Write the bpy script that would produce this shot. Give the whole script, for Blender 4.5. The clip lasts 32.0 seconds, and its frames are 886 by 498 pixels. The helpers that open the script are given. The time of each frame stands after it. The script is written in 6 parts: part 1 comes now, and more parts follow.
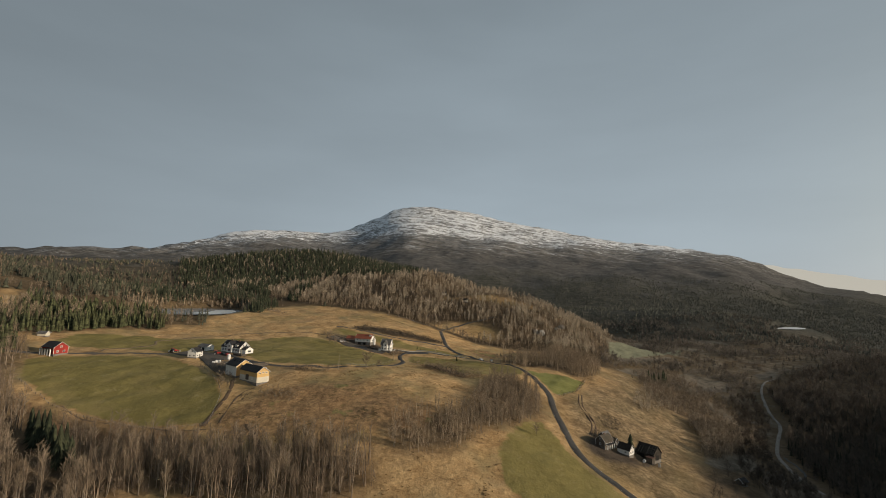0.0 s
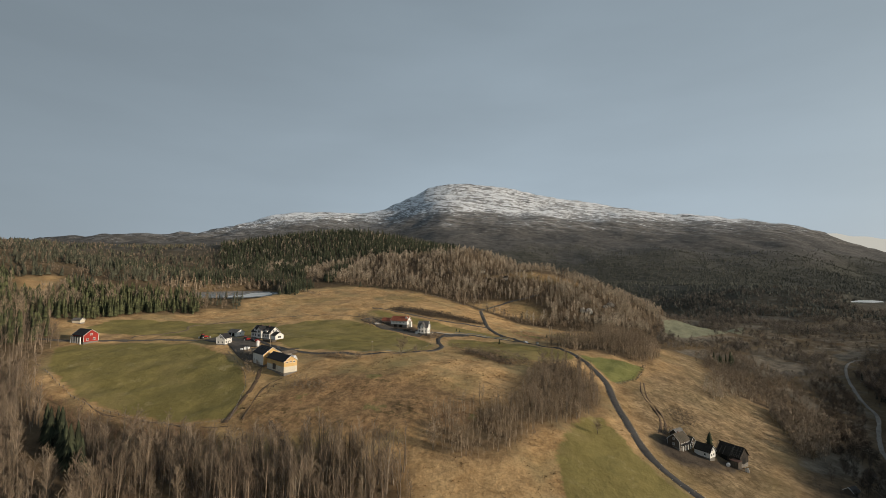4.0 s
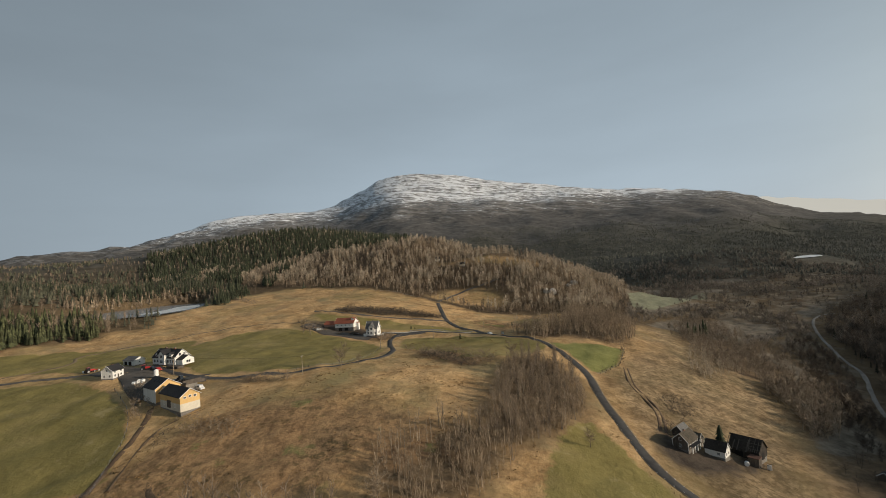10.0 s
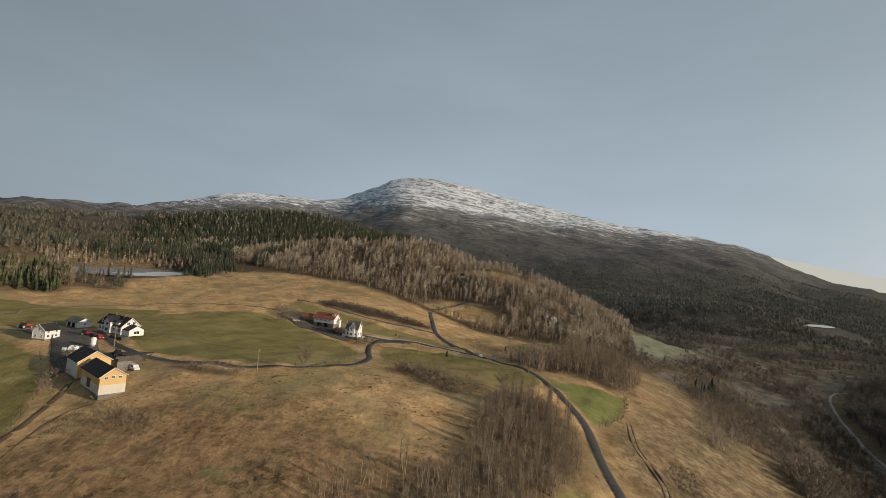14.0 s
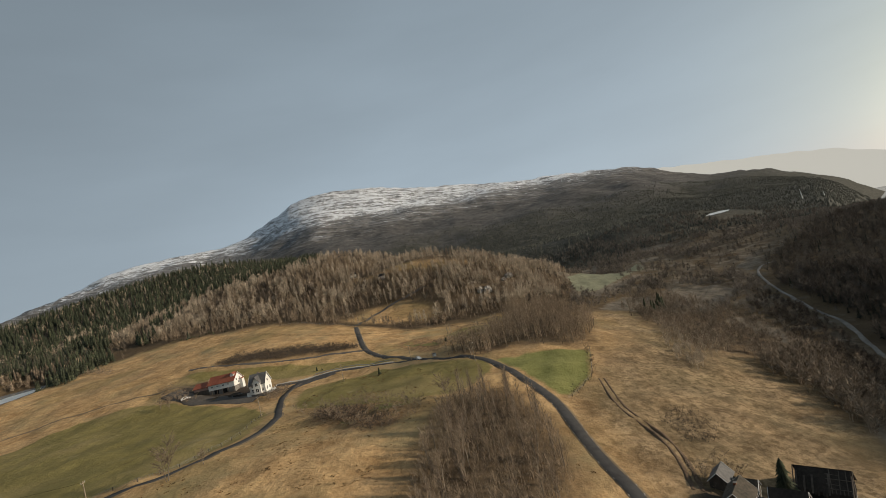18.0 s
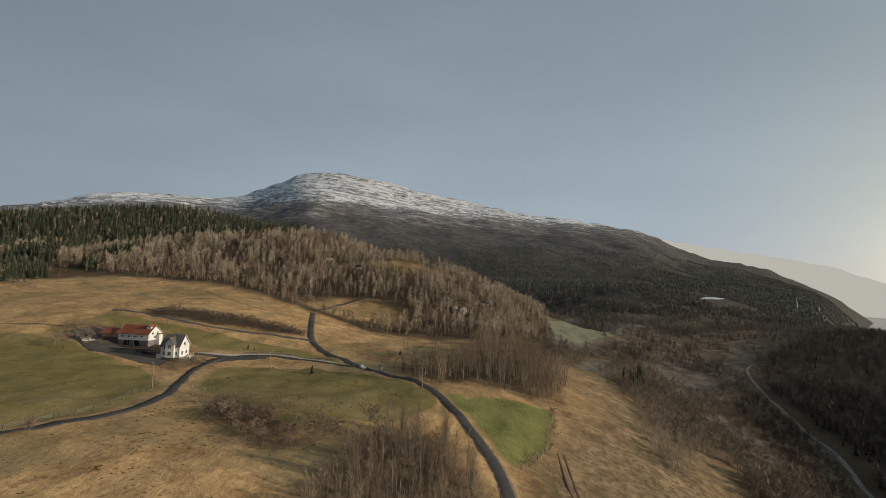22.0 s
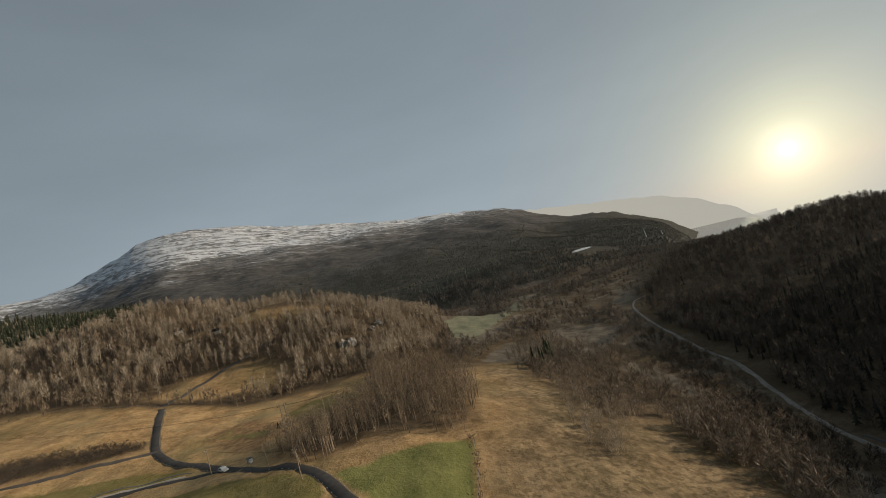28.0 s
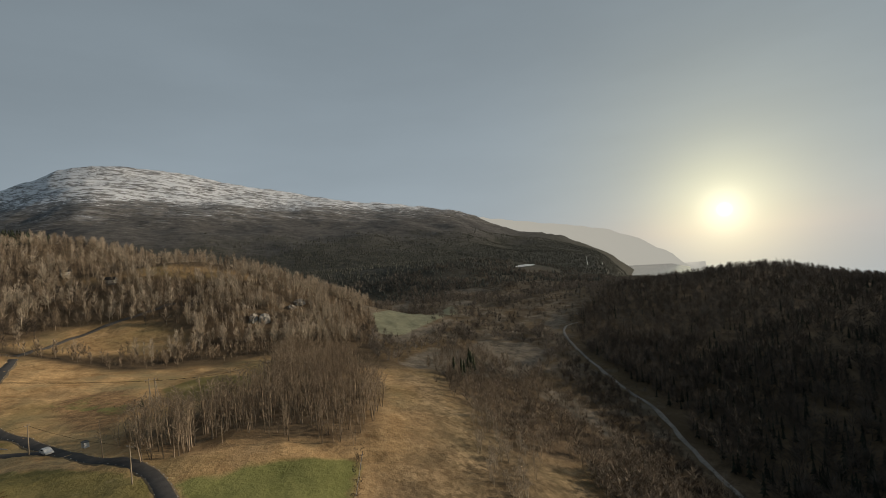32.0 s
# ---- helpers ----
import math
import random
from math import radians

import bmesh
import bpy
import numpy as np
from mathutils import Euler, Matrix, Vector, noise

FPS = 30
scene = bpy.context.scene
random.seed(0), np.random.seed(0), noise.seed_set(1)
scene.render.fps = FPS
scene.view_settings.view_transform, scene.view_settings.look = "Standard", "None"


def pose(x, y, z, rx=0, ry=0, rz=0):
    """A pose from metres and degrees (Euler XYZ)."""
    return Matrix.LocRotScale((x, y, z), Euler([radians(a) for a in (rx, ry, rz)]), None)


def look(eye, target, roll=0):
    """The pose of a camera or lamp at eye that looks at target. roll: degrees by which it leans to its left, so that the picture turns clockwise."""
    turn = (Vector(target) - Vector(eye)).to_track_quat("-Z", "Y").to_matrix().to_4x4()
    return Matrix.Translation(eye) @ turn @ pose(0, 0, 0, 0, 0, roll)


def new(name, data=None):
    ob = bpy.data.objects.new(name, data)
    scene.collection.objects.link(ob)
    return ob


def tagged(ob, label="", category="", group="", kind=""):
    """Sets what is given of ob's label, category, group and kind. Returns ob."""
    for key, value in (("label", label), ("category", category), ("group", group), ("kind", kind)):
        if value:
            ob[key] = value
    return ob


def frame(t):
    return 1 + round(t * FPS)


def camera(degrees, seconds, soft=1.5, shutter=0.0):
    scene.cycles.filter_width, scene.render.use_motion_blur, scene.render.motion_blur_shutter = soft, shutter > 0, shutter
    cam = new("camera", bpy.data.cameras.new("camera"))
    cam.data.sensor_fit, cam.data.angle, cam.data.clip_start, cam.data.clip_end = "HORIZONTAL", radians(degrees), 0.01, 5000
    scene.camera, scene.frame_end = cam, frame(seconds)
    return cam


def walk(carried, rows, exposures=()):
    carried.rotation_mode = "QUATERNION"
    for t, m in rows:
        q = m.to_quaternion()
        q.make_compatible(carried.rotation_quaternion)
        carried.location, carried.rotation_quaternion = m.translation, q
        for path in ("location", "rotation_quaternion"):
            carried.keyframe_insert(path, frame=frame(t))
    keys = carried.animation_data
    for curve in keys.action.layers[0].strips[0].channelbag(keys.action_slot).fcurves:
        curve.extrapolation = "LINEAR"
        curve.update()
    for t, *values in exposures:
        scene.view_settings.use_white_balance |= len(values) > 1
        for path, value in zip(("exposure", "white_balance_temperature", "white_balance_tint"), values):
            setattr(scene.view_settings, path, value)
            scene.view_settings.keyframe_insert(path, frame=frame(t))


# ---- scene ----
cam = camera(90.0, 32.0, soft=0.5)
PATH = [
    (0.0, (18.72, -6.15, 94.61), (0.06, 291.52, 126.90), 2.07),
    (0.5, (18.10, -1.61, 95.15), (-7.52, 296.76, 112.94), 2.28),
    (1.0, (17.39, 2.61, 95.52), (-10.25, 301.33, 96.83), 5.39),
    (1.5, (16.72, 6.12, 95.67), (-13.83, 304.46, 88.04), 6.10),
    (2.0, (16.20, 8.88, 95.65), (-19.68, 306.69, 100.60), 3.99),
    (2.5, (15.88, 11.47, 95.57), (-27.08, 308.30, 102.62), 5.03),
    (3.0, (15.77, 14.29, 95.49), (-16.98, 312.24, 107.69), 0.89),
    (3.5, (15.57, 17.25, 95.48), (-28.26, 313.55, 112.35), 0.77),
    (5.5, (14.82, 31.46, 95.58), (-19.54, 329.27, 106.90), 1.20),
    (6.0, (14.85, 35.27, 95.45), (-18.42, 333.32, 102.83), 0.19),
    (6.5, (15.09, 39.12, 95.18), (-16.12, 337.46, 99.90), -1.13),
    (7.0, (15.43, 42.74, 94.74), (-8.66, 341.64, 103.41), -2.19),
    (7.5, (15.66, 46.01, 94.23), (-8.95, 344.56, 110.59), -2.37),
    (8.0, (15.84, 49.32, 93.82), (-5.69, 348.07, 110.79), -0.18),
    (8.5, (15.92, 52.69, 93.60), (-4.45, 351.54, 110.21), 0.40),
    (9.0, (15.96, 56.12, 93.51), (-5.76, 354.91, 109.37), 1.91),
    (9.5, (16.09, 59.65, 93.50), (-3.08, 358.76, 106.38), 2.08),
    (10.0, (16.32, 63.20, 93.50), (2.83, 362.73, 103.54), -4.19),
    (10.5, (16.63, 66.58, 93.44), (3.77, 366.17, 102.23), -6.49),
    (11.0, (17.00, 69.65, 93.24), (9.31, 369.44, 101.49), -3.05),
    (11.5, (17.35, 72.42, 92.93), (16.16, 372.25, 103.13), -3.26),
    (12.0, (17.63, 75.24, 92.61), (17.94, 374.97, 105.48), -3.10),
    (12.5, (17.76, 78.34, 92.39), (14.59, 377.91, 108.15), 0.89),
    (13.0, (17.64, 81.65, 92.41), (15.62, 381.18, 109.03), 3.26),
    (13.5, (17.26, 85.33, 92.63), (8.59, 384.74, 109.31), 3.37),
    (14.0, (16.90, 89.17, 92.81), (0.41, 388.29, 108.83), 5.13),
    (14.5, (17.06, 93.33, 92.77), (4.57, 392.69, 107.82), 3.73),
    (16.5, (21.92, 115.58, 90.92), (26.02, 415.31, 103.04), -6.27),
    (17.0, (23.84, 120.99, 90.34), (34.89, 420.56, 101.97), -8.31),
    (17.5, (26.33, 125.78, 89.82), (55.53, 424.23, 98.52), -14.83),
    (18.0, (29.03, 129.28, 89.47), (63.11, 427.19, 98.86), -13.80),
    (18.5, (31.69, 131.43, 89.35), (83.32, 426.85, 96.94), -10.82),
    (19.0, (33.69, 132.92, 89.36), (92.97, 426.77, 101.16), -11.18),
    (19.5, (35.27, 134.70, 89.35), (93.78, 428.49, 105.56), -3.65),
    (20.0, (36.35, 137.16, 89.28), (101.62, 429.45, 106.83), -3.28),
    (20.5, (37.03, 140.78, 89.03), (97.46, 434.02, 107.89), -1.98),
    (21.0, (37.35, 145.31, 88.59), (90.64, 439.85, 108.76), 1.12),
    (21.5, (37.25, 150.23, 88.13), (86.43, 445.54, 107.43), 2.38),
    (22.0, (36.97, 155.14, 87.75), (76.45, 452.05, 104.64), 1.83),
    (22.5, (36.62, 159.40, 87.45), (71.88, 456.92, 102.94), 2.45),
    (23.0, (36.29, 163.00, 87.24), (65.32, 460.46, 113.23), 0.99),
    (23.5, (36.50, 166.39, 87.23), (58.73, 464.67, 110.27), 0.77),
    (24.0, (37.21, 169.21, 87.39), (71.90, 466.70, 104.57), -7.67),
    (24.5, (38.63, 171.51, 87.58), (68.41, 469.72, 101.12), -9.83),
    (25.0, (40.79, 173.08, 87.81), (90.16, 468.93, 93.57), -12.49),
    (25.5, (42.93, 173.89, 88.10), (102.27, 467.96, 90.03), -18.61),
    (26.0, (45.14, 174.49, 88.42), (114.77, 466.29, 90.03), -17.44),
    (26.5, (47.29, 175.80, 88.68), (132.18, 463.38, 98.22), -15.01),
    (28.5, (56.30, 188.04, 88.72), (184.84, 458.68, 103.94), -14.08),
    (29.0, (57.62, 190.32, 88.73), (201.00, 453.75, 95.54), -11.56),
    (29.5, (58.34, 191.79, 88.90), (208.98, 451.23, 89.12), -12.64),
    (30.0, (59.01, 192.79, 88.79), (213.81, 449.76, 88.15), -10.51),
    (30.5, (60.36, 193.75, 88.54), (215.03, 450.79, 85.41), -7.44),
    (31.0, (62.26, 195.32, 88.24), (215.23, 453.36, 92.16), -3.01),
    (31.5, (64.29, 197.41, 87.97), (217.30, 455.36, 95.10), -4.67),
    (32.0, (66.66, 199.91, 87.69), (211.79, 462.40, 93.70), -4.82),
]
walk(cam, [(t, look(e, a, r)) for t, e, a, r in PATH], exposures=[(0.0, -0.04, 6500, 10), (3.0, 0.08, 6270, 10), (16.0, 0.12, 6270, 10), (20.0, -0.04, 6270, 10), (26.0, -0.16, 6330, 10), (29.0, -0.26, 6420, 10), (32.0, -0.28, 6420, 10)])


# ---- sky, sun, exposure ----
SUN_BEARING, SUN_HEIGHT = radians(61.6), radians(2.7)
SUN_WAY = Vector((math.sin(SUN_BEARING) * math.cos(SUN_HEIGHT), math.cos(SUN_BEARING) * math.cos(SUN_HEIGHT), math.sin(SUN_HEIGHT)))


def sky_world():
    w = bpy.data.worlds.new("winter_sky")
    scene.world = w
    w.use_nodes = True
    nt = w.node_tree
    nt.nodes.clear()
    N, L = nt.nodes.new, nt.links.new
    out, bg = N("ShaderNodeOutputWorld"), N("ShaderNodeBackground")
    L(bg.outputs[0], out.inputs[0])
    tc = N("ShaderNodeTexCoord")
    sep = N("ShaderNodeSeparateXYZ")
    L(tc.outputs["Generated"], sep.inputs[0])
    ramp = N("ShaderNodeValToRGB")
    ramp.color_ramp.elements[0].position, ramp.color_ramp.elements[0].color = 0.0, (0.335, 0.395, 0.44, 1)
    ramp.color_ramp.elements[1].position, ramp.color_ramp.elements[1].color = 0.75, (0.16, 0.195, 0.22, 1)
    mid = ramp.color_ramp.elements.new(0.22)
    mid.color = (0.29, 0.345, 0.385, 1)
    L(sep.outputs["Z"], ramp.inputs[0])
    # thin uneven cloud
    stretch = N("ShaderNodeMapping")
    stretch.inputs["Scale"].default_value = (1.0, 1.0, 4.0)
    L(tc.outputs["Generated"], stretch.inputs[0])
    cloud = N("ShaderNodeTexNoise")
    cloud.inputs["Scale"].default_value, cloud.inputs["Detail"].default_value, cloud.inputs["Roughness"].default_value = 1.7, 5.0, 0.5
    L(stretch.outputs[0], cloud.inputs["Vector"])
    shade = N("ShaderNodeMapRange")
    shade.inputs["From Min"].default_value, shade.inputs["From Max"].default_value = 0.3, 0.7
    shade.inputs["To Min"].default_value, shade.inputs["To Max"].default_value = 0.93, 1.06
    L(cloud.outputs["Fac"], shade.inputs["Value"])
    veil = N("ShaderNodeVectorMath")
    veil.operation = "SCALE"
    L(ramp.outputs["Color"], veil.inputs[0])
    L(shade.outputs[0], veil.inputs["Scale"])
    # light gathers round the sun
    dot = N("ShaderNodeVectorMath")
    dot.operation = "DOT_PRODUCT"
    dot.inputs[1].default_value = SUN_WAY
    L(tc.outputs["Generated"], dot.inputs[0])
    # the side away from the sun is duller
    turn = N("ShaderNodeMapRange")
    turn.inputs["From Min"].default_value, turn.inputs["From Max"].default_value = -0.5, 0.5
    turn.inputs["To Min"].default_value, turn.inputs["To Max"].default_value = 0.76, 1.12
    L(dot.outputs["Value"], turn.inputs["Value"])
    dull = N("ShaderNodeVectorMath")
    dull.operation = "SCALE"
    L(veil.outputs[0], dull.inputs[0])
    L(turn.outputs[0], dull.inputs["Scale"])
    total = dull.outputs[0]
    for power, colour in ((6, (0.03, 0.027, 0.018)), (28, (0.19, 0.183, 0.09)), (180, (0.42, 0.395, 0.19)), (1500, (0.5, 0.47, 0.34)), (50000, (9.0, 8.7, 7.6))):
        clip = N("ShaderNodeMath")
        clip.operation = "MAXIMUM"
        clip.inputs[1].default_value = 0.0
        L(dot.outputs["Value"], clip.inputs[0])
        pw = N("ShaderNodeMath")
        pw.operation = "POWER"
        pw.inputs[1].default_value = power
        L(clip.outputs[0], pw.inputs[0])
        sc = N("ShaderNodeVectorMath")
        sc.operation = "SCALE"
        sc.inputs[0].default_value = colour
        L(pw.outputs[0], sc.inputs["Scale"])
        add = N("ShaderNodeVectorMath")
        L(total, add.inputs[0])
        L(sc.outputs[0], add.inputs[1])
        total = add.outputs[0]
    nishita = N("ShaderNodeTexSky")
    nishita.sky_type, nishita.sun_disc = "NISHITA", False
    nishita.sun_elevation, nishita.sun_rotation = SUN_HEIGHT, SUN_BEARING
    dim = N("ShaderNodeVectorMath")
    dim.operation = "SCALE"
    dim.inputs["Scale"].default_value = 0.005
    L(nishita.outputs[0], dim.inputs[0])
    add = N("ShaderNodeVectorMath")
    L(total, add.inputs[0])
    L(dim.outputs[0], add.inputs[1])
    L(add.outputs[0], bg.inputs["Color"])
    bg.inputs["Strength"].default_value = 1.0


sky_world()
sun = new("sun", bpy.data.lights.new("sun", "SUN"))
sun.data.energy, sun.data.angle, sun.data.color = 3.9, radians(2.0), (1.0, 0.83, 0.62)
sun.matrix_world = look((0, 0, 300), (-math.sin(radians(106)), -math.cos(radians(106)), 300 - math.tan(radians(14.5))))
scene.view_settings.exposure = 0.0


# ---- materials ----
def material(name, colour, rough=0.85, metal=0.0, second=None, scale=3.0, detail=5.0, bump=0.0, bump_scale=20.0, per_object=0.0, stretch=(1, 1, 1), spec=0.3):
    """A surface in two tones, mottled at two scales, with fine relief."""
    m = bpy.data.materials.new(name)
    m.use_nodes = True
    nt = m.node_tree
    N, L = nt.nodes.new, nt.links.new
    b = nt.nodes["Principled BSDF"]
    b.inputs["Roughness"].default_value, b.inputs["Metallic"].default_value = rough, metal
    b.inputs["Specular IOR Level"].default_value = spec
    second = second or tuple(c * 0.72 for c in colour)
    geo = N("ShaderNodeNewGeometry")
    mp = N("ShaderNodeMapping")
    mp.inputs["Scale"].default_value = stretch
    L(geo.outputs["Position"], mp.inputs[0])
    n1, n2 = N("ShaderNodeTexNoise"), N("ShaderNodeTexNoise")
    n1.inputs["Scale"].default_value, n1.inputs["Detail"].default_value = scale * 0.13, detail
    n2.inputs["Scale"].default_value, n2.inputs["Detail"].default_value = scale, detail
    L(mp.outputs[0], n1.inputs["Vector"])
    L(mp.outputs[0], n2.inputs["Vector"])
    av = N("ShaderNodeMath")
    av.operation = "ADD"
    L(n1.outputs["Fac"], av.inputs[0])
    L(n2.outputs["Fac"], av.inputs[1])
    mr = N("ShaderNodeMapRange")
    mr.inputs["From Min"].default_value, mr.inputs["From Max"].default_value = 0.75, 1.25
    L(av.outputs[0], mr.inputs["Value"])
    mix = N("ShaderNodeMix")
    mix.data_type = "RGBA"
    mix.inputs[6].default_value, mix.inputs[7].default_value = (*second, 1), (*colour, 1)
    L(mr.outputs[0], mix.inputs[0])
    last = mix.outputs[2]
    if per_object:
        info = N("ShaderNodeObjectInfo")
        isl = N("ShaderNodeMath")
        isl.operation = "ADD"
        L(info.outputs["Random"], isl.inputs[0])
        L(geo.outputs["Random Per Island"], isl.inputs[1])
        fr = N("ShaderNodeMath")
        fr.operation = "FRACT"
        L(isl.outputs[0], fr.inputs[0])
        vary = N("ShaderNodeMapRange")
        vary.inputs["To Min"].default_value, vary.inputs["To Max"].default_value = 1 - per_object, 1 + per_object
        L(fr.outputs[0], vary.inputs["Value"])
        hs = N("ShaderNodeHueSaturation")
        L(vary.outputs[0], hs.inputs["Value"])
        L(last, hs.inputs["Color"])
        last = hs.outputs[0]
    L(last, b.inputs["Base Color"])
    if bump:
        n3 = N("ShaderNodeTexNoise")
        n3.inputs["Scale"].default_value, n3.inputs["Detail"].default_value = bump_scale, 3.0
        L(mp.outputs[0], n3.inputs["Vector"])
        bp = N("ShaderNodeBump")
        bp.inputs["Strength"].default_value, bp.inputs["Distance"].default_value = bump, 0.1
        L(n3.outputs["Fac"], bp.inputs["Height"])
        L(bp.outputs[0], b.inputs["Normal"])
    return m


def glass_material():
    m = bpy.data.materials.new("window_glass")
    m.use_nodes = True
    b = m.node_tree.nodes["Principled BSDF"]
    b.inputs["Base Color"].default_value = (0.02, 0.025, 0.03, 1)
    b.inputs["Roughness"].default_value = 0.06
    return m


def water_material(name, colour, rough, bump=0.15):
    m = material(name, colour, rough, bump=bump, bump_scale=0.6, scale=0.05, spec=0.6)
    return m


def ground_material():
    """Grass, straw, leaf litter, heath, rock and snow, laid by the land-cover layers and broken up by noise."""
    m = bpy.data.materials.new("ground_cover")
    m.use_nodes = True
    nt = m.node_tree
    N, L = nt.nodes.new, nt.links.new
    b = nt.nodes["Principled BSDF"]
    b.inputs["Roughness"].default_value = 0.95
    b.inputs["Specular IOR Level"].default_value = 0.1
    geo = N("ShaderNodeNewGeometry")
    def noise_at(scale, detail=6.0, rough=0.6, stretch=None):
        n = N("ShaderNodeTexNoise")
        n.inputs["Scale"].default_value, n.inputs["Detail"].default_value, n.inputs["Roughness"].default_value = scale, detail, rough
        if stretch:
            dip, mp = N("ShaderNodeMapping"), N("ShaderNodeMapping")
            dip.inputs["Rotation"].default_value = (0, -0.13, 0)
            mp.inputs["Scale"].default_value = stretch
            n.inputs["Distortion"].default_value = 0.7
            L(geo.outputs["Position"], dip.inputs[0])
            L(dip.outputs[0], mp.inputs[0])
            L(mp.outputs[0], n.inputs["Vector"])
        else:
            L(geo.outputs["Position"], n.inputs["Vector"])
        return n.outputs["Fac"]
    def spread(v, lo, hi, a=0.0, z=1.0):
        r = N("ShaderNodeMapRange")
        r.inputs["From Min"].default_value, r.inputs["From Max"].default_value = lo, hi
        r.inputs["To Min"].default_value, r.inputs["To Max"].default_value = a, z
        L(v, r.inputs["Value"])
        return r.outputs[0]
    def mixed(f, a, z):
        x = N("ShaderNodeMix")
        x.data_type = "RGBA"
        for sock, v in ((6, a), (7, z)):
            if isinstance(v, tuple):
                x.inputs[sock].default_value = (*v, 1)
            else:
                L(v, x.inputs[sock])
        L(f, x.inputs[0])
        return x.outputs[2]
    def layer(name):
        a = N("ShaderNodeAttribute")
        a.attribute_name = name
        return a.outputs["Fac"]
    def calc(op, a, c):
        x = N("ShaderNodeMath")
        x.operation = op
        for i, v in enumerate((a, c)):
            if isinstance(v, (int, float)):
                x.inputs[i].default_value = v
            else:
                L(v, x.inputs[i])
        return x.outputs[0]
    big, mid, fine = noise_at(0.012), noise_at(0.09), noise_at(0.9, 4.0, 0.7)
    tuft = noise_at(0.33, 5.0, 0.75)
    patchy = spread(calc("ADD", mid, tuft), 0.78, 1.22)
    heath = mixed(spread(big, 0.35, 0.65), (0.1, 0.07, 0.042), (0.2, 0.145, 0.08))
    heath = mixed(spread(tuft, 0.4, 0.7), heath, (0.07, 0.052, 0.034))
    straw = mixed(patchy, (0.325, 0.2, 0.09), (0.645, 0.43, 0.212))
    straw = mixed(spread(noise_at(0.035, 4.0, 0.65), 0.5, 0.68), straw, (0.34, 0.265, 0.14))
    straw = mixed(spread(noise_at(0.022, 6.0, 0.7), 0.51, 0.65, 0, 0.5), straw, (0.25, 0.175, 0.105))
    straw = mixed(spread(fine, 0.5, 0.72, 0, 0.6), straw, (0.18, 0.125, 0.07))
    straw = mixed(spread(noise_at(0.017, 5.0, 0.6), 0.5, 0.66, 0, 0.55), straw, (0.23, 0.19, 0.075))
    seam = N("ShaderNodeMath")
    seam.operation = "ABSOLUTE"
    L(calc("SUBTRACT", noise_at(0.028, 3.0, 0.5), 0.5), seam.inputs[0])
    straw = mixed(spread(calc("ADD", seam.outputs[0], calc("MULTIPLY", tuft, 0.02)), 0.008, 0.024, 0.3, 0.0), straw, (0.11, 0.075, 0.04))
    green = mixed(patchy, (0.178, 0.147, 0.053), (0.258, 0.214, 0.079))
    green = mixed(spread(noise_at(0.03, 4.0), 0.5, 0.72, 0, 0.75), green, (0.32, 0.25, 0.115))
    green = mixed(spread(noise_at(0.045, 5.0, 0.7), 0.53, 0.66, 0, 0.6), green, (0.145, 0.128, 0.05))
    green = mixed(spread(noise_at(0.11, 6.0, 0.75), 0.58, 0.68, 0, 0.45), green, (0.37, 0.31, 0.17))
    litter = mixed(patchy, (0.07, 0.051, 0.034), (0.19, 0.137, 0.085))
    rock = mixed(spread(noise_at(0.02, 8.0, 0.7, (1, 1, 3)), 0.4, 0.62), (0.05, 0.05, 0.052), (0.19, 0.175, 0.155))
    colour = mixed(layer("straw"), heath, straw)
    colour = mixed(layer("wood"), colour, litter)
    rough = mixed(spread(tuft, 0.38, 0.62), (0.15, 0.09, 0.052), (0.38, 0.235, 0.12))
    rough = mixed(spread(noise_at(0.05, 5.0, 0.7), 0.56, 0.63), rough, (0.16, 0.18, 0.06))
    clumped = calc("MULTIPLY", spread(noise_at(0.4, 3.0, 0.6), 0.53, 0.6), spread(noise_at(0.045, 4.0, 0.65), 0.46, 0.58))
    rough = mixed(clumped, rough, (0.07, 0.052, 0.026))
    colour = mixed(spread(calc("ADD", layer("rough"), calc("MULTIPLY", calc("SUBTRACT", noise_at(0.03, 5.0, 0.65), 0.5), 1.6)), 0.42, 0.85, 0, 0.75), colour, rough)
    # dull dead grass, its tones lowered further for shade and corner falloff there
    faded = mixed(spread(calc("ADD", tuft, mid), 0.8, 1.2), (0.12, 0.088, 0.052), (0.38, 0.28, 0.168))
    faded = mixed(spread(noise_at(0.03, 5.0, 0.65), 0.52, 0.64, 0, 0.6), faded, (0.17, 0.138, 0.078))
    faded = mixed(spread(noise_at(0.5, 3.0, 0.6), 0.5, 0.6, 0, 0.75), faded, (0.08, 0.058, 0.034))
    faded = mixed(spread(noise_at(0.12, 5.0, 0.7), 0.52, 0.62, 0, 0.65), faded, (0.105, 0.083, 0.052))
    colour = mixed(calc("MULTIPLY", layer("faded"), 0.8), colour, faded)
    soil = mixed(patchy, (0.04, 0.032, 0.026), (0.1, 0.08, 0.062))
    colour = mixed(spread(calc("ADD", layer("soil"), calc("MULTIPLY", calc("SUBTRACT", tuft, 0.5), 0.9)), 0.3, 0.75), colour, soil)
    flats = mixed(patchy, (0.098, 0.083, 0.063), (0.235, 0.2, 0.155))
    colour = mixed(spread(calc("ADD", layer("flats"), calc("MULTIPLY", calc("SUBTRACT", mid, 0.5), 1.2)), 0.35, 0.7), colour, flats)
    pasture = mixed(patchy, (0.16, 0.165, 0.112), (0.25, 0.25, 0.17))
    colour = mixed(spread(layer("pasture"), 0.3, 0.7), colour, pasture)
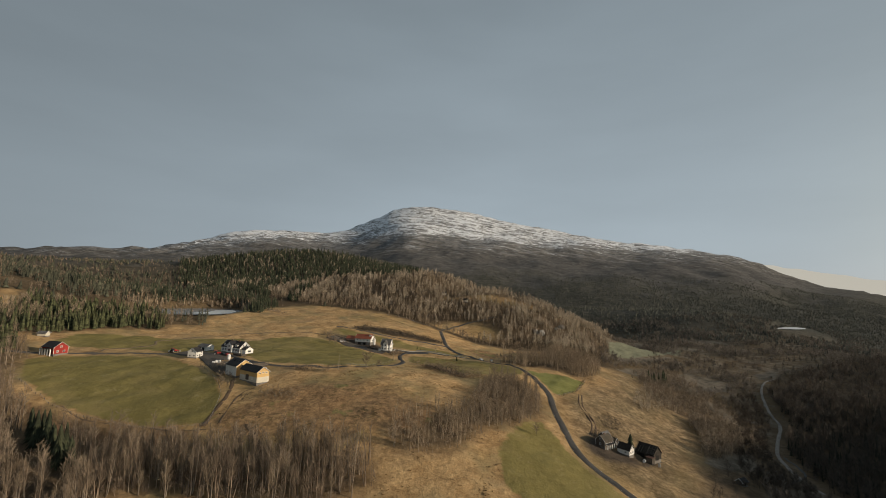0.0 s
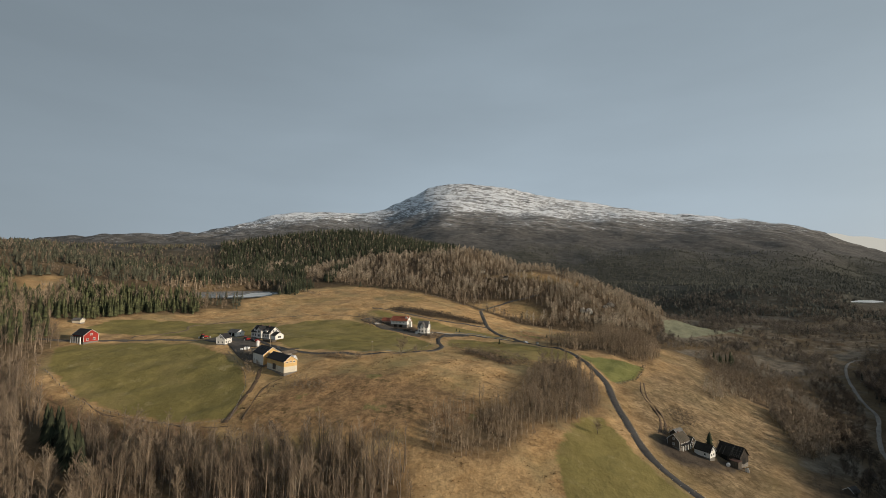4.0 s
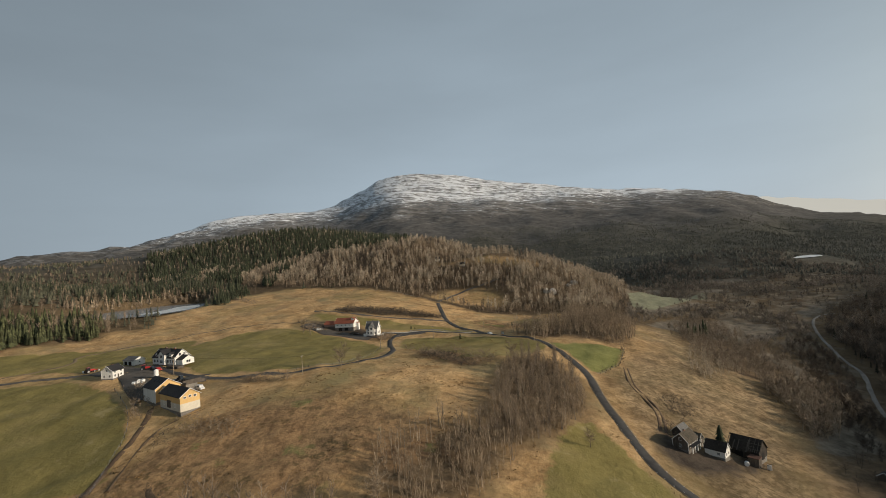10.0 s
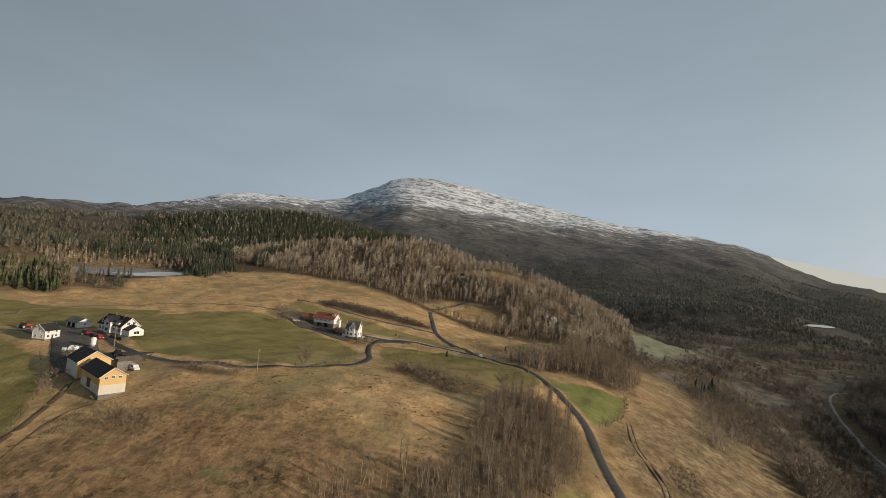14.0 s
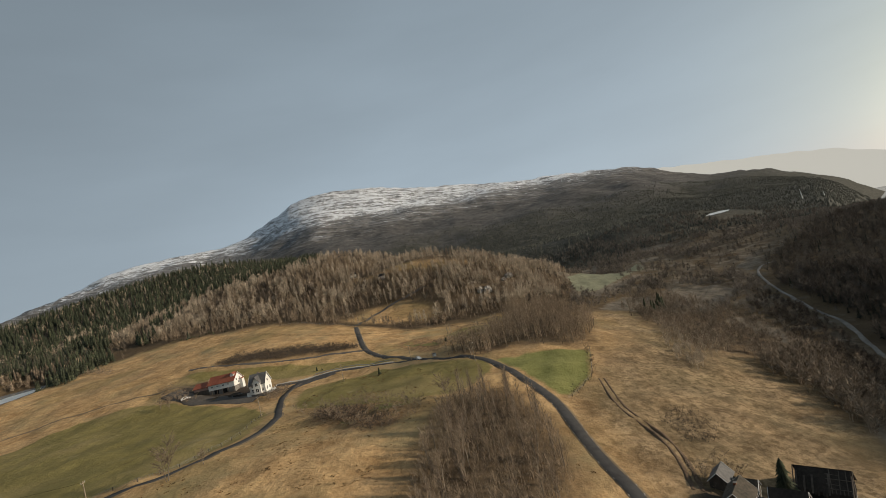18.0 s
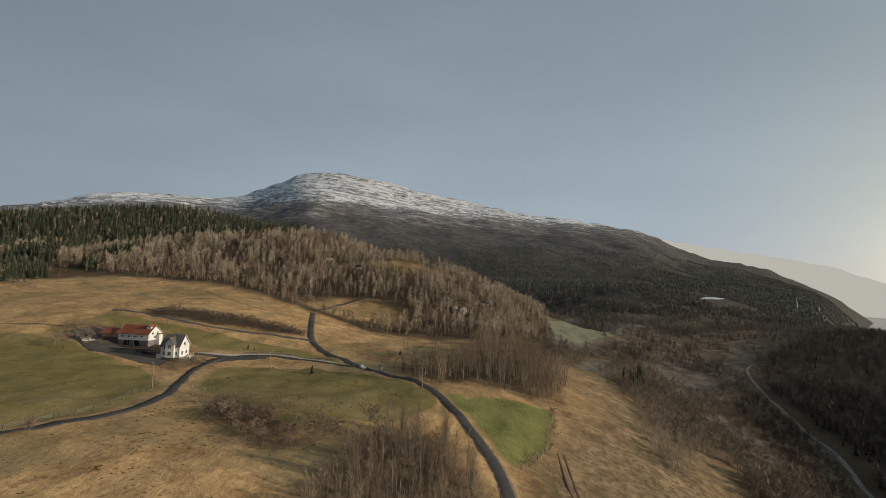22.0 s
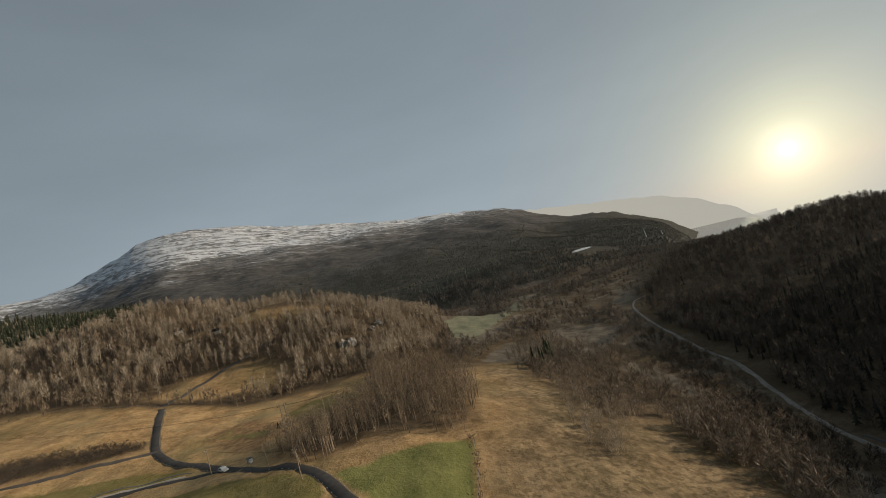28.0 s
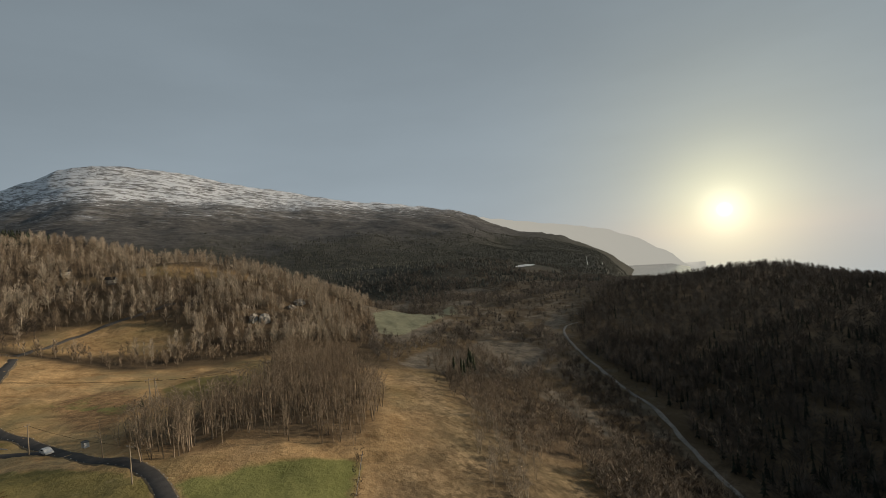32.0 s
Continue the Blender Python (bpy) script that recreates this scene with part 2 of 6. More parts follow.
    edge = calc("ADD", layer("green"), calc("MULTIPLY", calc("SUBTRACT", tuft, 0.5), 0.8))
    colour = mixed(spread(edge, 0.4, 0.6), colour, green)
    fresh = mixed(patchy, (0.17, 0.175, 0.058), (0.25, 0.245, 0.088))
    colour = mixed(spread(layer("fresh"), 0.3, 0.7), colour, fresh)
    up = N("ShaderNodeSeparateXYZ")
    L(geo.outputs["Position"], up.inputs[0])
    # forest and heather ground, greyed and lightened to carry distance haze
    pine = mixed(spread(noise_at(0.05, 9.0, 0.8), 0.4, 0.6), (0.042, 0.043, 0.036), (0.1, 0.096, 0.08))
    heather = mixed(spread(noise_at(0.03, 9.0, 0.75), 0.4, 0.62), (0.066, 0.064, 0.062), (0.138, 0.131, 0.124))
    tree_line = calc("ADD", up.outputs["Z"], calc("MULTIPLY", calc("SUBTRACT", noise_at(0.006, 7.0, 0.65), 0.5), 420))
    colour = mixed(layer("fell"), colour, mixed(spread(tree_line, 130, 230), pine, heather))
    band = noise_at(0.0035, 10.0, 0.72, (0.6, 1.0, 5.0))
    band2 = noise_at(0.016, 8.0, 0.75, (0.7, 1.0, 3.5))
    lift = calc("ADD", calc("ADD", calc("MINIMUM", up.outputs["Z"], 500), calc("MULTIPLY", layer("snow"), 72)), calc("MULTIPLY", calc("SUBTRACT", band, 0.5), 330))
    lift = calc("ADD", lift, calc("MULTIPLY", calc("SUBTRACT", band2, 0.5), 560))
    colour = mixed(spread(lift, 230, 400), colour, rock)
    colour = mixed(spread(calc("ADD", lift, calc("MULTIPLY", calc("SUBTRACT", noise_at(0.04, 10.0, 0.8, (0.7, 0.7, 3.2)), 0.5), 640)), 484, 496), mixed(spread(calc("ADD", lift, calc("MULTIPLY", calc("SUBTRACT", noise_at(0.09, 6.0, 0.7, (0.4, 0.4, 3.0)), 0.5), 500)), 340, 480, 0, 0.3), colour, (0.62, 0.64, 0.67)), (0.76, 0.78, 0.81))
    L(colour, b.inputs["Base Color"])
    bp = N("ShaderNodeBump")
    bp.inputs["Strength"].default_value, bp.inputs["Distance"].default_value = 0.42, 0.5
    L(calc("ADD", calc("ADD", fine, calc("MULTIPLY", mid, 4.0)), calc("MULTIPLY", tuft, 2.8)), bp.inputs["Height"])
    L(bp.outputs[0], b.inputs["Normal"])
    return m


GROUND = ground_material()
GLASS = glass_material()
ASPHALT = material("asphalt", (0.085, 0.082, 0.08), 0.9, second=(0.055, 0.053, 0.052), scale=0.6, bump=0.2, bump_scale=12, spec=0.08)
GRAVEL = material("gravel", (0.13, 0.115, 0.1), 0.95, second=(0.07, 0.062, 0.054), scale=1.2, bump=0.4, bump_scale=8)
VERGE = material("verge_grass", (0.22, 0.165, 0.1), 0.95, second=(0.12, 0.09, 0.055), scale=0.8, bump=0.3, bump_scale=5)
MUD = material("rutted_earth", (0.17, 0.115, 0.07), 0.95, second=(0.085, 0.056, 0.036), scale=1.5, bump=0.4, bump_scale=6)
SHOULDER = material("bleached_gravel", (0.52, 0.49, 0.44), 0.95, second=(0.34, 0.31, 0.27), scale=0.9, bump=0.3, bump_scale=6)
PALE_GRAVEL = material("pale_gravel", (0.32, 0.29, 0.255), 0.95, second=(0.17, 0.152, 0.132), scale=0.8, bump=0.3, bump_scale=6)
WHITE = material("white_boarding", (0.78, 0.77, 0.73), 0.6, second=(0.66, 0.65, 0.61), scale=2.5, stretch=(1, 1, 0.2), bump=0.2, bump_scale=9)
YELLOW = material("ochre_boarding", (0.66, 0.45, 0.19), 0.65, second=(0.54, 0.36, 0.15), scale=2.5, stretch=(1, 1, 0.2), bump=0.2, bump_scale=9)
CREAM = material("cream_wall", (0.62, 0.58, 0.48), 0.7, second=(0.5, 0.46, 0.38), scale=2.0)
RED = material("red_boarding", (0.36, 0.035, 0.025), 0.65, second=(0.26, 0.026, 0.02), scale=2.5, stretch=(1, 1, 0.2), bump=0.2, bump_scale=9)
PINK = material("faded_red_boarding", (0.42, 0.27, 0.22), 0.75, second=(0.3, 0.2, 0.17), scale=2.0)
GREY_WOOD = material("weathered_boarding", (0.13, 0.11, 0.09), 0.9, second=(0.06, 0.05, 0.042), scale=2.5, stretch=(1, 1, 0.2), bump=0.3, bump_scale=7)
SLATE = material("dark_roof_tiles", (0.035, 0.033, 0.034), 0.75, second=(0.018, 0.018, 0.02), scale=2.0, bump=0.4, bump_scale=4)
RED_TILE = material("red_roof_tiles", (0.34, 0.11, 0.06), 0.75, second=(0.22, 0.07, 0.042), scale=1.6, bump=0.4, bump_scale=4)
GREY_ROOF = material("grey_roof_sheets", (0.16, 0.155, 0.15), 0.7, second=(0.08, 0.078, 0.075), scale=1.6)
MOSSY_ROOF = material("mossy_roof_boards", (0.12, 0.1, 0.075), 0.95, second=(0.05, 0.045, 0.036), scale=1.8, bump=0.5, bump_scale=4)
CHARRED = material("blackened_boards", (0.05, 0.042, 0.035), 0.95, second=(0.022, 0.019, 0.016), scale=2.0, bump=0.5, bump_scale=4)
RUST_ROOF = material("rusty_roof_sheets", (0.14, 0.075, 0.055), 0.85, second=(0.08, 0.045, 0.035), scale=2.0)
STONE = material("foundation_stone", (0.24, 0.225, 0.2), 0.95, second=(0.13, 0.12, 0.11), scale=2.2, bump=0.5, bump_scale=3)
TRIM = material("white_paint", (0.8, 0.8, 0.78), 0.5, second=(0.7, 0.7, 0.68))
DARK = material("dark_opening", (0.012, 0.012, 0.012), 0.9)
BRICK = material("chimney_brick", (0.26, 0.12, 0.08), 0.9, second=(0.16, 0.08, 0.055), scale=4)
POLE = material("tarred_pole_wood", (0.36, 0.295, 0.215), 0.9, second=(0.22, 0.178, 0.128), scale=3)
STEEL = material("galvanised_steel", (0.45, 0.46, 0.47), 0.45, metal=0.8)
BARK = material("pale_birch_bark", (0.3, 0.25, 0.195), 0.9, second=(0.15, 0.12, 0.09), scale=1.2, per_object=0.3)
TWIG = material("bare_twigs", (0.35, 0.275, 0.192), 0.95, second=(0.18, 0.138, 0.097), scale=0.5, per_object=0.55)
TWIG_PALE = material("pale_bare_twigs", (0.52, 0.44, 0.335), 0.95, second=(0.3, 0.247, 0.182), scale=0.2, per_object=0.55)
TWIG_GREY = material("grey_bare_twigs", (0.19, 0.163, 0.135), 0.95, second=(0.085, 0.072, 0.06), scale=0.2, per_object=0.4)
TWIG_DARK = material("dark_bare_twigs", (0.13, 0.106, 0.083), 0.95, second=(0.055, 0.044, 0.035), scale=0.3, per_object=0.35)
NEEDLES = material("spruce_needles", (0.064, 0.07, 0.038), 0.9, second=(0.028, 0.036, 0.021), scale=0.8, per_object=0.55)
# far conifers: needle tone lightened and greyed in place of distance haze
NEEDLES_GREY = material("hazed_grey_green_conifers", (0.1, 0.102, 0.085), 0.95, second=(0.05, 0.053, 0.046), scale=0.3, per_object=0.4)
GRASS_RUST = material("rusty_dead_grass", (0.27, 0.165, 0.07), 0.95, second=(0.17, 0.1, 0.042), scale=0.3, per_object=0.3)
GRASS_DARK = material("dark_rushes", (0.16, 0.11, 0.05), 0.95, second=(0.08, 0.06, 0.03), scale=0.3, per_object=0.3)
TWIG_RED = material("reddish_brush_twigs", (0.24, 0.15, 0.095), 0.95, second=(0.12, 0.076, 0.05), scale=0.3, per_object=0.5)
TWIG_VALLEY = material("valley_bare_twigs", (0.28, 0.242, 0.2), 0.95, second=(0.14, 0.12, 0.098), scale=0.2, per_object=0.4)
TWIG_ALDER = material("alder_twigs", (0.29, 0.225, 0.162), 0.95, second=(0.14, 0.106, 0.078), scale=0.3, per_object=0.55)
TWIG_GROVE = material("greyish_alder_twigs", (0.35, 0.285, 0.21), 0.95, second=(0.165, 0.132, 0.098), scale=0.3, per_object=0.55)
# twig and needle tones with the hill's shade put into the colour
TWIG_SHADE = material("shade_darkened_twigs", (0.125, 0.104, 0.084), 0.95, second=(0.058, 0.048, 0.039), scale=0.3, per_object=0.35)
NEEDLES_SHADE = material("shade_darkened_needles", (0.03, 0.034, 0.022), 0.95, second=(0.014, 0.017, 0.012), scale=0.5, per_object=0.35)
# next two also hold distance haze in their paler, greyer tones
NEEDLES_MUTED = material("haze_muted_conifer_needles", (0.1, 0.1, 0.066), 0.95, second=(0.052, 0.054, 0.037), scale=0.1, per_object=0.3)
NEEDLES_FELL = material("hazed_fell_conifers", (0.115, 0.114, 0.092), 0.95, second=(0.062, 0.063, 0.051), scale=0.02, per_object=0.35)
NEEDLES_OLIVE = material("olive_conifer_needles", (0.105, 0.11, 0.05), 0.9, second=(0.045, 0.053, 0.026), scale=0.8, per_object=0.55)
LAKE = water_material("lake_water", (0.3, 0.33, 0.35), 0.22)
FJORD = water_material("fjord_water", (0.06, 0.07, 0.08), 0.16, 0.02)
STREAM = water_material("stream_water", (0.04, 0.042, 0.042), 0.7)
FOAM = material("foaming_water", (0.62, 0.63, 0.63), 0.4, second=(0.05, 0.05, 0.045), scale=0.9, detail=8.0, bump=0.6, bump_scale=2.0)
BALE = material("white_bale_wrap", (0.75, 0.76, 0.74), 0.35, second=(0.6, 0.61, 0.6))
CLIFF = material("pale_cliff_rock", (0.42, 0.39, 0.34), 0.95, second=(0.2, 0.18, 0.155), scale=0.6, bump=0.6, bump_scale=0.8)
TYRE = material("tyre_rubber", (0.02, 0.02, 0.02), 0.8)
CAR_WHITE = material("white_car_paint", (0.75, 0.75, 0.74), 0.25, spec=0.5)
CAR_DARK = material("dark_car_paint", (0.03, 0.035, 0.045), 0.25, spec=0.5)
CAR_RED = material("red_car_paint", (0.42, 0.03, 0.025), 0.3, spec=0.5)


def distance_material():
    """Far land seen through miles of bright air, the haze put in as emission."""
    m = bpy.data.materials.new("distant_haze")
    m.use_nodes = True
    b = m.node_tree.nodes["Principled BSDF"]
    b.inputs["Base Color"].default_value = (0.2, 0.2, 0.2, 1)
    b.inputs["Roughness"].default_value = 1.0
    # stands for lit haze; the ridge gives off no light of its own
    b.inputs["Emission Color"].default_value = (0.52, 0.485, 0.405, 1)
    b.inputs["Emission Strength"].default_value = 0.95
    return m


DISTANCE = distance_material()


# ---- the lie of the land ----
# broad swells, 300 m apart, and finer knolls, 100 m apart (metres above 60 m)
SWELLS = [
    [0, -9, 2, 3, -15, -2, -2, 3, 2],
    [6, -26, 30, -36, -35, -10, -7, 1, 5],
    [47, 15, 34, -4, 36, -48, 16, -20, -34],
    [44, 38, 44, -9, -9, -4, -18, 39, -43],
    [51, 34, -25, 31, 60, -14, 1, -27, -73],
    [36, 53, 69, 62, 19, -65, 26, 21, -20],
    [4, 19, 75, 83, 44, 26, 21, 19, 3],
]
KNOLLS = [
    [6, 1, 2, 2, 6, 2, 0, 0, -1],
    [2, 1, -6, -9, 3, -1, 1, 1, -2],
    [-1, 3, -5, 11, 2, -11, 5, 7, 0],
    [-1, -2, 7, -4, 4, 5, -14, 4, 3],
    [-1, -5, -3, -8, -4, 14, -7, 2, 2],
    [5, 7, 4, 11, -9, 0, -1, -2, -1],
    [-5, 0, -4, -2, -10, 2, -2, -4, -3],
    [2, -2, 3, 0, -3, 16, 8, 1, 3],
]
SEA = -102.0
MAP = 0.8  # metres to a unit of the tables
HUB = (35.0, 130.0)
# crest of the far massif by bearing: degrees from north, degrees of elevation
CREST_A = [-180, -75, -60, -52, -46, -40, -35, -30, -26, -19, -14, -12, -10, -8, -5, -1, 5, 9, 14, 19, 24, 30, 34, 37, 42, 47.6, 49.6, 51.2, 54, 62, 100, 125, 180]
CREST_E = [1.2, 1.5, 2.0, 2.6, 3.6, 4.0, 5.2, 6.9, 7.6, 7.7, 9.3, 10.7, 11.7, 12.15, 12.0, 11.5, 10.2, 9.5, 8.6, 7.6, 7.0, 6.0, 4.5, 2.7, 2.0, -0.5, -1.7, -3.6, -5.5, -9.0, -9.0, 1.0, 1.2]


def smooth(v, lo, hi):
    u = np.clip((v - lo) / (hi - lo), 0.0, 1.0)
    return u * u * (3 - 2 * u)


def ripple(x, y, scale, seed=0):
    """Cheap rolling noise in -1..1, from turned sine waves."""
    out = np.zeros_like(np.asarray(x, float))
    for k in range(6):
        a = 1.7 * k + seed * 2.39
        f = (1.0 + 0.37 * k) / scale
        u = x * math.cos(a) + y * math.sin(a)
        w = y * math.cos(a) - x * math.sin(a)
        out += np.sin(u * f * 6.28 + 1.3 * np.sin(w * f * 4.1 + k + seed)) / (1 + 0.35 * k)
    return out / 3.4


def height(x, y):
    x, y = np.asarray(x, float) / MAP, np.asarray(y, float) / MAP
    z = np.full(x.shape, 60.0)
    for table, x0, y0, step, wide in ((SWELLS, -1200, -300, 300, 210.0), (KNOLLS, -350, 50, 100, 75.0)):
        for j, row in enumerate(table):
            gy = np.exp(-((y - y0 - step * j) ** 2) / (2 * wide * wide))
            for i, a in enumerate(row):
                if a:
                    z += a * gy * np.exp(-((x - x0 - step * i) ** 2) / (2 * wide * wide))
    # the shaded hill by the gorge; last bump: unseen ridge added to shade the flats
    for sx, sy, sr, sh in ((810, 460, 130, -13), (640, 600, 150, 4), (735, 740, 80, -10), (844, 612, 78, 9), (865, 450, 80, -13), (540, 165, 100, 82)):
        z += sh * np.exp(-((x - sx) ** 2 + (y - sy) ** 2) / (2 * sr ** 2))
    # the wooded spur ends in a steep nose above the valley
    for sx, sy, sr, sh in ((285, 790, 75, -16), (95, 705, 90, 18), (5, 800, 120, 16), (-120, 900, 140, 14)):
        z += sh * np.exp(-(((x - sx) ** 2 + (y - sy) ** 2) / sr ** 2) ** 2)
    dx, dy = x - HUB[0], y - HUB[1]
    r = np.hypot(dx, dy)
    bearing = np.degrees(np.arctan2(dx, dy))
    rough = 0.35 * smooth(r, 60, 300) + 1.3 * smooth(r, 500, 1200)
    z += rough * (ripple(x, y, 55, 1) + 1.2 * ripple(x, y, 140, 2))
    z += (1 - smooth(r, 700, 1000)) * (0.45 * ripple(x, y, 24, 21) + 0.2 * ripple(x, y, 11, 22) + 1.0 * ripple(x, y, 47, 23) * smooth(r, 60, 120))
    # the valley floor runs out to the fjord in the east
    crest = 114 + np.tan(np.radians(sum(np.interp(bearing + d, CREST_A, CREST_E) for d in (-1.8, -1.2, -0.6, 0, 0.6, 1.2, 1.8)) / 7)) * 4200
    fjord = smooth(bearing, 46, 53) * (1 - smooth(bearing, 105, 125))
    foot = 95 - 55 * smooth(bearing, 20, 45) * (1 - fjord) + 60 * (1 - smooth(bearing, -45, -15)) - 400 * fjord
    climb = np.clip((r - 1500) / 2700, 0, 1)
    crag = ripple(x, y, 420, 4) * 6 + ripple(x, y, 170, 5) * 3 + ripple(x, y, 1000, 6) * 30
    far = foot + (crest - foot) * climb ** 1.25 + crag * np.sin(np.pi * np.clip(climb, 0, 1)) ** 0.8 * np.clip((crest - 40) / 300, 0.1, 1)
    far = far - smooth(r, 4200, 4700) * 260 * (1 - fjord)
    # broken crest
    west = 1 - smooth(bearing, -34, -18)
    far += west * climb * (ripple(x, y, 700, 14) * 34 + ripple(x, y, 260, 15) * 22)
    far += climb * (1 - fjord) * (5 * np.sin(far / 24 + 2.5 * ripple(x, y, 620, 11)) + 2.5 * np.sin(far / 10 + 2 * ripple(x, y, 300, 12))) * climb
    far += climb ** 3 * (1 - fjord) * ripple(bearing * 50, r, 160, 11) * 7
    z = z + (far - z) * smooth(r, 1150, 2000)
    return z * MAP


# ---- plan of the land: woods, fields, ways (metres, east and north) ----
def inside(x, y, ring):
    x, y = np.asarray(x, float), np.asarray(y, float)
    hit = np.zeros(x.shape, bool)
    for (x0, y0), (x1, y1) in zip(ring, ring[1:] + ring[:1]):
        if y0 != y1:
            hit ^= ((y0 > y) != (y1 > y)) & (x < (x1 - x0) * (y - y0) / (y1 - y0) + x0)
    return hit


def softly(x, y, ring, edge=3.0):
    """How far inside a ring, 0..1, with a softened edge."""
    s = np.zeros(np.shape(x))
    for k in range(8):
        s += inside(x + edge * math.cos(k * 0.785 + 0.3), y + edge * math.sin(k * 0.785 + 0.3), ring)
    return s / 8


GREEN_WEST = [(-226, 231), (-220, 240), (-196, 251), (-164, 256), (-134, 241), (-111, 221), (-97, 204), (-88, 181), (-106, 177), (-136, 181), (-160, 186), (-200, 205)]
GREEN_MIDDLE = [(-150, 322), (-140, 360), (-115, 371), (-88, 360), (-62, 341), (-45, 329), (-33, 312), (-28, 293), (-32, 274), (-43, 263), (-63, 253), (-95, 252), (-108, 257), (-120, 270), (-146, 292)]
GREEN_NORTH = [(-257, 297), (-233, 315), (-197, 324), (-159, 344), (-150, 322), (-140, 288), (-157, 272), (-198, 274), (-245, 262)]
GREEN_STRIP = [(-109, 409), (-86, 403), (-57, 395), (-7, 384), (7, 379), (21, 363), (14, 364), (-9, 372), (-38, 368), (-51, 376), (-93, 392)]
GREEN_UPPER = [(50, 420), (61, 427), (82, 422), (84, 400), (77, 376), (63, 381), (54, 390)]
SCAR = [(17, 404), (25, 420), (36, 424), (48, 400), (44, 370), (36, 362), (23, 383)]
GREEN_KNOLL = [(-26, 344), (8, 350), (36, 335), (56, 312), (56, 296), (44, 281), (23, 280), (-5, 293), (-22, 310)]
GREEN_LOW = [(54, 220), (58, 206), (63, 192), (68, 180), (80, 165), (87, 154), (80, 138), (48, 134), (32, 156), (32, 178), (42, 203)]
GREEN_FRESH = [(58, 312), (66, 308), (74, 311), (98, 306), (84, 277), (70, 264), (66, 285)]
SHELF = [(-300, 225), (-280, 330), (-215, 375), (-236, 440), (-262, 500), (-184, 552), (-88, 530), (-14, 482), (36, 455), (106, 455), (118, 432), (122, 398), (150, 396), (165, 398), (150, 345), (146, 305), (172, 300), (172, 275), (150, 255), (130, 220), (110, 190), (98, 150), (112, 60), (60, -30), (-30, -60), (-110, -10), (-120, 70), (-96, 108), (-100, 130), (-120, 165), (-170, 176), (-230, 195)]
LOW_MEADOW = [(-94, 122), (-99, 131), (-92, 140), (-65, 138), (-37, 134), (10, 130), (10, 100), (-76, 104)]
DITCH_BANK = [(-190, 193), (-172, 183), (-150, 178), (-120, 175), (-92, 173), (-84, 160), (-120, 162), (-150, 167), (-172, 176)]
WOOD_LOW = [(-178, 120), (-195, 185), (-172, 174), (-150, 165), (-120, 160), (-84, 158), (-58, 160), (-42, 164), (-26, 159), (-16, 160), (-12, 148), (-22, 137), (-38, 137), (-65, 139), (-92, 141), (-100, 133), (-98, 126), (-120, 127), (-140, 114)]
FIR_GAP = [(-156, 168), (-140, 162), (-112, 149), (-108, 138), (-130, 140), (-156, 156)]
THICKET = [(-15, 187), (1, 198), (12, 204), (22, 198), (26, 186), (15, 170), (1, 164), (-10, 170)]
CLEARING_WEST = [(-379, 364), (-332, 327), (-321, 300), (-335, 291), (-376, 325)]
BULGE = [(150, 342), (139, 320), (128, 302), (119, 279), (129, 283), (148, 300), (164, 312)]
BARN_YARD = [(-103, 388), (-92, 372), (-66, 352), (-52, 349), (-46, 356), (-52, 364), (-64, 374), (-86, 386)]
EARTH = [(74, 212), (72, 202), (78, 197), (88, 198), (96, 203), (106, 207), (108, 214), (100, 214), (94, 209), (88, 209), (84, 219), (78, 221)]
CRAG_GAPS = [[(90, 506), (107, 504), (102, 486), (87, 488)], [(117, 529), (133, 529), (128, 513), (115, 514)]]
ROUGH_BANK = [(-92, 418), (-80, 425), (-52, 424), (-23, 423), (-6, 418), (-4, 409), (-22, 406), (-46, 404), (-81, 410)]
KNOLL_BRUSH = [(-9, 293), (0, 288), (9, 280), (17, 269), (19, 258), (10, 257), (2, 268), (-8, 281)]
DARK_PATCH = [(91, 250), (90, 236), (98, 236), (104, 246), (100, 253)]
TARN_RING = [(614, 900), (640, 935), (690, 990), (728, 1008), (718, 970), (690, 930), (650, 898)]
TARN_Z = 57.0
TARN_CLEAR = [(560, 800), (600, 895), (640, 935), (700, 1000), (760, 1030), (745, 985), (710, 915), (680, 820)]
WOOD_BEND = [(21, 214), (25, 240), (32, 264), (44, 276), (55, 270), (59, 250), (57, 226), (48, 211), (38, 200), (26, 192), (14, 186), (8, 190), (14, 200)]
WOOD_MIDDLE = [(44, 352), (55, 324), (71, 330), (96, 312), (106, 318), (124, 360), (126, 398), (118, 436), (104, 452), (92, 420), (86, 385), (62, 362)]
WOOD_BELT = [(172, 300), (162, 300), (153, 265), (144, 247), (138, 238), (146, 236), (160, 248), (172, 262), (186, 290), (190, 305)]
WOOD_EAST = [(150, 318), (152, 350), (166, 398), (186, 438), (225, 462), (226, 410), (212, 345), (196, 290), (186, 258), (172, 268), (176, 300), (156, 304)]
WOOD_HILL = [(-290, 612), (-184, 558), (-88, 536), (-14, 487), (35, 460), (106, 462), (128, 440), (150, 455), (168, 492), (190, 552), (204, 600), (150, 690), (40, 790), (-100, 890), (-300, 990), (-470, 1020), (-600, 900), (-460, 700)]
WOOD_WEST = [(-380, 240), (-300, 262), (-270, 275), (-262, 296), (-256, 325), (-228, 344), (-240, 366), (-262, 384), (-294, 366), (-320, 345), (-355, 335), (-400, 300)]
WOOD_EDGE = [(-300, 245), (-274, 268), (-240, 246), (-226, 228), (-204, 203), (-180, 180), (-156, 160), (-142, 138), (-180, 120), (-230, 150), (-280, 200)]
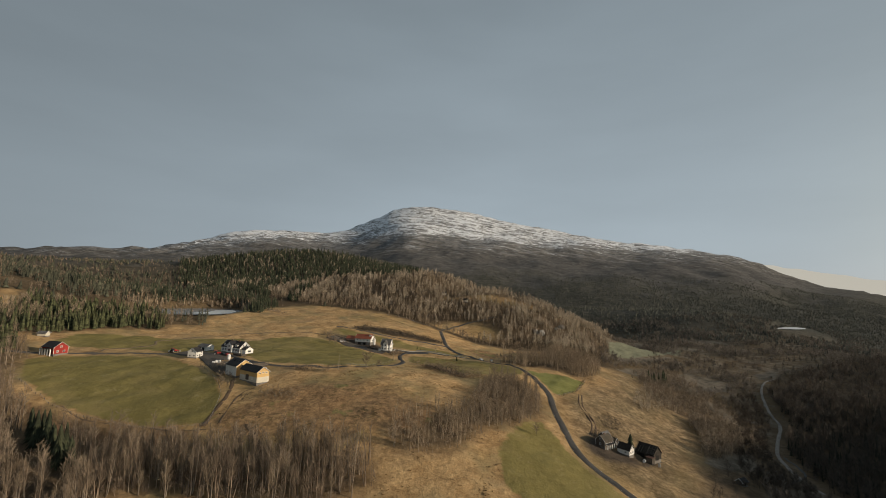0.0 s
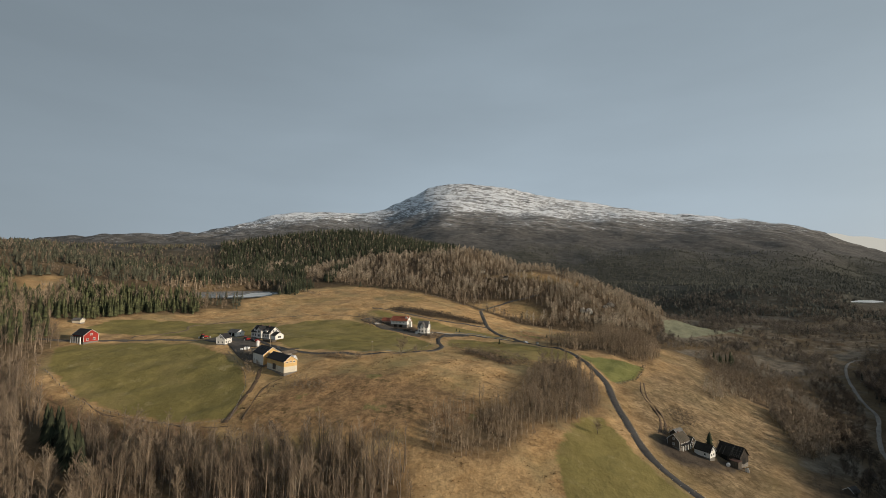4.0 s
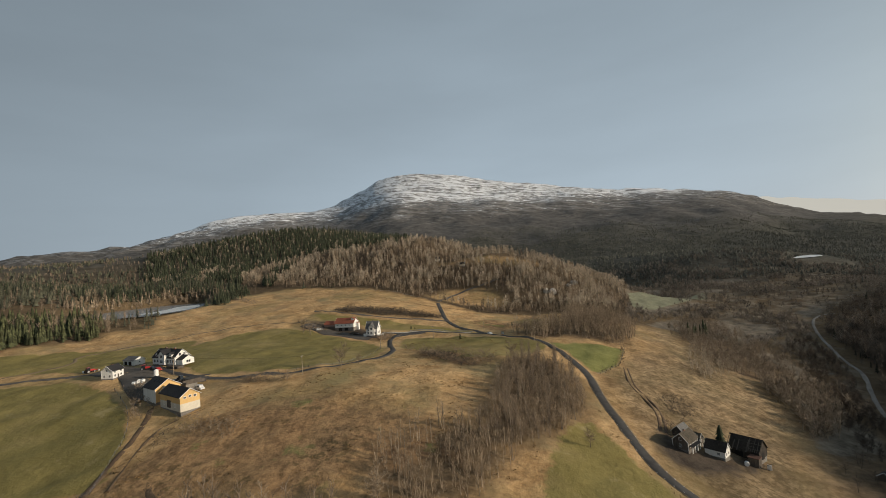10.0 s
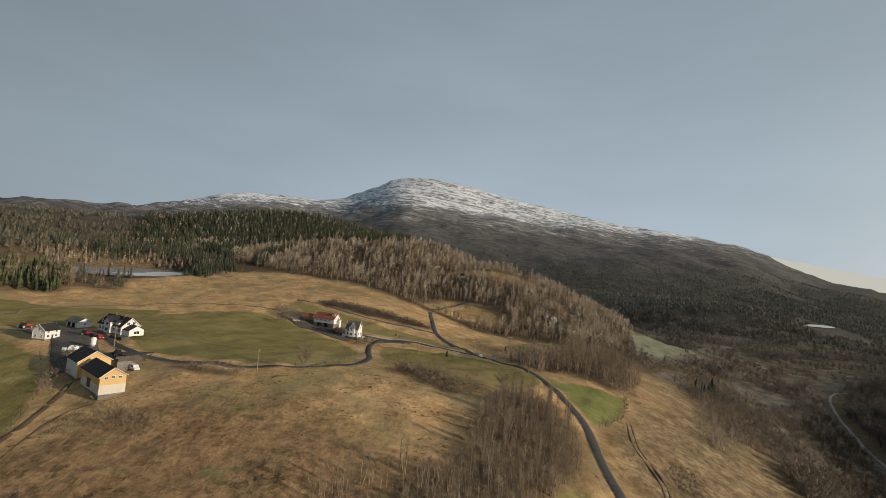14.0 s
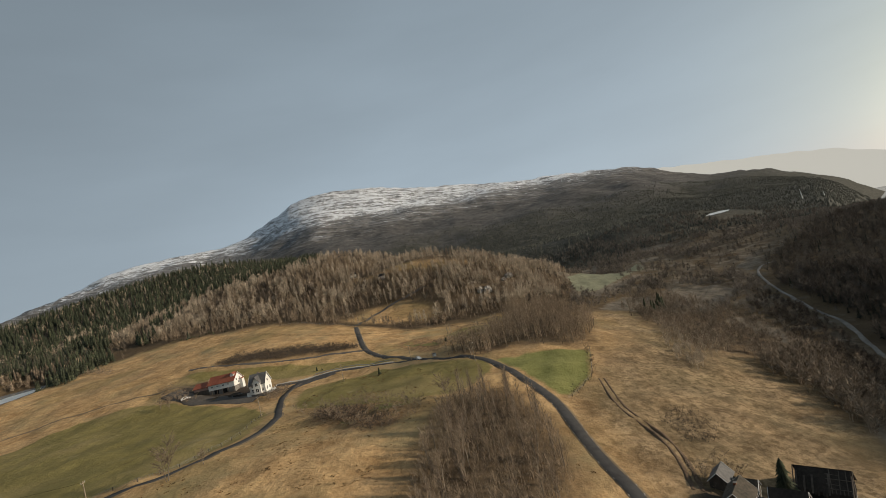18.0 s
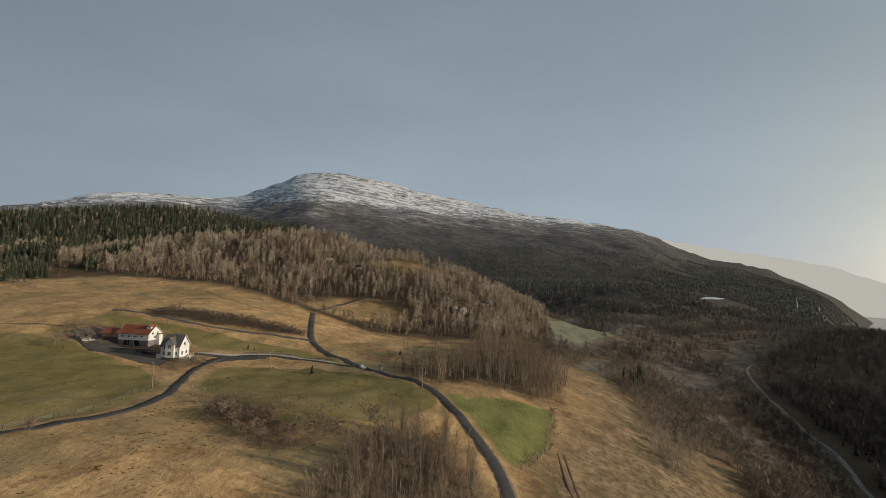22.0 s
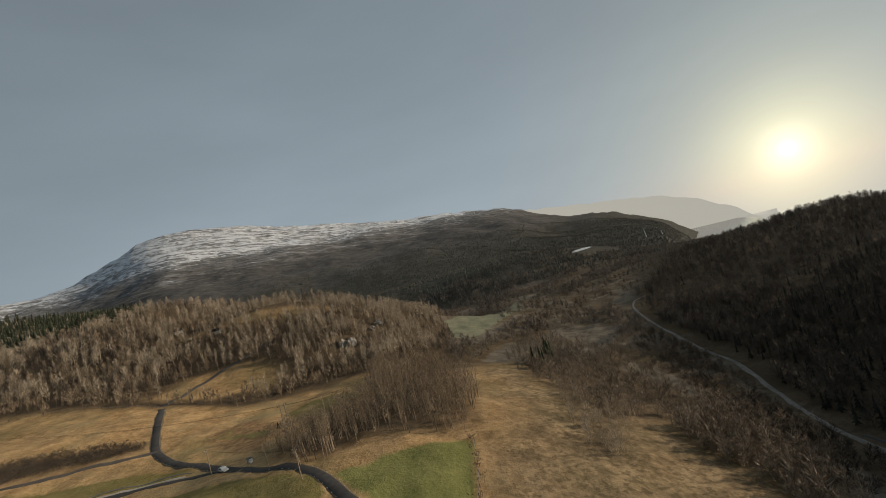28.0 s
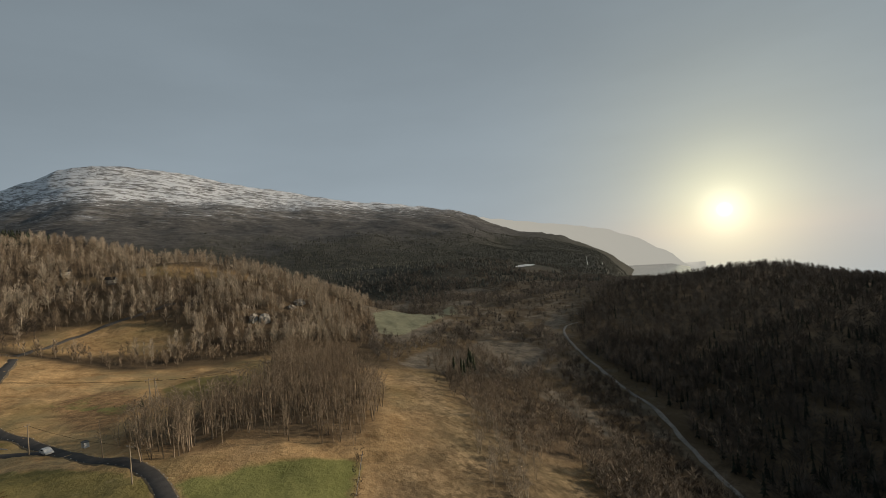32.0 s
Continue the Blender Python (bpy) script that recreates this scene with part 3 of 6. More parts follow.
WOOD_SHADE = [(182, 190), (188, 222), (202, 264), (213, 287), (228, 306), (245, 328), (258, 358), (284, 412), (318, 452), (345, 478), (420, 528), (560, 580), (680, 470), (640, 260), (420, 130), (260, 130)]
WOOD_BROOK = [(130, 215), (155, 245), (180, 258), (205, 300), (224, 330), (226, 290), (214, 240), (200, 180), (150, 150), (100, 150)]
LAKE_RING = [(-262, 398), (-234, 406), (-228, 440), (-240, 490), (-270, 545), (-320, 545), (-345, 480), (-310, 415)]
VALLEY_GREEN = [(172, 494), (186, 540), (204, 556), (252, 585), (260, 555), (194, 494), (176, 486)]
VALLEY_STRIP = [(262, 588), (265, 556), (283, 572), (309, 628)]
VALLEY_EDGE = [(160, 482), (177, 466), (216, 496), (268, 547), (262, 549), (184, 488)]
ROUGH = [(-100, 172), (-92, 200), (-70, 222), (-40, 226), (0, 214), (18, 196), (4, 172), (-40, 164)]
ROUGH_KNOLL = [(0, 258), (-14, 296), (8, 294), (32, 278), (26, 256)]
PALE_FLATS = [[(203, 366), (199, 327), (187, 287), (203, 307), (216, 348), (218, 372)], [(139, 234), (137, 222), (150, 224), (164, 232), (176, 257), (179, 272), (157, 252)], [(218, 456), (201, 384), (233, 401), (266, 427), (267, 455), (245, 476)], [(324, 500), (310, 466), (349, 494), (357, 520)]]
VALLEY_BROWN = [(150, 408), (189, 457), (224, 452), (233, 415), (192, 391)]
EAST_WILDS = [(120, 150), (165, 235), (186, 262), (200, 300), (215, 345), (228, 412), (238, 465), (150, 470), (170, 560), (250, 760), (420, 1000), (800, 1100), (1000, 700), (900, 500), (700, 100), (300, 60), (150, 90)]
FAR_FIELDS = [[(168, 572), (230, 640), (330, 800), (350, 780), (250, 630), (190, 570)], [(380, 822), (420, 790), (440, 740), (400, 740)], [(300, 640), (340, 670), (350, 640), (320, 600)]]
SOUTH_FIELD = [(68, 205), (69, 250), (72, 262), (88, 276), (102, 306), (118, 320), (140, 400), (170, 400), (152, 345), (150, 300), (172, 300), (172, 275), (150, 255), (130, 220), (112, 190), (100, 150), (92, 165), (74, 184)]
GLADE = [(-28, 505), (-6, 490), (40, 478), (62, 492), (40, 520), (0, 530)]
GLADE_HIGH = [(-30, 588), (60, 566), (112, 566), (100, 584), (20, 604)]


def growing(start, end, step, ratio):
    out, d = [start], step
    while abs(out[-1] - start) < abs(end - start):
        out.append(out[-1] + d)
        d *= ratio
    return out[1:]


def axis(lo, hi, fine, far_lo, far_hi, grow_lo, grow_hi):
    mid = list(np.arange(lo, hi + 0.01, fine))
    return np.array(growing(lo, far_lo, -fine, grow_lo)[::-1] + mid + growing(hi, far_hi, fine, grow_hi))


def grid_mesh(name, xs, ys, zs, mat, smooth_faces=True):
    gx, gy = np.meshgrid(xs, ys)
    nx, ny = len(xs), len(ys)
    verts = np.stack([gx, gy, zs], -1).reshape(-1, 3)
    i = (np.arange(ny - 1)[:, None] * nx + np.arange(nx - 1)[None]).ravel()
    faces = np.stack([i, i + 1, i + nx + 1, i + nx], 1)
    return quick_mesh(name, verts, faces, mat, smooth_faces)


def quick_mesh(name, verts, faces, mat, smooth_faces=False):
    """A mesh straight from arrays; faces all have the same number of corners."""
    me = bpy.data.meshes.new(name)
    k = faces.shape[1]
    me.vertices.add(len(verts))
    me.vertices.foreach_set("co", np.ascontiguousarray(verts, np.float32).ravel())
    me.loops.add(len(faces) * k)
    me.loops.foreach_set("vertex_index", np.ascontiguousarray(faces, np.int32).ravel())
    me.polygons.add(len(faces))
    me.polygons.foreach_set("loop_start", np.arange(len(faces), dtype=np.int32) * k)
    if smooth_faces:
        me.polygons.foreach_set("use_smooth", np.ones(len(faces), bool))
    me.materials.append(mat)
    me.update(calc_edges=True)
    me.validate()
    return me


def lake_bed(x, y, z):
    """The lake lies level: its bed is cut under the surface."""
    deep = smooth(softly(x, y, LAKE_RING, 8) + softly(x, y, LAKE_RING, 20) + softly(x, y, LAKE_RING, 32), 0.0, 1.9)
    z = np.minimum(z, LAKE_Z - 1.5 + (z - LAKE_Z + 1.5) * (1 - deep))
    return np.where(softly(x, y, TARN_RING, 14) > 0.05, np.minimum(z, TARN_Z - 1.0), z)


LAKE_Z = 69.5


def ground_z(x, y):
    return float(lake_bed(np.array([x]), np.array([y]), height(np.array([x]), np.array([y])))[0])


XS = axis(-290, 300, 2.5, -4400, 4500, 1.022, 1.022)
YS = axis(95, 560, 2.5, -4300, 4600, 1.06, 1.02)
GX, GY = np.meshgrid(XS, YS)
GZ = lake_bed(GX, GY, height(GX, GY))
ground = new("ground", grid_mesh("ground", XS, YS, GZ, GROUND))
tagged(ground, "winter farmland, woods and snow-topped fells in one sheet", "ground", kind="structure")
FAR = np.hypot(GX - 28, GY - 104)
LAYERS = {
    "straw": np.maximum(softly(GX, GY, SHELF, 5), 0.9 * np.maximum.reduce([softly(GX, GY, g, 5) for g in (GLADE, GLADE_HIGH, CLEARING_WEST)])) * (1 - 0.75 * softly(GX, GY, WOOD_BEND, 6)),
    "flats": np.maximum.reduce([0.5 * softly(GX, GY, EAST_WILDS, 12) * (1 - softly(GX, GY, WOOD_SHADE, 10))] + [softly(GX, GY, f, 4) for f in (VALLEY_BROWN, VALLEY_EDGE, *PALE_FLATS, *FAR_FIELDS)]),
    "soil": np.maximum.reduce([softly(GX, GY, e, 4) for e in (EARTH, BARN_YARD)]),
    "faded": softly(GX, GY, SOUTH_FIELD, 9),
    "pasture": np.maximum(softly(GX, GY, VALLEY_GREEN, 2), softly(GX, GY, VALLEY_STRIP, 2)),
    "rough": np.maximum.reduce([softly(GX, GY, ROUGH, 12), softly(GX, GY, ROUGH_KNOLL, 8), 1.3 * softly(GX, GY, LOW_MEADOW, 5), softly(GX, GY, SCAR, 4)]) * (1 - softly(GX, GY, WOOD_BEND, 6)),
    "snow": 1 - smooth(np.degrees(np.arctan2(GX - 28, GY - 104)), -36, -22),
    "green": np.maximum.reduce([softly(GX, GY, g) for g in (GREEN_WEST, GREEN_MIDDLE, GREEN_NORTH, GREEN_STRIP, GREEN_UPPER, GREEN_KNOLL, GREEN_LOW)]),
    "fresh": softly(GX, GY, GREEN_FRESH, 2),
    "wood": np.maximum.reduce([softly(GX, GY, w, 4) for w in (EARTH, DITCH_BANK, BULGE, BARN_YARD, DARK_PATCH, ROUGH_BANK, KNOLL_BRUSH, THICKET, WOOD_LOW, WOOD_BEND, WOOD_MIDDLE, WOOD_EAST, WOOD_BELT, WOOD_EDGE, WOOD_WEST, WOOD_BROOK, WOOD_HILL, WOOD_SHADE)]) * 0.9 * (1 - softly(GX, GY, GLADE, 4)) * (1 - softly(GX, GY, CLEARING_WEST, 4)) * (1 - 0.8 * softly(GX, GY, GLADE_HIGH, 5)),
    "fell": smooth(FAR, 700, 1100),
}
for key, values in LAYERS.items():
    layer_data = ground.data.attributes.new(key, "FLOAT", "POINT")
    layer_data.data.foreach_set("value", np.ascontiguousarray(values, np.float32).ravel())


def flat_sheet(name, ring, z, mat, label, category):
    bm = bmesh.new()
    bm.faces.new([bm.verts.new((x, y, z)) for x, y in ring])
    me = bpy.data.meshes.new(name)
    bm.to_mesh(me)
    bm.free()
    me.materials.append(mat)
    return tagged(new(name, me), label, category, kind="structure")


flat_sheet("lake_ice", [(-236, 420), (-233, 452), (-246, 490), (-266, 520), (-276, 500), (-262, 462), (-262, 425)], LAKE_Z + 0.05, BALE, "dull white ice on the near half of the lake", "ice")
flat_sheet("lake", [(x * 1.06 + 17, y * 1.06 - 27) for x, y in LAKE_RING], LAKE_Z, LAKE, "still grey lake half covered with dull ice", "lake")
# far shore across the water, pale with distance
FAR_A = [24, 30.5, 37.2, 43.2, 48.4, 52, 53.9, 55.4, 56.4, 58.8]
FAR_E = [5.4, 5.2, 4.0, 2.9, 1.8, 0.4, -0.9, -1.7, -2.8, -5.2]
def far_shore():
    a = np.arange(24, 58.8, 0.2)
    e = np.interp(a, FAR_A, FAR_E) + 0.12 * ripple(a * 10, a * 3, 40, 2) * (a > 30)
    rad, ex, ny = np.radians(a), 28 + 4100 * np.sin(np.radians(a)), 104 + 4100 * np.cos(np.radians(a))
    top = 91 + 4100 * np.tan(np.radians(e))
    verts = np.vstack([np.column_stack([ex, ny, np.full(len(a), SEA - 130.0)]), np.column_stack([ex, ny, np.maximum(top, SEA - 125)]), np.column_stack([ex * 1.06, ny * 1.06, np.full(len(a), SEA - 20.0)])])
    n = len(a)
    i = np.arange(n - 1)
    faces = np.vstack([np.stack([i, i + 1, i + n + 1, i + n], 1), np.stack([i + n, i + n + 1, i + 2 * n + 1, i + 2 * n], 1)])
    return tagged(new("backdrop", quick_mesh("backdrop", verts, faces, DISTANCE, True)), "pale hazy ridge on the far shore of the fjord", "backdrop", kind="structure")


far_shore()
flat_sheet("fjord", [(760, 590), (2850, 1950), (3250, 2350), (2900, 3200), (1500, 4000), (900, 1100)], SEA, FJORD, "bright fjord water under the low sun", "fjord")


# ---- ways ----
def spline(points, step=3.0):
    """A smooth line through the points, in even steps."""
    p = np.array([points[0]] + list(points) + [points[-1]], float)
    out = []
    for a, b, c, d in zip(p, p[1:], p[2:], p[3:]):
        n = max(2, int(np.hypot(*(c - b)) / step))
        for t in np.arange(n) / n:
            out.append(0.5 * (2 * b + (c - a) * t + (2 * a - 5 * b + 4 * c - d) * t * t + (3 * b - a - 3 * c + d) * t ** 3))
    out.append(p[-1])
    return np.array(out)


def sides(line):
    t = np.gradient(line, axis=0)
    t /= np.linalg.norm(t, axis=1)[:, None] + 1e-9
    return np.stack([t[:, 1], -t[:, 0]], 1)


def ribbon(name, points, width, mat, label, category, lift=0.1, kind="structure", crown=0.02, offset=0.0):
    """A way laid on the land: a crowned top with sloping shoulders that reach into the ground."""
    line = spline(points)
    side = sides(line)
    line = line + side * offset
    cols = []
    centre = height(line[:, 0], line[:, 1])
    k = np.ones(7) / 7
    level = np.convolve(np.pad(centre, 3, mode="edge"), k, "valid")
    for u, dz in ((-0.5 - 0.55 / width, -0.4), (-0.5, 0.0), (0.0, crown), (0.5, 0.0), (0.5 + 0.55 / width, -0.4)):
        q = line + side * (u * width)
        own = height(q[:, 0], q[:, 1])
        z = np.maximum(own, 0.5 * level + 0.5 * own) + lift + dz
        cols.append(np.column_stack([q, z]))
    verts = np.stack(cols, 1).reshape(-1, 3)
    n = len(line)
    i = (np.arange(n - 1)[:, None] * 5 + np.arange(4)[None]).ravel()
    me = quick_mesh(name, verts, np.stack([i, i + 1, i + 6, i + 5], 1), mat)
    return tagged(new(name, me), label, category, kind=kind)


RIVER_ROAD = [(342, 475), (326, 473), (306, 453), (278, 411), (252, 362), (239, 330), (222, 306), (208, 286), (198, 270), (190, 252), (183, 232), (178, 210)]
ROAD_STRIP = [(x - 4, y + 3) for x, y in RIVER_ROAD] + [(x + 4, y - 3) for x, y in RIVER_ROAD[::-1]]
MAIN_ROAD = [(-11, 478), (-6, 440), (0, 405), (10, 384), (26, 360), (40, 338), (54, 318), (61, 290), (66, 262), (65, 240), (65.5, 216), (66, 202), (70, 187), (78, 173), (92, 160), (115, 140)]
VILLA_LANE = [(32, 350), (25, 355), (14, 360.5), (3, 365), (-9, 367), (-20, 364.5), (-30, 360), (-42, 360)]
FARM_ROAD = [(-30, 358), (-32, 350), (-33, 338), (-29, 316), (-24, 293), (-28, 273), (-40, 259), (-58, 250), (-80, 247), (-97, 248), (-113, 256), (-128, 266), (-140, 274)]
ribbon("road_verge", MAIN_ROAD, 3.7, VERGE, "pale gravel and dead grass along the road edge", "verge", lift=0.05)
ribbon("lane_verge", FARM_ROAD, 3.0, VERGE, "pale dead grass along the lane", "verge", lift=0.04)
ribbon("road", MAIN_ROAD, 3.0, ASPHALT, "grey asphalt country road winding down past the fields", "road")
ribbon("farm_road", FARM_ROAD, 2.4, ASPHALT, "narrow asphalt farm road round the green field", "road", lift=0.09)
ribbon("villa_lane", VILLA_LANE, 2.6, ASPHALT, "grey asphalt lane from the road to the villa", "lane", lift=0.13)
ribbon("lane_shoulder", [(17, 361.8), (4, 367.4), (-9, 369.4), (-21, 367), (-32, 362.6), (-42, 362.4)], 1.0, SHOULDER, "pale gravel shoulder along the lane", "verge", lift=0.12)
ribbon("farm_track", [(-140, 274), (-160, 268), (-185, 262), (-205, 255), (-225, 246), (-250, 238)], 2.8, GRAVEL, "gravel track to the red house", "track", lift=0.15)
ribbon("field_track", [(-104, 226), (-98, 214), (-94, 202), (-92, 190), (-90, 178)], 1.7, MUD, "muddy track down beside the green field", "track", lift=0.03)
ribbon("upper_track", [(-82, 376), (-96, 386), (-120, 384), (-150, 376), (-185, 345), (-205, 310), (-196, 290), (-210, 270), (-206, 258)], 1.3, VERGE, "faint earth track along the top of the meadow", "track", lift=0.12)
ribbon("bank_track", [(1, 404), (-9, 402.5), (-22, 402), (-43, 400), (-68, 405), (-88, 412), (-107, 418)], 2.2, GRAVEL, "dark gravel track under the scrubby bank", "track", lift=0.12)
ribbon("hill_track", [(-12, 482), (-8, 496), (2, 512), (15, 522), (33, 528), (52, 536)], 2.4, GRAVEL, "steep gravel track up through the glade", "track", lift=0.12)
for side_step in (-0.9, 0.9):
    ribbon("wheel_rut", [(88, 276), (84, 259), (83.5, 249), (85, 241), (83.5, 230), (79, 218)], 0.4, MUD, "dark wheel rut through pale grass", "wheel rut", lift=0.11, kind="stuff", crown=0.02, offset=side_step)
ribbon("river_road", RIVER_ROAD, 1.5, PALE_GRAVEL, "pale gravel road along the foot of the shaded hill", "road", lift=0.12)
ribbon("yard", [(-163, 272), (-148, 267), (-136, 260), (-126, 250), (-117, 241), (-108, 234)], 13.0, GRAVEL, "worn gravel farmyard between the buildings", "yard", lift=0.16)
ribbon("barn_apron", [(-96, 249), (-104, 246), (-112, 241), (-120, 246)], 9.0, GRAVEL, "dark gravel apron behind the barns", "yard", lift=0.13)
ribbon("barn_yard", [(-100, 379), (-90, 369), (-79, 360), (-66, 353), (-54, 347), (-46, 345)], 9.0, GRAVEL, "dark earth yard before the red-roofed barn", "yard", lift=0.12)
ribbon("lane_mouth", [(-34, 347), (-30, 355), (-22, 361), (-14, 365)], 5.0, ASPHALT, "wide asphalt mouth where the lanes meet", "road", lift=0.07)
ribbon("gully", [(-72, 180), (-71, 178), (-66, 174), (-61, 168), (-55, 161)], 1.5, MUD, "dark eroded gully down the bank", "gully", lift=0.05)
ribbon("ditch", [(-160, 186), (-147, 180), (-134, 178), (-119, 177), (-97, 175), (-87, 177)], 0.4, MUD, "dark ditch along the foot of the green field", "ditch", lift=0.01)
ribbon("bank_rut", [(-79, 218), (-86, 211), (-89, 203), (-87, 192), (-84, 180)], 0.5, MUD, "muddy rut beside the field track", "wheel rut", lift=0.015)
ribbon("stream", [(-165, 128), (-145, 124), (-130, 121), (-115, 122), (-102, 123), (-95, 121), (-89, 117), (-82, 115), (-70, 106), (-50, 98)], 4.2, FOAM, "small foaming stream between wooded banks", "stream", lift=0.1)


# ---- building helpers ----
def part(name, bm, mat, parent, label=""):
    """Links a bmesh as one mesh object under its thing or part."""
    me = bpy.data.meshes.new(name)
    bm.normal_update()
    bm.to_mesh(me)
    bm.free()
    me.materials.append(mat)
    ob = new(name, me)
    ob.parent = parent
    return tagged(ob, label)


def thing(name, x, y, yaw, label, category, group="", z=None, sink=0.0):
    ob = new(name)
    ob.matrix_world = pose(x, y, (ground_z(x, y) if z is None else z) - sink, 0, 0, yaw)
    return tagged(ob, label, category, group)


def box(bm, x0, x1, y0, y1, z0, z1):
    v = [bm.verts.new((x, y, z)) for x in (x0, x1) for y in (y0, y1) for z in (z0, z1)]
    for f in ((0, 1, 3, 2), (4, 6, 7, 5), (0, 4, 5, 1), (2, 3, 7, 6), (0, 2, 6, 4), (1, 5, 7, 3)):
        bm.faces.new([v[i] for i in f])
    return v


def boxed(*boxes):
    bm = bmesh.new()
    for b in boxes:
        box(bm, *b)
    return bm


def rod(bm, a, b, r0, r1=None, n=6):
    a, b = Vector(a), Vector(b)
    r1 = r0 if r1 is None else r1
    q = (b - a).to_track_quat("Z", "Y")
    rings = [[bm.verts.new(p + q @ Vector((r * math.cos(k * 6.2832 / n), r * math.sin(k * 6.2832 / n), 0))) for k in range(n)] for p, r in ((a, r0), (b, r1))]
    for k in range(n):
        bm.faces.new((rings[0][k], rings[0][(k + 1) % n], rings[1][(k + 1) % n], rings[1][k]))
    bm.faces.new(rings[0][::-1])
    bm.faces.new(rings[1])


def gabled(L, W, h, rise, x0=0.0, y0=0.0, z0=0.0):
    """Walls under a pitched roof, ridge along x."""
    bm = bmesh.new()
    prof = [(-W / 2, 0), (W / 2, 0), (W / 2, h), (0, h + rise), (-W / 2, h)]
    ends = [[bm.verts.new((x0 + sx * L / 2, y0 + y, z0 + z)) for y, z in prof] for sx in (-1, 1)]
    bm.faces.new(ends[0][::-1])
    bm.faces.new(ends[1])
    for k in range(5):
        bm.faces.new((ends[0][k], ends[0][(k + 1) % 5], ends[1][(k + 1) % 5], ends[1][k]))
    return bm


def slope(L, W, h, rise, s, over=0.45, thick=0.22, x0=0.0, y0=0.0, z0=0.0):
    """One slope of a pitched roof, a slab with eaves; s = -1 or 1 for the side."""
    bm = bmesh.new()
    pitch = rise / (W / 2)
    ey, ez = W / 2 + over, h - over * pitch
    c = []
    for x in (-L / 2 - over, L / 2 + over):
        for y, z in ((0, h + rise), (ey, ez)):
            for t in (0.02, thick):
                c.append(bm.verts.new((x0 + x, y0 + s * y, z0 + z + t)))
    for f in ((0, 2, 3, 1), (4, 5, 7, 6), (0, 4, 6, 2), (1, 3, 7, 5), (0, 1, 5, 4), (2, 6, 7, 3)):
        bm.faces.new([c[i] for i in f])
    bmesh.ops.recalc_face_normals(bm, faces=bm.faces)
    return bm


def on_face(face, L, W):
    """Origin, along and outward vectors of a wall: F, B, L or R."""
    return {"F": (Vector((0, -W / 2, 0)), Vector((1, 0, 0)), Vector((0, -1, 0))), "B": (Vector((0, W / 2, 0)), Vector((-1, 0, 0)), Vector((0, 1, 0))),
            "R": (Vector((L / 2, 0, 0)), Vector((0, 1, 0)), Vector((1, 0, 0))), "L": (Vector((-L / 2, 0, 0)), Vector((0, -1, 0)), Vector((-1, 0, 0)))}[face]


def slab_on(bm, face, L, W, u, z, w, h, depth, back=0.02):
    o, a, n = on_face(face, L, W)
    v = []
    for du in (-w / 2, w / 2):
        for d in (-back, depth):
            for dz in (0, h):
                v.append(bm.verts.new(o + a * (u + du) + n * d + Vector((0, 0, z + dz))))
    for f in ((0, 1, 3, 2), (4, 6, 7, 5), (0, 4, 5, 1), (2, 3, 7, 6), (0, 2, 6, 4), (1, 5, 7, 3)):
        bm.faces.new([v[i] for i in f])
    bmesh.ops.recalc_face_normals(bm, faces=bm.faces)


def window(parent, face, L, W, u, z, w=1.0, h=1.2, trim=None):
    bm = bmesh.new()
    t = 0.12
    for du, dz, ww, hh in ((-w / 2 - t / 2, -t, t, h + 2 * t), (w / 2 + t / 2, -t, t, h + 2 * t), (0, -t, w, t), (0, h, w, t), (0, 0, 0.07, h)):
        slab_on(bm, face, L, W, u + du, z + dz, ww, hh, 0.07)
    win = part("window", bm, trim or TRIM, parent)
    bm = bmesh.new()
    slab_on(bm, face, L, W, u, z, w, h, 0.03)
    part("pane", bm, GLASS, win)
    return win


def door(parent, face, L, W, u, z, w, h, mat, name="door"):
    bm = bmesh.new()
    slab_on(bm, face, L, W, u, z, w, h, 0.06)
    return part(name, bm, mat, parent)


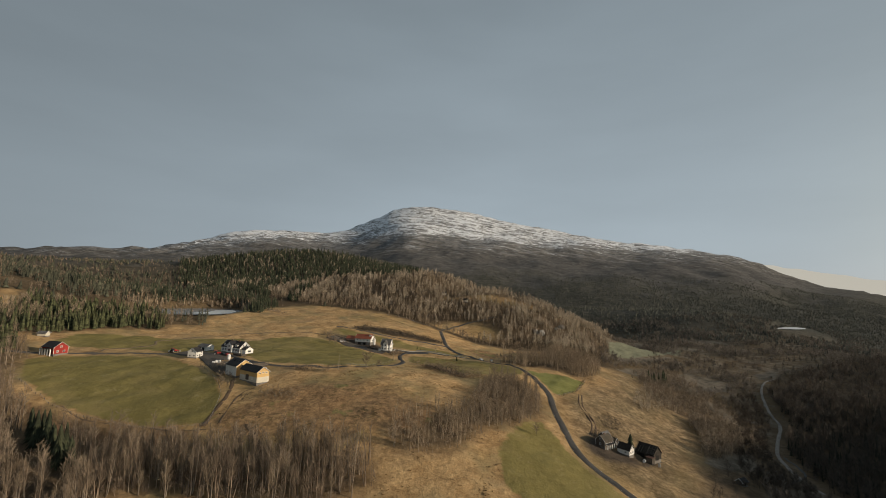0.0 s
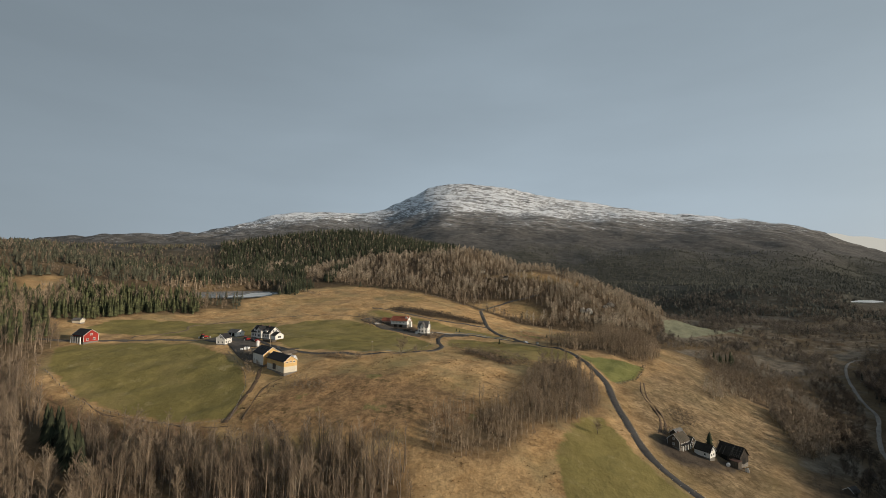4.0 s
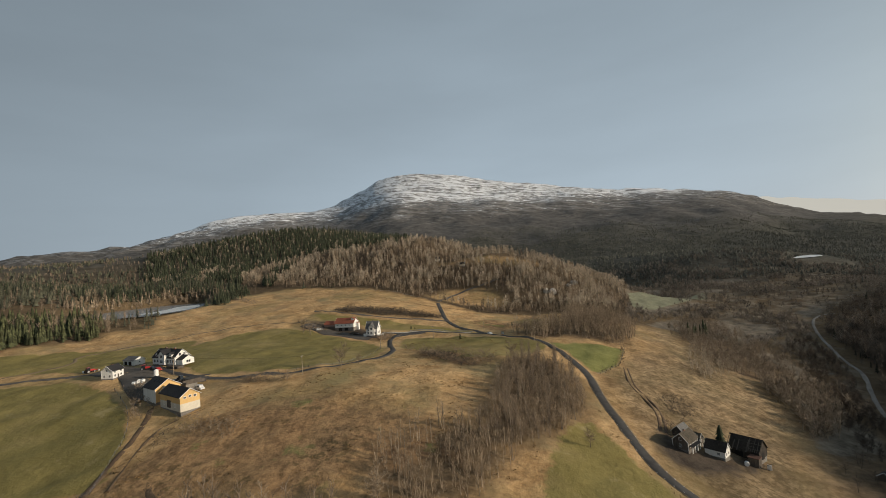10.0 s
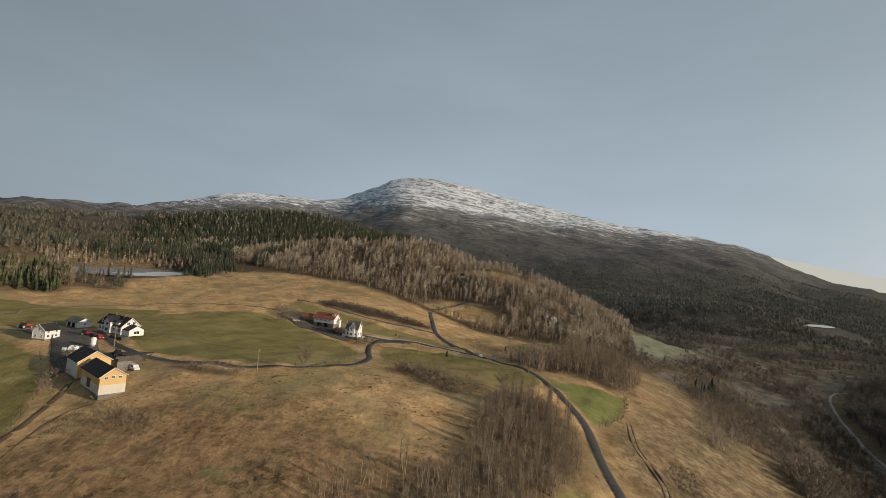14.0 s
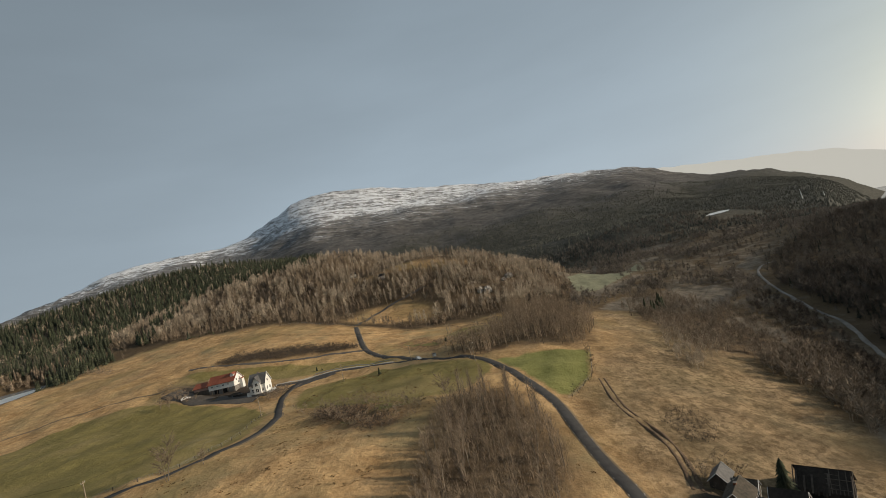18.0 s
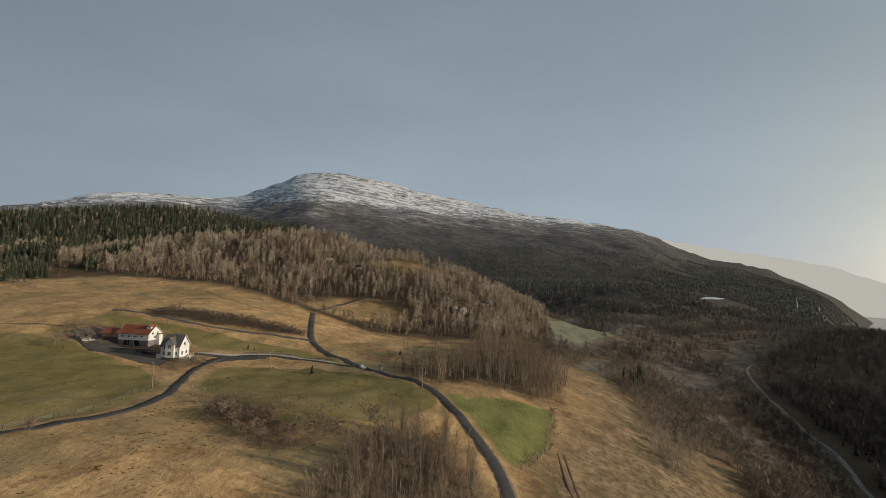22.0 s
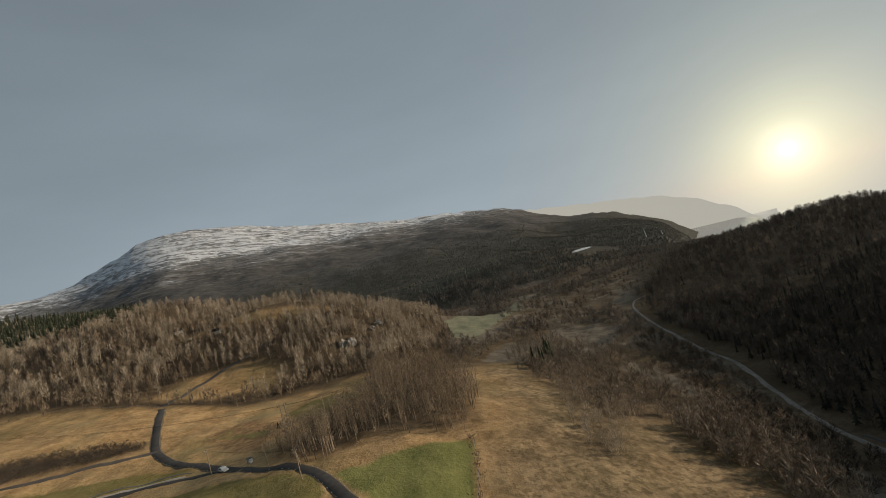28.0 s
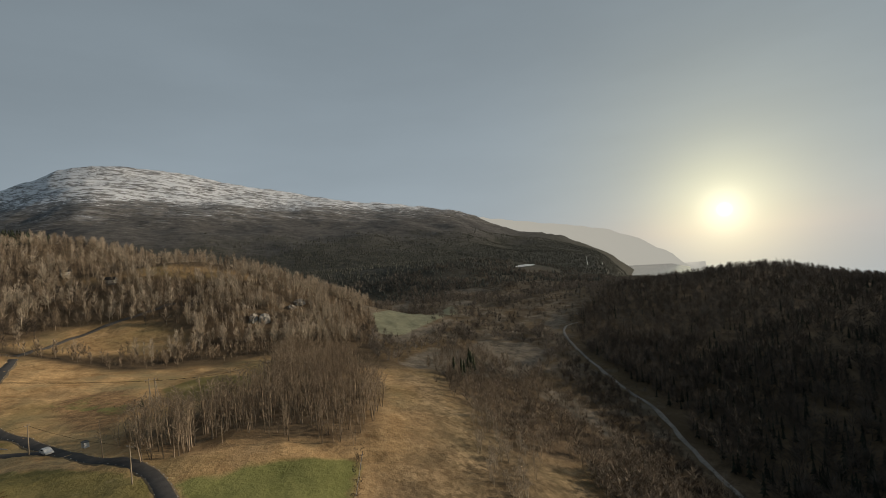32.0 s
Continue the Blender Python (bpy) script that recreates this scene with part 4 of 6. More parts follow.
def house(name, x, y, yaw, L, W, h, rise, wall, roof, label, category="house", group="", over=0.45, base=0.5, windows=(), doors=(), chimneys=(), z=None, corner=None, size=1.0, slopes=(-1, 1)):
    ob = thing(name, x, y, yaw, label, category, group, z)
    ob.matrix_world = ob.matrix_world @ Matrix.Diagonal((size, size, size, 1))
    part("foundation", boxed((-L / 2 + 0.05, L / 2 - 0.05, -W / 2 + 0.05, W / 2 - 0.05, -3.0, base)), STONE, ob)
    part("wall", gabled(L, W, h - base, rise, z0=base), wall, ob)
    for s in slopes:
        part("roof", slope(L, W, h, rise, s, over), roof, ob)
    for s in (-1, 1):
        for e in (-1, 1):
            bm = bmesh.new()
            rod(bm, (e * (L / 2 + over + 0.02), 0, h + rise + 0.1), (e * (L / 2 + over + 0.02), s * (W / 2 + over), h - over * rise / (W / 2) + 0.1), 0.11, n=4)
            part("bargeboard", bm, corner or TRIM, ob)
    if corner:
        for sx in (-1, 1):
            for sy in (-1, 1):
                part("corner_board", boxed((sx * L / 2 - 0.09, sx * L / 2 + 0.09, sy * W / 2 - 0.09, sy * W / 2 + 0.09, base, h)), corner, ob)
    for w in windows:
        window(ob, w[0], L, W, *w[1:])
    for d in doors:
        door(ob, d[0], L, W, *d[1:])
    for cx, cy, ch in chimneys:
        top = h + rise * (1 - abs(cy) / (W / 2)) + ch
        stack = part("chimney", boxed((cx - 0.35, cx + 0.35, cy - 0.35, cy + 0.35, h, top)), BRICK, ob)
        part("chimney_cap", boxed((cx - 0.42, cx + 0.42, cy - 0.42, cy + 0.42, top, top + 0.12)), STONE, stack)
    return ob


# ---- the farm ----
barn = house("yellow_barn", -90.2, 221.0, -33, 17, 7.2, 5.6, 2.5, YELLOW, SLATE, "long ochre barn with a pale lower wall and black roof", "barn", base=0.6, size=0.92,
             windows=[("R", -1.9, 4.7, 0.9, 0.7), ("R", 0.0, 4.9, 0.9, 0.7), ("R", 1.9, 4.7, 0.9, 0.7), ("F", -5, 1.4, 1.0, 1.0), ("F", 4, 1.4, 1.0, 1.0)],
             doors=[("F", -1, 0.6, 3.2, 2.9, GREY_WOOD)])
part("lower_wall", boxed((-8.55, 8.55, -3.65, 3.65, 0.0, 2.9)), CREAM, barn, "pale rendered lower wall")
barn_two = house("yellow_barn", -103.5, 230.6, -33, 12, 10.0, 6.2, 3.3, YELLOW, SLATE, "tall ochre farm building with skylights in its black roof", "barn", base=0.6, size=0.88,
                 windows=[("R", -1.5, 5.2, 0.9, 1.1), ("R", 1.5, 5.2, 0.9, 1.1), ("F", -4, 3.9, 1.0, 1.1), ("F", 0, 3.9, 1.0, 1.1)], doors=[("F", 3, 0.6, 3.0, 2.8, DARK)])
part("front_wall", boxed((-6.05, 6.0, -5.08, -4.98, 0.3, 6.1)), WHITE, barn_two, "white boarded long wall")
for sx in (-2.5, 0.5, 3.0):
    bm = bmesh.new()
    pitch = 3.3 / 5.0
    zs = [6.2 + 3.3 - pitch * d + 0.26 for d in (1.2, 2.4)]
    vs = [bm.verts.new(p) for p in ((sx, -1.2, zs[0]), (sx + 1.1, -1.2, zs[0]), (sx + 1.1, -2.4, zs[1]), (sx, -2.4, zs[1]))]
    bm.faces.new(vs)
    bmesh.ops.solidify(bm, geom=bm.faces[:], thickness=0.06)
    part("skylight", bm, GLASS, barn_two)
ramp_ob = thing("barn_bridge", -93.0, 238.5, 52, "plank barn bridge with a low parapet", "barn bridge")
part("deck", boxed((-6, 1, -1.8, 1.8, 2.6, 2.8)), GREY_WOOD, ramp_ob)
for sy in (-1.8, 1.7):
    part("parapet", boxed((-6, 1, sy, sy + 0.1, 2.8, 3.6)), GREY_WOOD, ramp_ob)
part("earth_bank", boxed((-6.2, -2, -2.0, 2.0, -2, 2.6)), STONE, ramp_ob)

farm = house("white_farmhouse", -129.5, 274.5, -22, 17.5, 8.2, 4.2, 3.6, WHITE, SLATE, "long white farmhouse with a dark roof and middle gable", corner=TRIM, base=0.7, size=0.93,
             windows=[("F", u, 1.6, 1.2, 1.4) for u in (-7.2, -4.8, 3.4, 5.4, 7.4)] + [("R", -1.8, 1.6, 1.2, 1.4), ("R", 1.2, 4.8, 1.1, 1.2), ("R", -1.2, 4.8, 1.1, 1.2)],
             doors=[("F", -1.6, 0.7, 1.1, 2.1, GREY_WOOD)], chimneys=[(-4.0, 0.3, 0.9), (3.6, -0.2, 0.9)])
gable = part("front_gable", gabled(5.0, 4.6, 5.2, 2.2, z0=0.7), WHITE, farm, "white cross gable over the entrance")
gable.matrix_local = pose(0.2, -2.9, 0, 0, 0, -90)
for s in (-1, 1):
    gr = part("gable_roof", slope(5.4, 4.6, 5.9, 2.2, s, 0.35), SLATE, gable)
window(gable, "R", 5.0, 4.6, 0.0, 4.2, 1.4, 1.3)
window(gable, "R", 5.0, 4.6, 0.0, 1.6, 1.8, 1.4)
for sx in (-5.6, 5.0):
    dm = part("dormer", gabled(3.0, 2.2, 1.5, 0.9, z0=4.3), WHITE, farm, "small white dormer")
    dm.matrix_local = pose(sx, -2.4, 0, 0, 0, -90)
    for s in (-1, 1):
        part("dormer_roof", slope(3.2, 2.2, 5.8, 0.9, s, 0.2, 0.14), SLATE, dm)
    window(dm, "R", 3.0, 2.2, 0.0, 4.7, 1.0, 0.9)
wing = part("side_wing", gabled(5.0, 6.4, 2.6, 1.8, x0=10.8, z0=0.5), WHITE, farm, "low white wing")
for s in (-1, 1):
    part("wing_roof", slope(5.0, 6.4, 3.1, 1.8, s, 0.35, x0=10.8), SLATE, wing)
window(wing, "R", 26.6, 6.4, 0.0, 1.3, 2.2, 1.2)
part("porch_deck", boxed((6.0, 14.5, -6.8, -3.2, -0.6, 0.5)), GREY_WOOD, farm)

house("garage", -152.5, 280.0, -20, 9.0, 6.4, 2.9, 1.6, WHITE, GREY_ROOF, "white double garage with dark open bays", "garage", base=0.2, size=0.88,
      doors=[("F", -2.4, 0.15, 2.5, 2.2, DARK, "garage_door"), ("F", 1.2, 0.15, 2.5, 2.2, DARK, "garage_door")], windows=[("R", 0, 1.3, 0.9, 0.8)])
house("white_cottage", -145.0, 257.0, 88, 8.4, 7.4, 5.2, 3.0, WHITE, SLATE, "small white two-storey house with a black roof", corner=TRIM, base=0.6, size=0.72,
      windows=[("L", -1.8, 1.4, 1.1, 1.3), ("L", 1.8, 1.4, 1.1, 1.3), ("L", 0, 5.0, 1.0, 1.1), ("F", -2.4, 1.5, 1.1, 1.3), ("F", 2.2, 1.5, 1.1, 1.3), ("F", -2.4, 3.9, 1.0, 1.0), ("F", 2.2, 3.9, 1.0, 1.0)],
      doors=[("F", 0, 0.6, 1.0, 2.1, GREY_WOOD)], chimneys=[(0.6, 0.5, 0.8)])
red = house("red_house", -222.0, 244.0, -14, 11.5, 8.6, 4.6, 3.2, RED, SLATE, "red boarded house with white posts and a black roof", corner=TRIM, base=0.4, size=0.88,
            windows=[("R", -2.0, 1.3, 1.1, 1.2), ("R", 1.8, 1.3, 1.1, 1.2), ("R", 0, 4.4, 1.0, 1.0)])
for px in (-5.6, -3.2, -0.8, 1.6, 4.0):
    part("post", boxed((px - 0.3, px + 0.3, -5.6, -5.0, -1.0, 3.6)), TRIM, red)
part("porch_roof", boxed((-6.0, 4.6, -5.9, -4.2, 3.6, 3.8)), SLATE, red)
part("dark_bay", boxed((-5.6, 4.0, -4.36, -4.31, 0.4, 3.4)), DARK, red)
house("small_shed", -262.0, 276.0, 10, 5, 4, 2.2, 1.2, CREAM, GREY_ROOF, "tiny pale shed at the forest edge", "shed")

# ---- the red-roofed barn and its white house ----
long_barn = house("white_barn", -67.5, 367.0, -13, 14.0, 7.6, 5.2, 3.0, WHITE, RED_TILE, "long white barn with a red tiled roof", "barn", base=2.3,
                  windows=[("F", u, 3.6, 1.0, 0.6) for u in (-5, -2, 1, 4)] + [("R", -1.4, 4.6, 0.9, 1.0), ("R", 1.4, 4.6, 0.9, 1.0), ("R", 0, 3.0, 1.0, 1.0)],
                  doors=[("F", -3.0, 0.1, 2.4, 2.1, DARK), ("F", 1.5, 0.1, 2.4, 2.1, DARK), ("R", 2.0, 0.1, 1.6, 2.1, DARK)])
ext = part("side_barn", gabled(8.5, 6.4, 4.6, 1.8, x0=-11.3, z0=0.0), PINK, long_barn, "faded red boarded side barn")
for s in (-1, 1):
    part("side_roof", slope(8.5, 6.4, 4.6, 1.8, s, 0.4, x0=-11.3), RED_TILE, ext)
part("side_wall", boxed((-15.5, -7.1, -3.3, -3.22, 0.2, 3.2)), GREY_WOOD, ext, "weathered grey boarded front")
part("gable_porch", boxed((7.05, 8.6, 0.6, 2.6, 0.0, 4.6)), WHITE, long_barn, "narrow white stair porch")
part("porch_roof", boxed((7.06, 8.9, 0.3, 2.9, 4.6, 4.78)), RED_TILE, long_barn)
dormer = part("roof_dormer", gabled(2.6, 2.0, 1.6, 0.7, z0=6.4), WHITE, long_barn, "small white gabled dormer")
dormer.matrix_local = pose(5.4, -0.6, 0, 0, 0, -90)
for s in (-1, 1):
    part("dormer_roof", slope(2.8, 2.0, 8.0, 0.7, s, 0.2, 0.12), RED_TILE, dormer)
for bx in (-5.5, -2.6, 0.4, 3.4, 6.2):
    part("beam_post", boxed((bx - 0.12, bx + 0.12, -4.05, -3.82, 0.0, 2.4)), GREY_WOOD, long_barn)
villa = house("white_villa", -45.8, 350.6, -8, 7.4, 6.6, 5.6, 4.0, WHITE, GREY_ROOF, "narrow white wooden villa with a steep grey roof", corner=TRIM, base=1.0,
              windows=[("F", -2.2, 1.9, 1.1, 1.4), ("F", 2.2, 1.9, 1.1, 1.4), ("R", -1.4, 1.9, 1.1, 1.4), ("R", 1.4, 1.9, 1.1, 1.4), ("R", 0, 5.4, 1.1, 1.3), ("F", -2.2, 4.0, 1.0, 1.0)],
              doors=[("F", 0, 1.0, 1.0, 2.1, GREY_WOOD)], chimneys=[(0.0, 0.4, 0.9)])
part("lean_to", boxed((-5.6, -3.7, -3.2, 0.4, 0.0, 2.4)), WHITE, villa, "low white lean-to at the gable")
part("lean_to_roof", boxed((-5.9, -3.72, -3.5, 0.7, 2.4, 2.56)), SLATE, villa)
vg = part("front_gable", gabled(3.6, 3.4, 5.4, 2.4, z0=1.0), WHITE, villa, "steep white front gable")
vg.matrix_local = pose(0.2, -2.4, 0, 0, 0, -90)
for s in (-1, 1):
    part("gable_roof", slope(4.2, 3.4, 6.4, 2.4, s, 0.3), GREY_ROOF, vg)
window(vg, "R", 3.6, 3.4, 0, 4.6, 1.1, 1.3)
window(vg, "R", 3.6, 3.4, 0, 1.9, 1.3, 1.4)
part("veranda", boxed((3.7, 6.6, -2.2, 2.2, 0.2, 1.1)), TRIM, villa, "white railed veranda")
for vy in (-2.1, 0, 2.1):
    part("veranda_post", boxed((6.4, 6.55, vy - 0.08, vy + 0.08, 1.1, 2.1)), TRIM, villa)
part("cellar_steps", boxed((6.6, 8.2, -0.8, 0.8, -0.6, 0.6)), STONE, villa)

# ---- the weathered homestead by the road ----
old = house("weathered_house", 83.2, 211.7, 40, 9.0, 6.6, 4.4, 3.0, GREY_WOOD, MOSSY_ROOF, "dark weathered wooden house with white gable boards", size=0.72, corner=TRIM, base=0.8,
            windows=[("F", -2.4, 1.7, 1.0, 1.2), ("F", 0.2, 1.7, 1.0, 1.2), ("F", 2.6, 1.7, 1.0, 1.2), ("R", 0, 1.7, 1.0, 1.2), ("L", 0, 1.7, 1.0, 1.2), ("L", 0, 4.6, 0.9, 1.0)], chimneys=[(0, 0.2, 0.8)])
for px in (-3.6, -1.2, 1.2, 3.6):
    part("porch_post", boxed((px - 0.15, px + 0.15, -4.9, -4.6, -0.4, 2.5)), TRIM, old)
part("porch_roof", boxed((-4.0, 4.0, -5.2, -3.3, 2.5, 2.66)), SLATE, old)
house("storehouse", 85.6, 219.7, 40, 6.2, 5.0, 3.2, 2.4, GREY_WOOD, GREY_ROOF, "weathered grey storehouse with a pale sheet roof", "storehouse", size=0.72, doors=[("F", 0, 0.4, 1.2, 2.0, DARK)])
house("white_outhouse", 88.4, 216.1, -50, 5.2, 4.2, 3.0, 2.2, GREY_WOOD, MOSSY_ROOF, "small dark outhouse with a white gable end", "outhouse", size=0.72, corner=TRIM, windows=[("R", 0, 1.4, 0.9, 1.0)])
gabled_house = house("gabled_house", 92.4, 210.4, -48, 8.0, 5.6, 3.6, 2.9, WHITE, CHARRED, "small gabled house with white walls and a mossy roof", size=0.72, corner=TRIM, windows=[("R", -1.2, 1.4, 0.9, 1.1), ("R", 1.2, 1.4, 0.9, 1.1), ("R", 0, 4.0, 0.8, 0.9), ("F", 1.4, 1.4, 0.9, 1.0), ("B", 1.4, 1.4, 0.9, 1.0)])
ruin = house("ruined_barn", 104.0, 214.5, -50, 10.5, 7.6, 3.6, 3.8, CHARRED, CHARRED, "sagging dark wooden barn with a broken roof", "barn", size=0.84, slopes=(1,), corner=GREY_WOOD, doors=[("F", -1.6, 0.2, 2.8, 2.6, DARK), ("F", 2.8, 0.4, 1.2, 2.0, DARK), ("R", 0, 0.3, 2.4, 2.4, DARK)])
for k in range(21):
    if k in (4, 9) or k > 12:
        continue
    board = part("roof_board", boxed((-0.2, 0.2, -0.3 - 0.2 * (k % 3), 4.7 - 0.35 * (k % 4), 0.0, 0.06)), CHARRED if k % 3 else GREY_WOOD, ruin)
    board.matrix_local = pose(-5.2 + 0.52 * k, -4.1, 3.4, 44.5 + 1.5 * (k % 3), 0, 2.5 * (k % 3) - 2.5)
annex = part("annex", boxed((2.6, 6.0, -7.0, -3.9, -1.5, 2.6)), GREY_WOOD, ruin, "weathered lean-to with a rusty roof")
part("annex_roof", boxed((2.4, 6.2, -7.3, -3.88, 2.6, 2.76)), RUST_ROOF, annex)
for k in range(6):
    spar = part("bare_rafter", boxed((-0.1, 0.1, -0.1, 0.1, 0, 5.4)), GREY_WOOD, ruin)
    spar.matrix_local = pose(1.6 + 0.72 * k, -3.85, 3.5, -45 - 3 * (k % 2), 3 * (k % 3) - 3, 0)
for k in range(4):
    purlin = part("purlin", boxed((0.6, 5.4, -0.07, 0.07, -0.07, 0.07)), GREY_WOOD, ruin)
    purlin.matrix_local = pose(0, -3.2 + 0.8 * k, 4.3 + 0.78 * k, 0, 3 * (k % 2), 0)
part("fallen_panel", boxed((6.6, 8.0, -5.6, -5.4, 0.0, 2.2)), TRIM, ruin, "pale panel leaning on the lean-to").rotation_euler = (0.3, 0, 0.2)
for k in range(7):
    beam = part("bare_rafter", boxed((-0.09, 0.09, -0.09, 0.09, 0, 4.6)), GREY_WOOD, ruin)
    beam.matrix_local = pose(-4.6 + 1.5 * k, 3.9, 4.3, 51 + 4 * (k % 3), 0, 0)
for k, (px, py, lean) in enumerate(((2.5, -5.4, 20), (4.2, -6.2, -25), (-4.4, -5.8, 12), (7.2, -5.0, 60), (-1.0, 5.8, 30))):
    plank = part("loose_plank", boxed((-0.14, 0.14, -0.05, 0.05, -0.5, 3.2)), GREY_WOOD, ruin)
    plank.matrix_local = pose(px, py, 0, lean, 10 * k - 10, 30 * k)
house("hay_hut", 143.0, 210.0, 30, 5.5, 4.2, 2.6, 1.8, GREY_WOOD, SLATE, "lone weathered hay hut on the dark slope", "hut", size=0.7, doors=[("F", 0, 0.2, 1.2, 1.8, DARK)])


# ---- trees ----
rng = np.random.default_rng(7)


def sticks(segs, n=3):
    """Tapered sticks as arrays: rows of start, end, radii."""
    V, F = [], []
    for a, b, r0, r1 in segs:
        a, b = np.array(a, float), np.array(b, float)
        d = (b - a) / (np.linalg.norm(b - a) + 1e-9)
        u = np.cross(d, [0.3, 0.5, 0.81])
        u /= np.linalg.norm(u) + 1e-9
        w = np.cross(d, u)
        base = len(V)
        for p, r in ((a, r0), (b, r1)):
            for k in range(n):
                t = k * 6.2832 / n
                V.append(p + r * (u * math.cos(t) + w * math.sin(t)))
        for k in range(n):
            i, j = base + k, base + (k + 1) % n
            F += [(i, j, j + n), (i, j + n, i + n)]
    return np.array(V), np.array(F)


def blades(starts, ends, width, r):
    """Fine twigs: slim three-cornered blades, turned at random."""
    d = ends - starts
    side = np.cross(d, r.normal(size=d.shape))
    side *= (width / (np.linalg.norm(side, axis=1) + 1e-9))[:, None]
    V = np.stack([starts - side, starts + side, ends], 1).reshape(-1, 3)
    return V, np.arange(len(V)).reshape(-1, 3)


def bare_tree(h, seed, limbs=16, twigs=170, spread=0.24, width=0.05, stems=1, steep=0.0):
    """Trunk and crown arrays of a leafless birch or alder."""
    r = np.random.default_rng(seed)
    trunk, limb, s, e = [], [], [], []
    for st in range(stems):
        off = r.normal(0, 0.35, 2) if stems > 1 else np.zeros(2)
        hh = h * (1 if st == 0 else r.uniform(0.7, 0.95))
        lean = np.append(r.normal(0, 0.035, 2) * hh, 0) + np.append(off * 2.2, 0)
        pts = [np.append(off * 0.6, -0.6), np.append(off, hh * 0.33) + lean * 0.3, np.append(off, hh * 0.68) + lean * 0.65, np.append(off, hh) + lean]
        rad = [0.014 * hh, 0.010 * hh, 0.006 * hh, 0.001 * hh]
        trunk += [(pts[k], pts[k + 1], rad[k], rad[k + 1]) for k in range(3)]
        for k in range(limbs):
            f = r.uniform(0.28, 0.95)
            i = min(2, int(f * 3))
            o = pts[i] + (pts[i + 1] - pts[i]) * (f * 3 - i)
            a, up = r.uniform(0, 6.283), r.uniform(0.5, 1.3) + steep
            ln = hh * spread * (1.15 - 0.75 * f) * r.uniform(0.7, 1.2)
            tip = o + np.array([math.cos(a), math.sin(a), up]) * ln
            limb.append((o, tip, 0.0035 * hh, 0.0012 * hh))
            for q in range(twigs // limbs):
                g = r.uniform(0.25, 1.0)
                b = o + (tip - o) * g
                s.append(b)
                e.append(b + np.array([r.normal(0, 0.5), r.normal(0, 0.5), r.uniform(0.1, 0.9)]) * ln * 0.45 + np.array([math.cos(a), math.sin(a), 0]) * ln * 0.12)
    tv, tf = sticks(trunk, 5)
    lv, lf = sticks(limb, 3)
    bv, bf = blades(np.array(s), np.array(e), width, r)
    return tv, tf, np.vstack([lv, bv]), np.vstack([lf, bf + len(lv)])


def spruce(h, seed, tiers=7, arms=9, wide=0.19):
    """Crown arrays of a spruce: ragged drooping tiers on a stem."""
    r = np.random.default_rng(seed)
    V, F = sticks([((0, 0, -0.6), (0, 0, h * 0.25), 0.016 * h, 0.012 * h), ((0, 0, h * 0.25), (0, 0, h * 0.97), 0.012 * h, 0.002 * h)], 4)
    V, F = list(V), list(F)
    for t in range(tiers):
        f = t / tiers
        z0 = h * (0.1 + 0.9 * f)
        rad = h * wide * (1 - f) ** 0.85 * r.uniform(0.85, 1.15) + 0.12
        top = len(V)
        V.append(np.array([0, 0, min(h, z0 + h * 0.21)]))
        turn = r.uniform(0, 6.28)
        for k in range(arms * 2):
            a = turn + k * 3.14159 / arms
            q = rad * (r.uniform(0.8, 1.2) if k % 2 == 0 else r.uniform(0.35, 0.6))
            V.append(np.array([q * math.cos(a), q * math.sin(a), z0 - (0.05 * h * r.uniform(0.4, 1.2) if k % 2 == 0 else -0.02 * h)]))
        for k in range(arms * 2):
            F.append((top, top + 1 + k, top + 1 + (k + 1) % (arms * 2)))
    return np.array(V), np.array(F)


def scatter(ring, n, seed, avoid=()):
    """Random places inside a ring, clear of other rings."""
    r = np.random.default_rng(seed)
    xs, ys = [p[0] for p in ring], [p[1] for p in ring]
    out = np.zeros((0, 2))
    while len(out) < n:
        p = np.column_stack([r.uniform(min(xs), max(xs), n * 3), r.uniform(min(ys), max(ys), n * 3)])
        ok = inside(p[:, 0], p[:, 1], ring)
        for a in avoid:
            ok &= ~inside(p[:, 0], p[:, 1], a)
        out = np.vstack([out, p[ok]])
    return out[:n]


def ragged(places, loose, seed):
    """Loosens a wood's edge: strays stand a little way out."""
    r = np.random.default_rng(seed)
    return places + r.normal(0, 1, places.shape) * loose * r.uniform(0, 1, (len(places), 1)) ** 2


def cone_fir(h, seed, wide=0.17):
    """A far conifer: two ragged skirts and a spire."""
    r = np.random.default_rng(seed)
    V, F = [], []
    for z0, z1, k in ((0.04, 0.62, 1.0), (0.36, 1.0, 0.62)):
        top, turn = len(V), r.uniform(0, 6.28)
        V.append((0, 0, z1 * h))
        for q in range(6):
            a = turn + q * 1.0472
            rad = h * wide * k * r.uniform(0.65, 1.25)
            V.append((rad * math.cos(a), rad * math.sin(a), z0 * h + r.uniform(-0.04, 0.06) * h))
        F += [(top, top + 1 + q, top + 1 + (q + 1) % 6) for q in range(6)]
    return np.array(V), np.array(F)


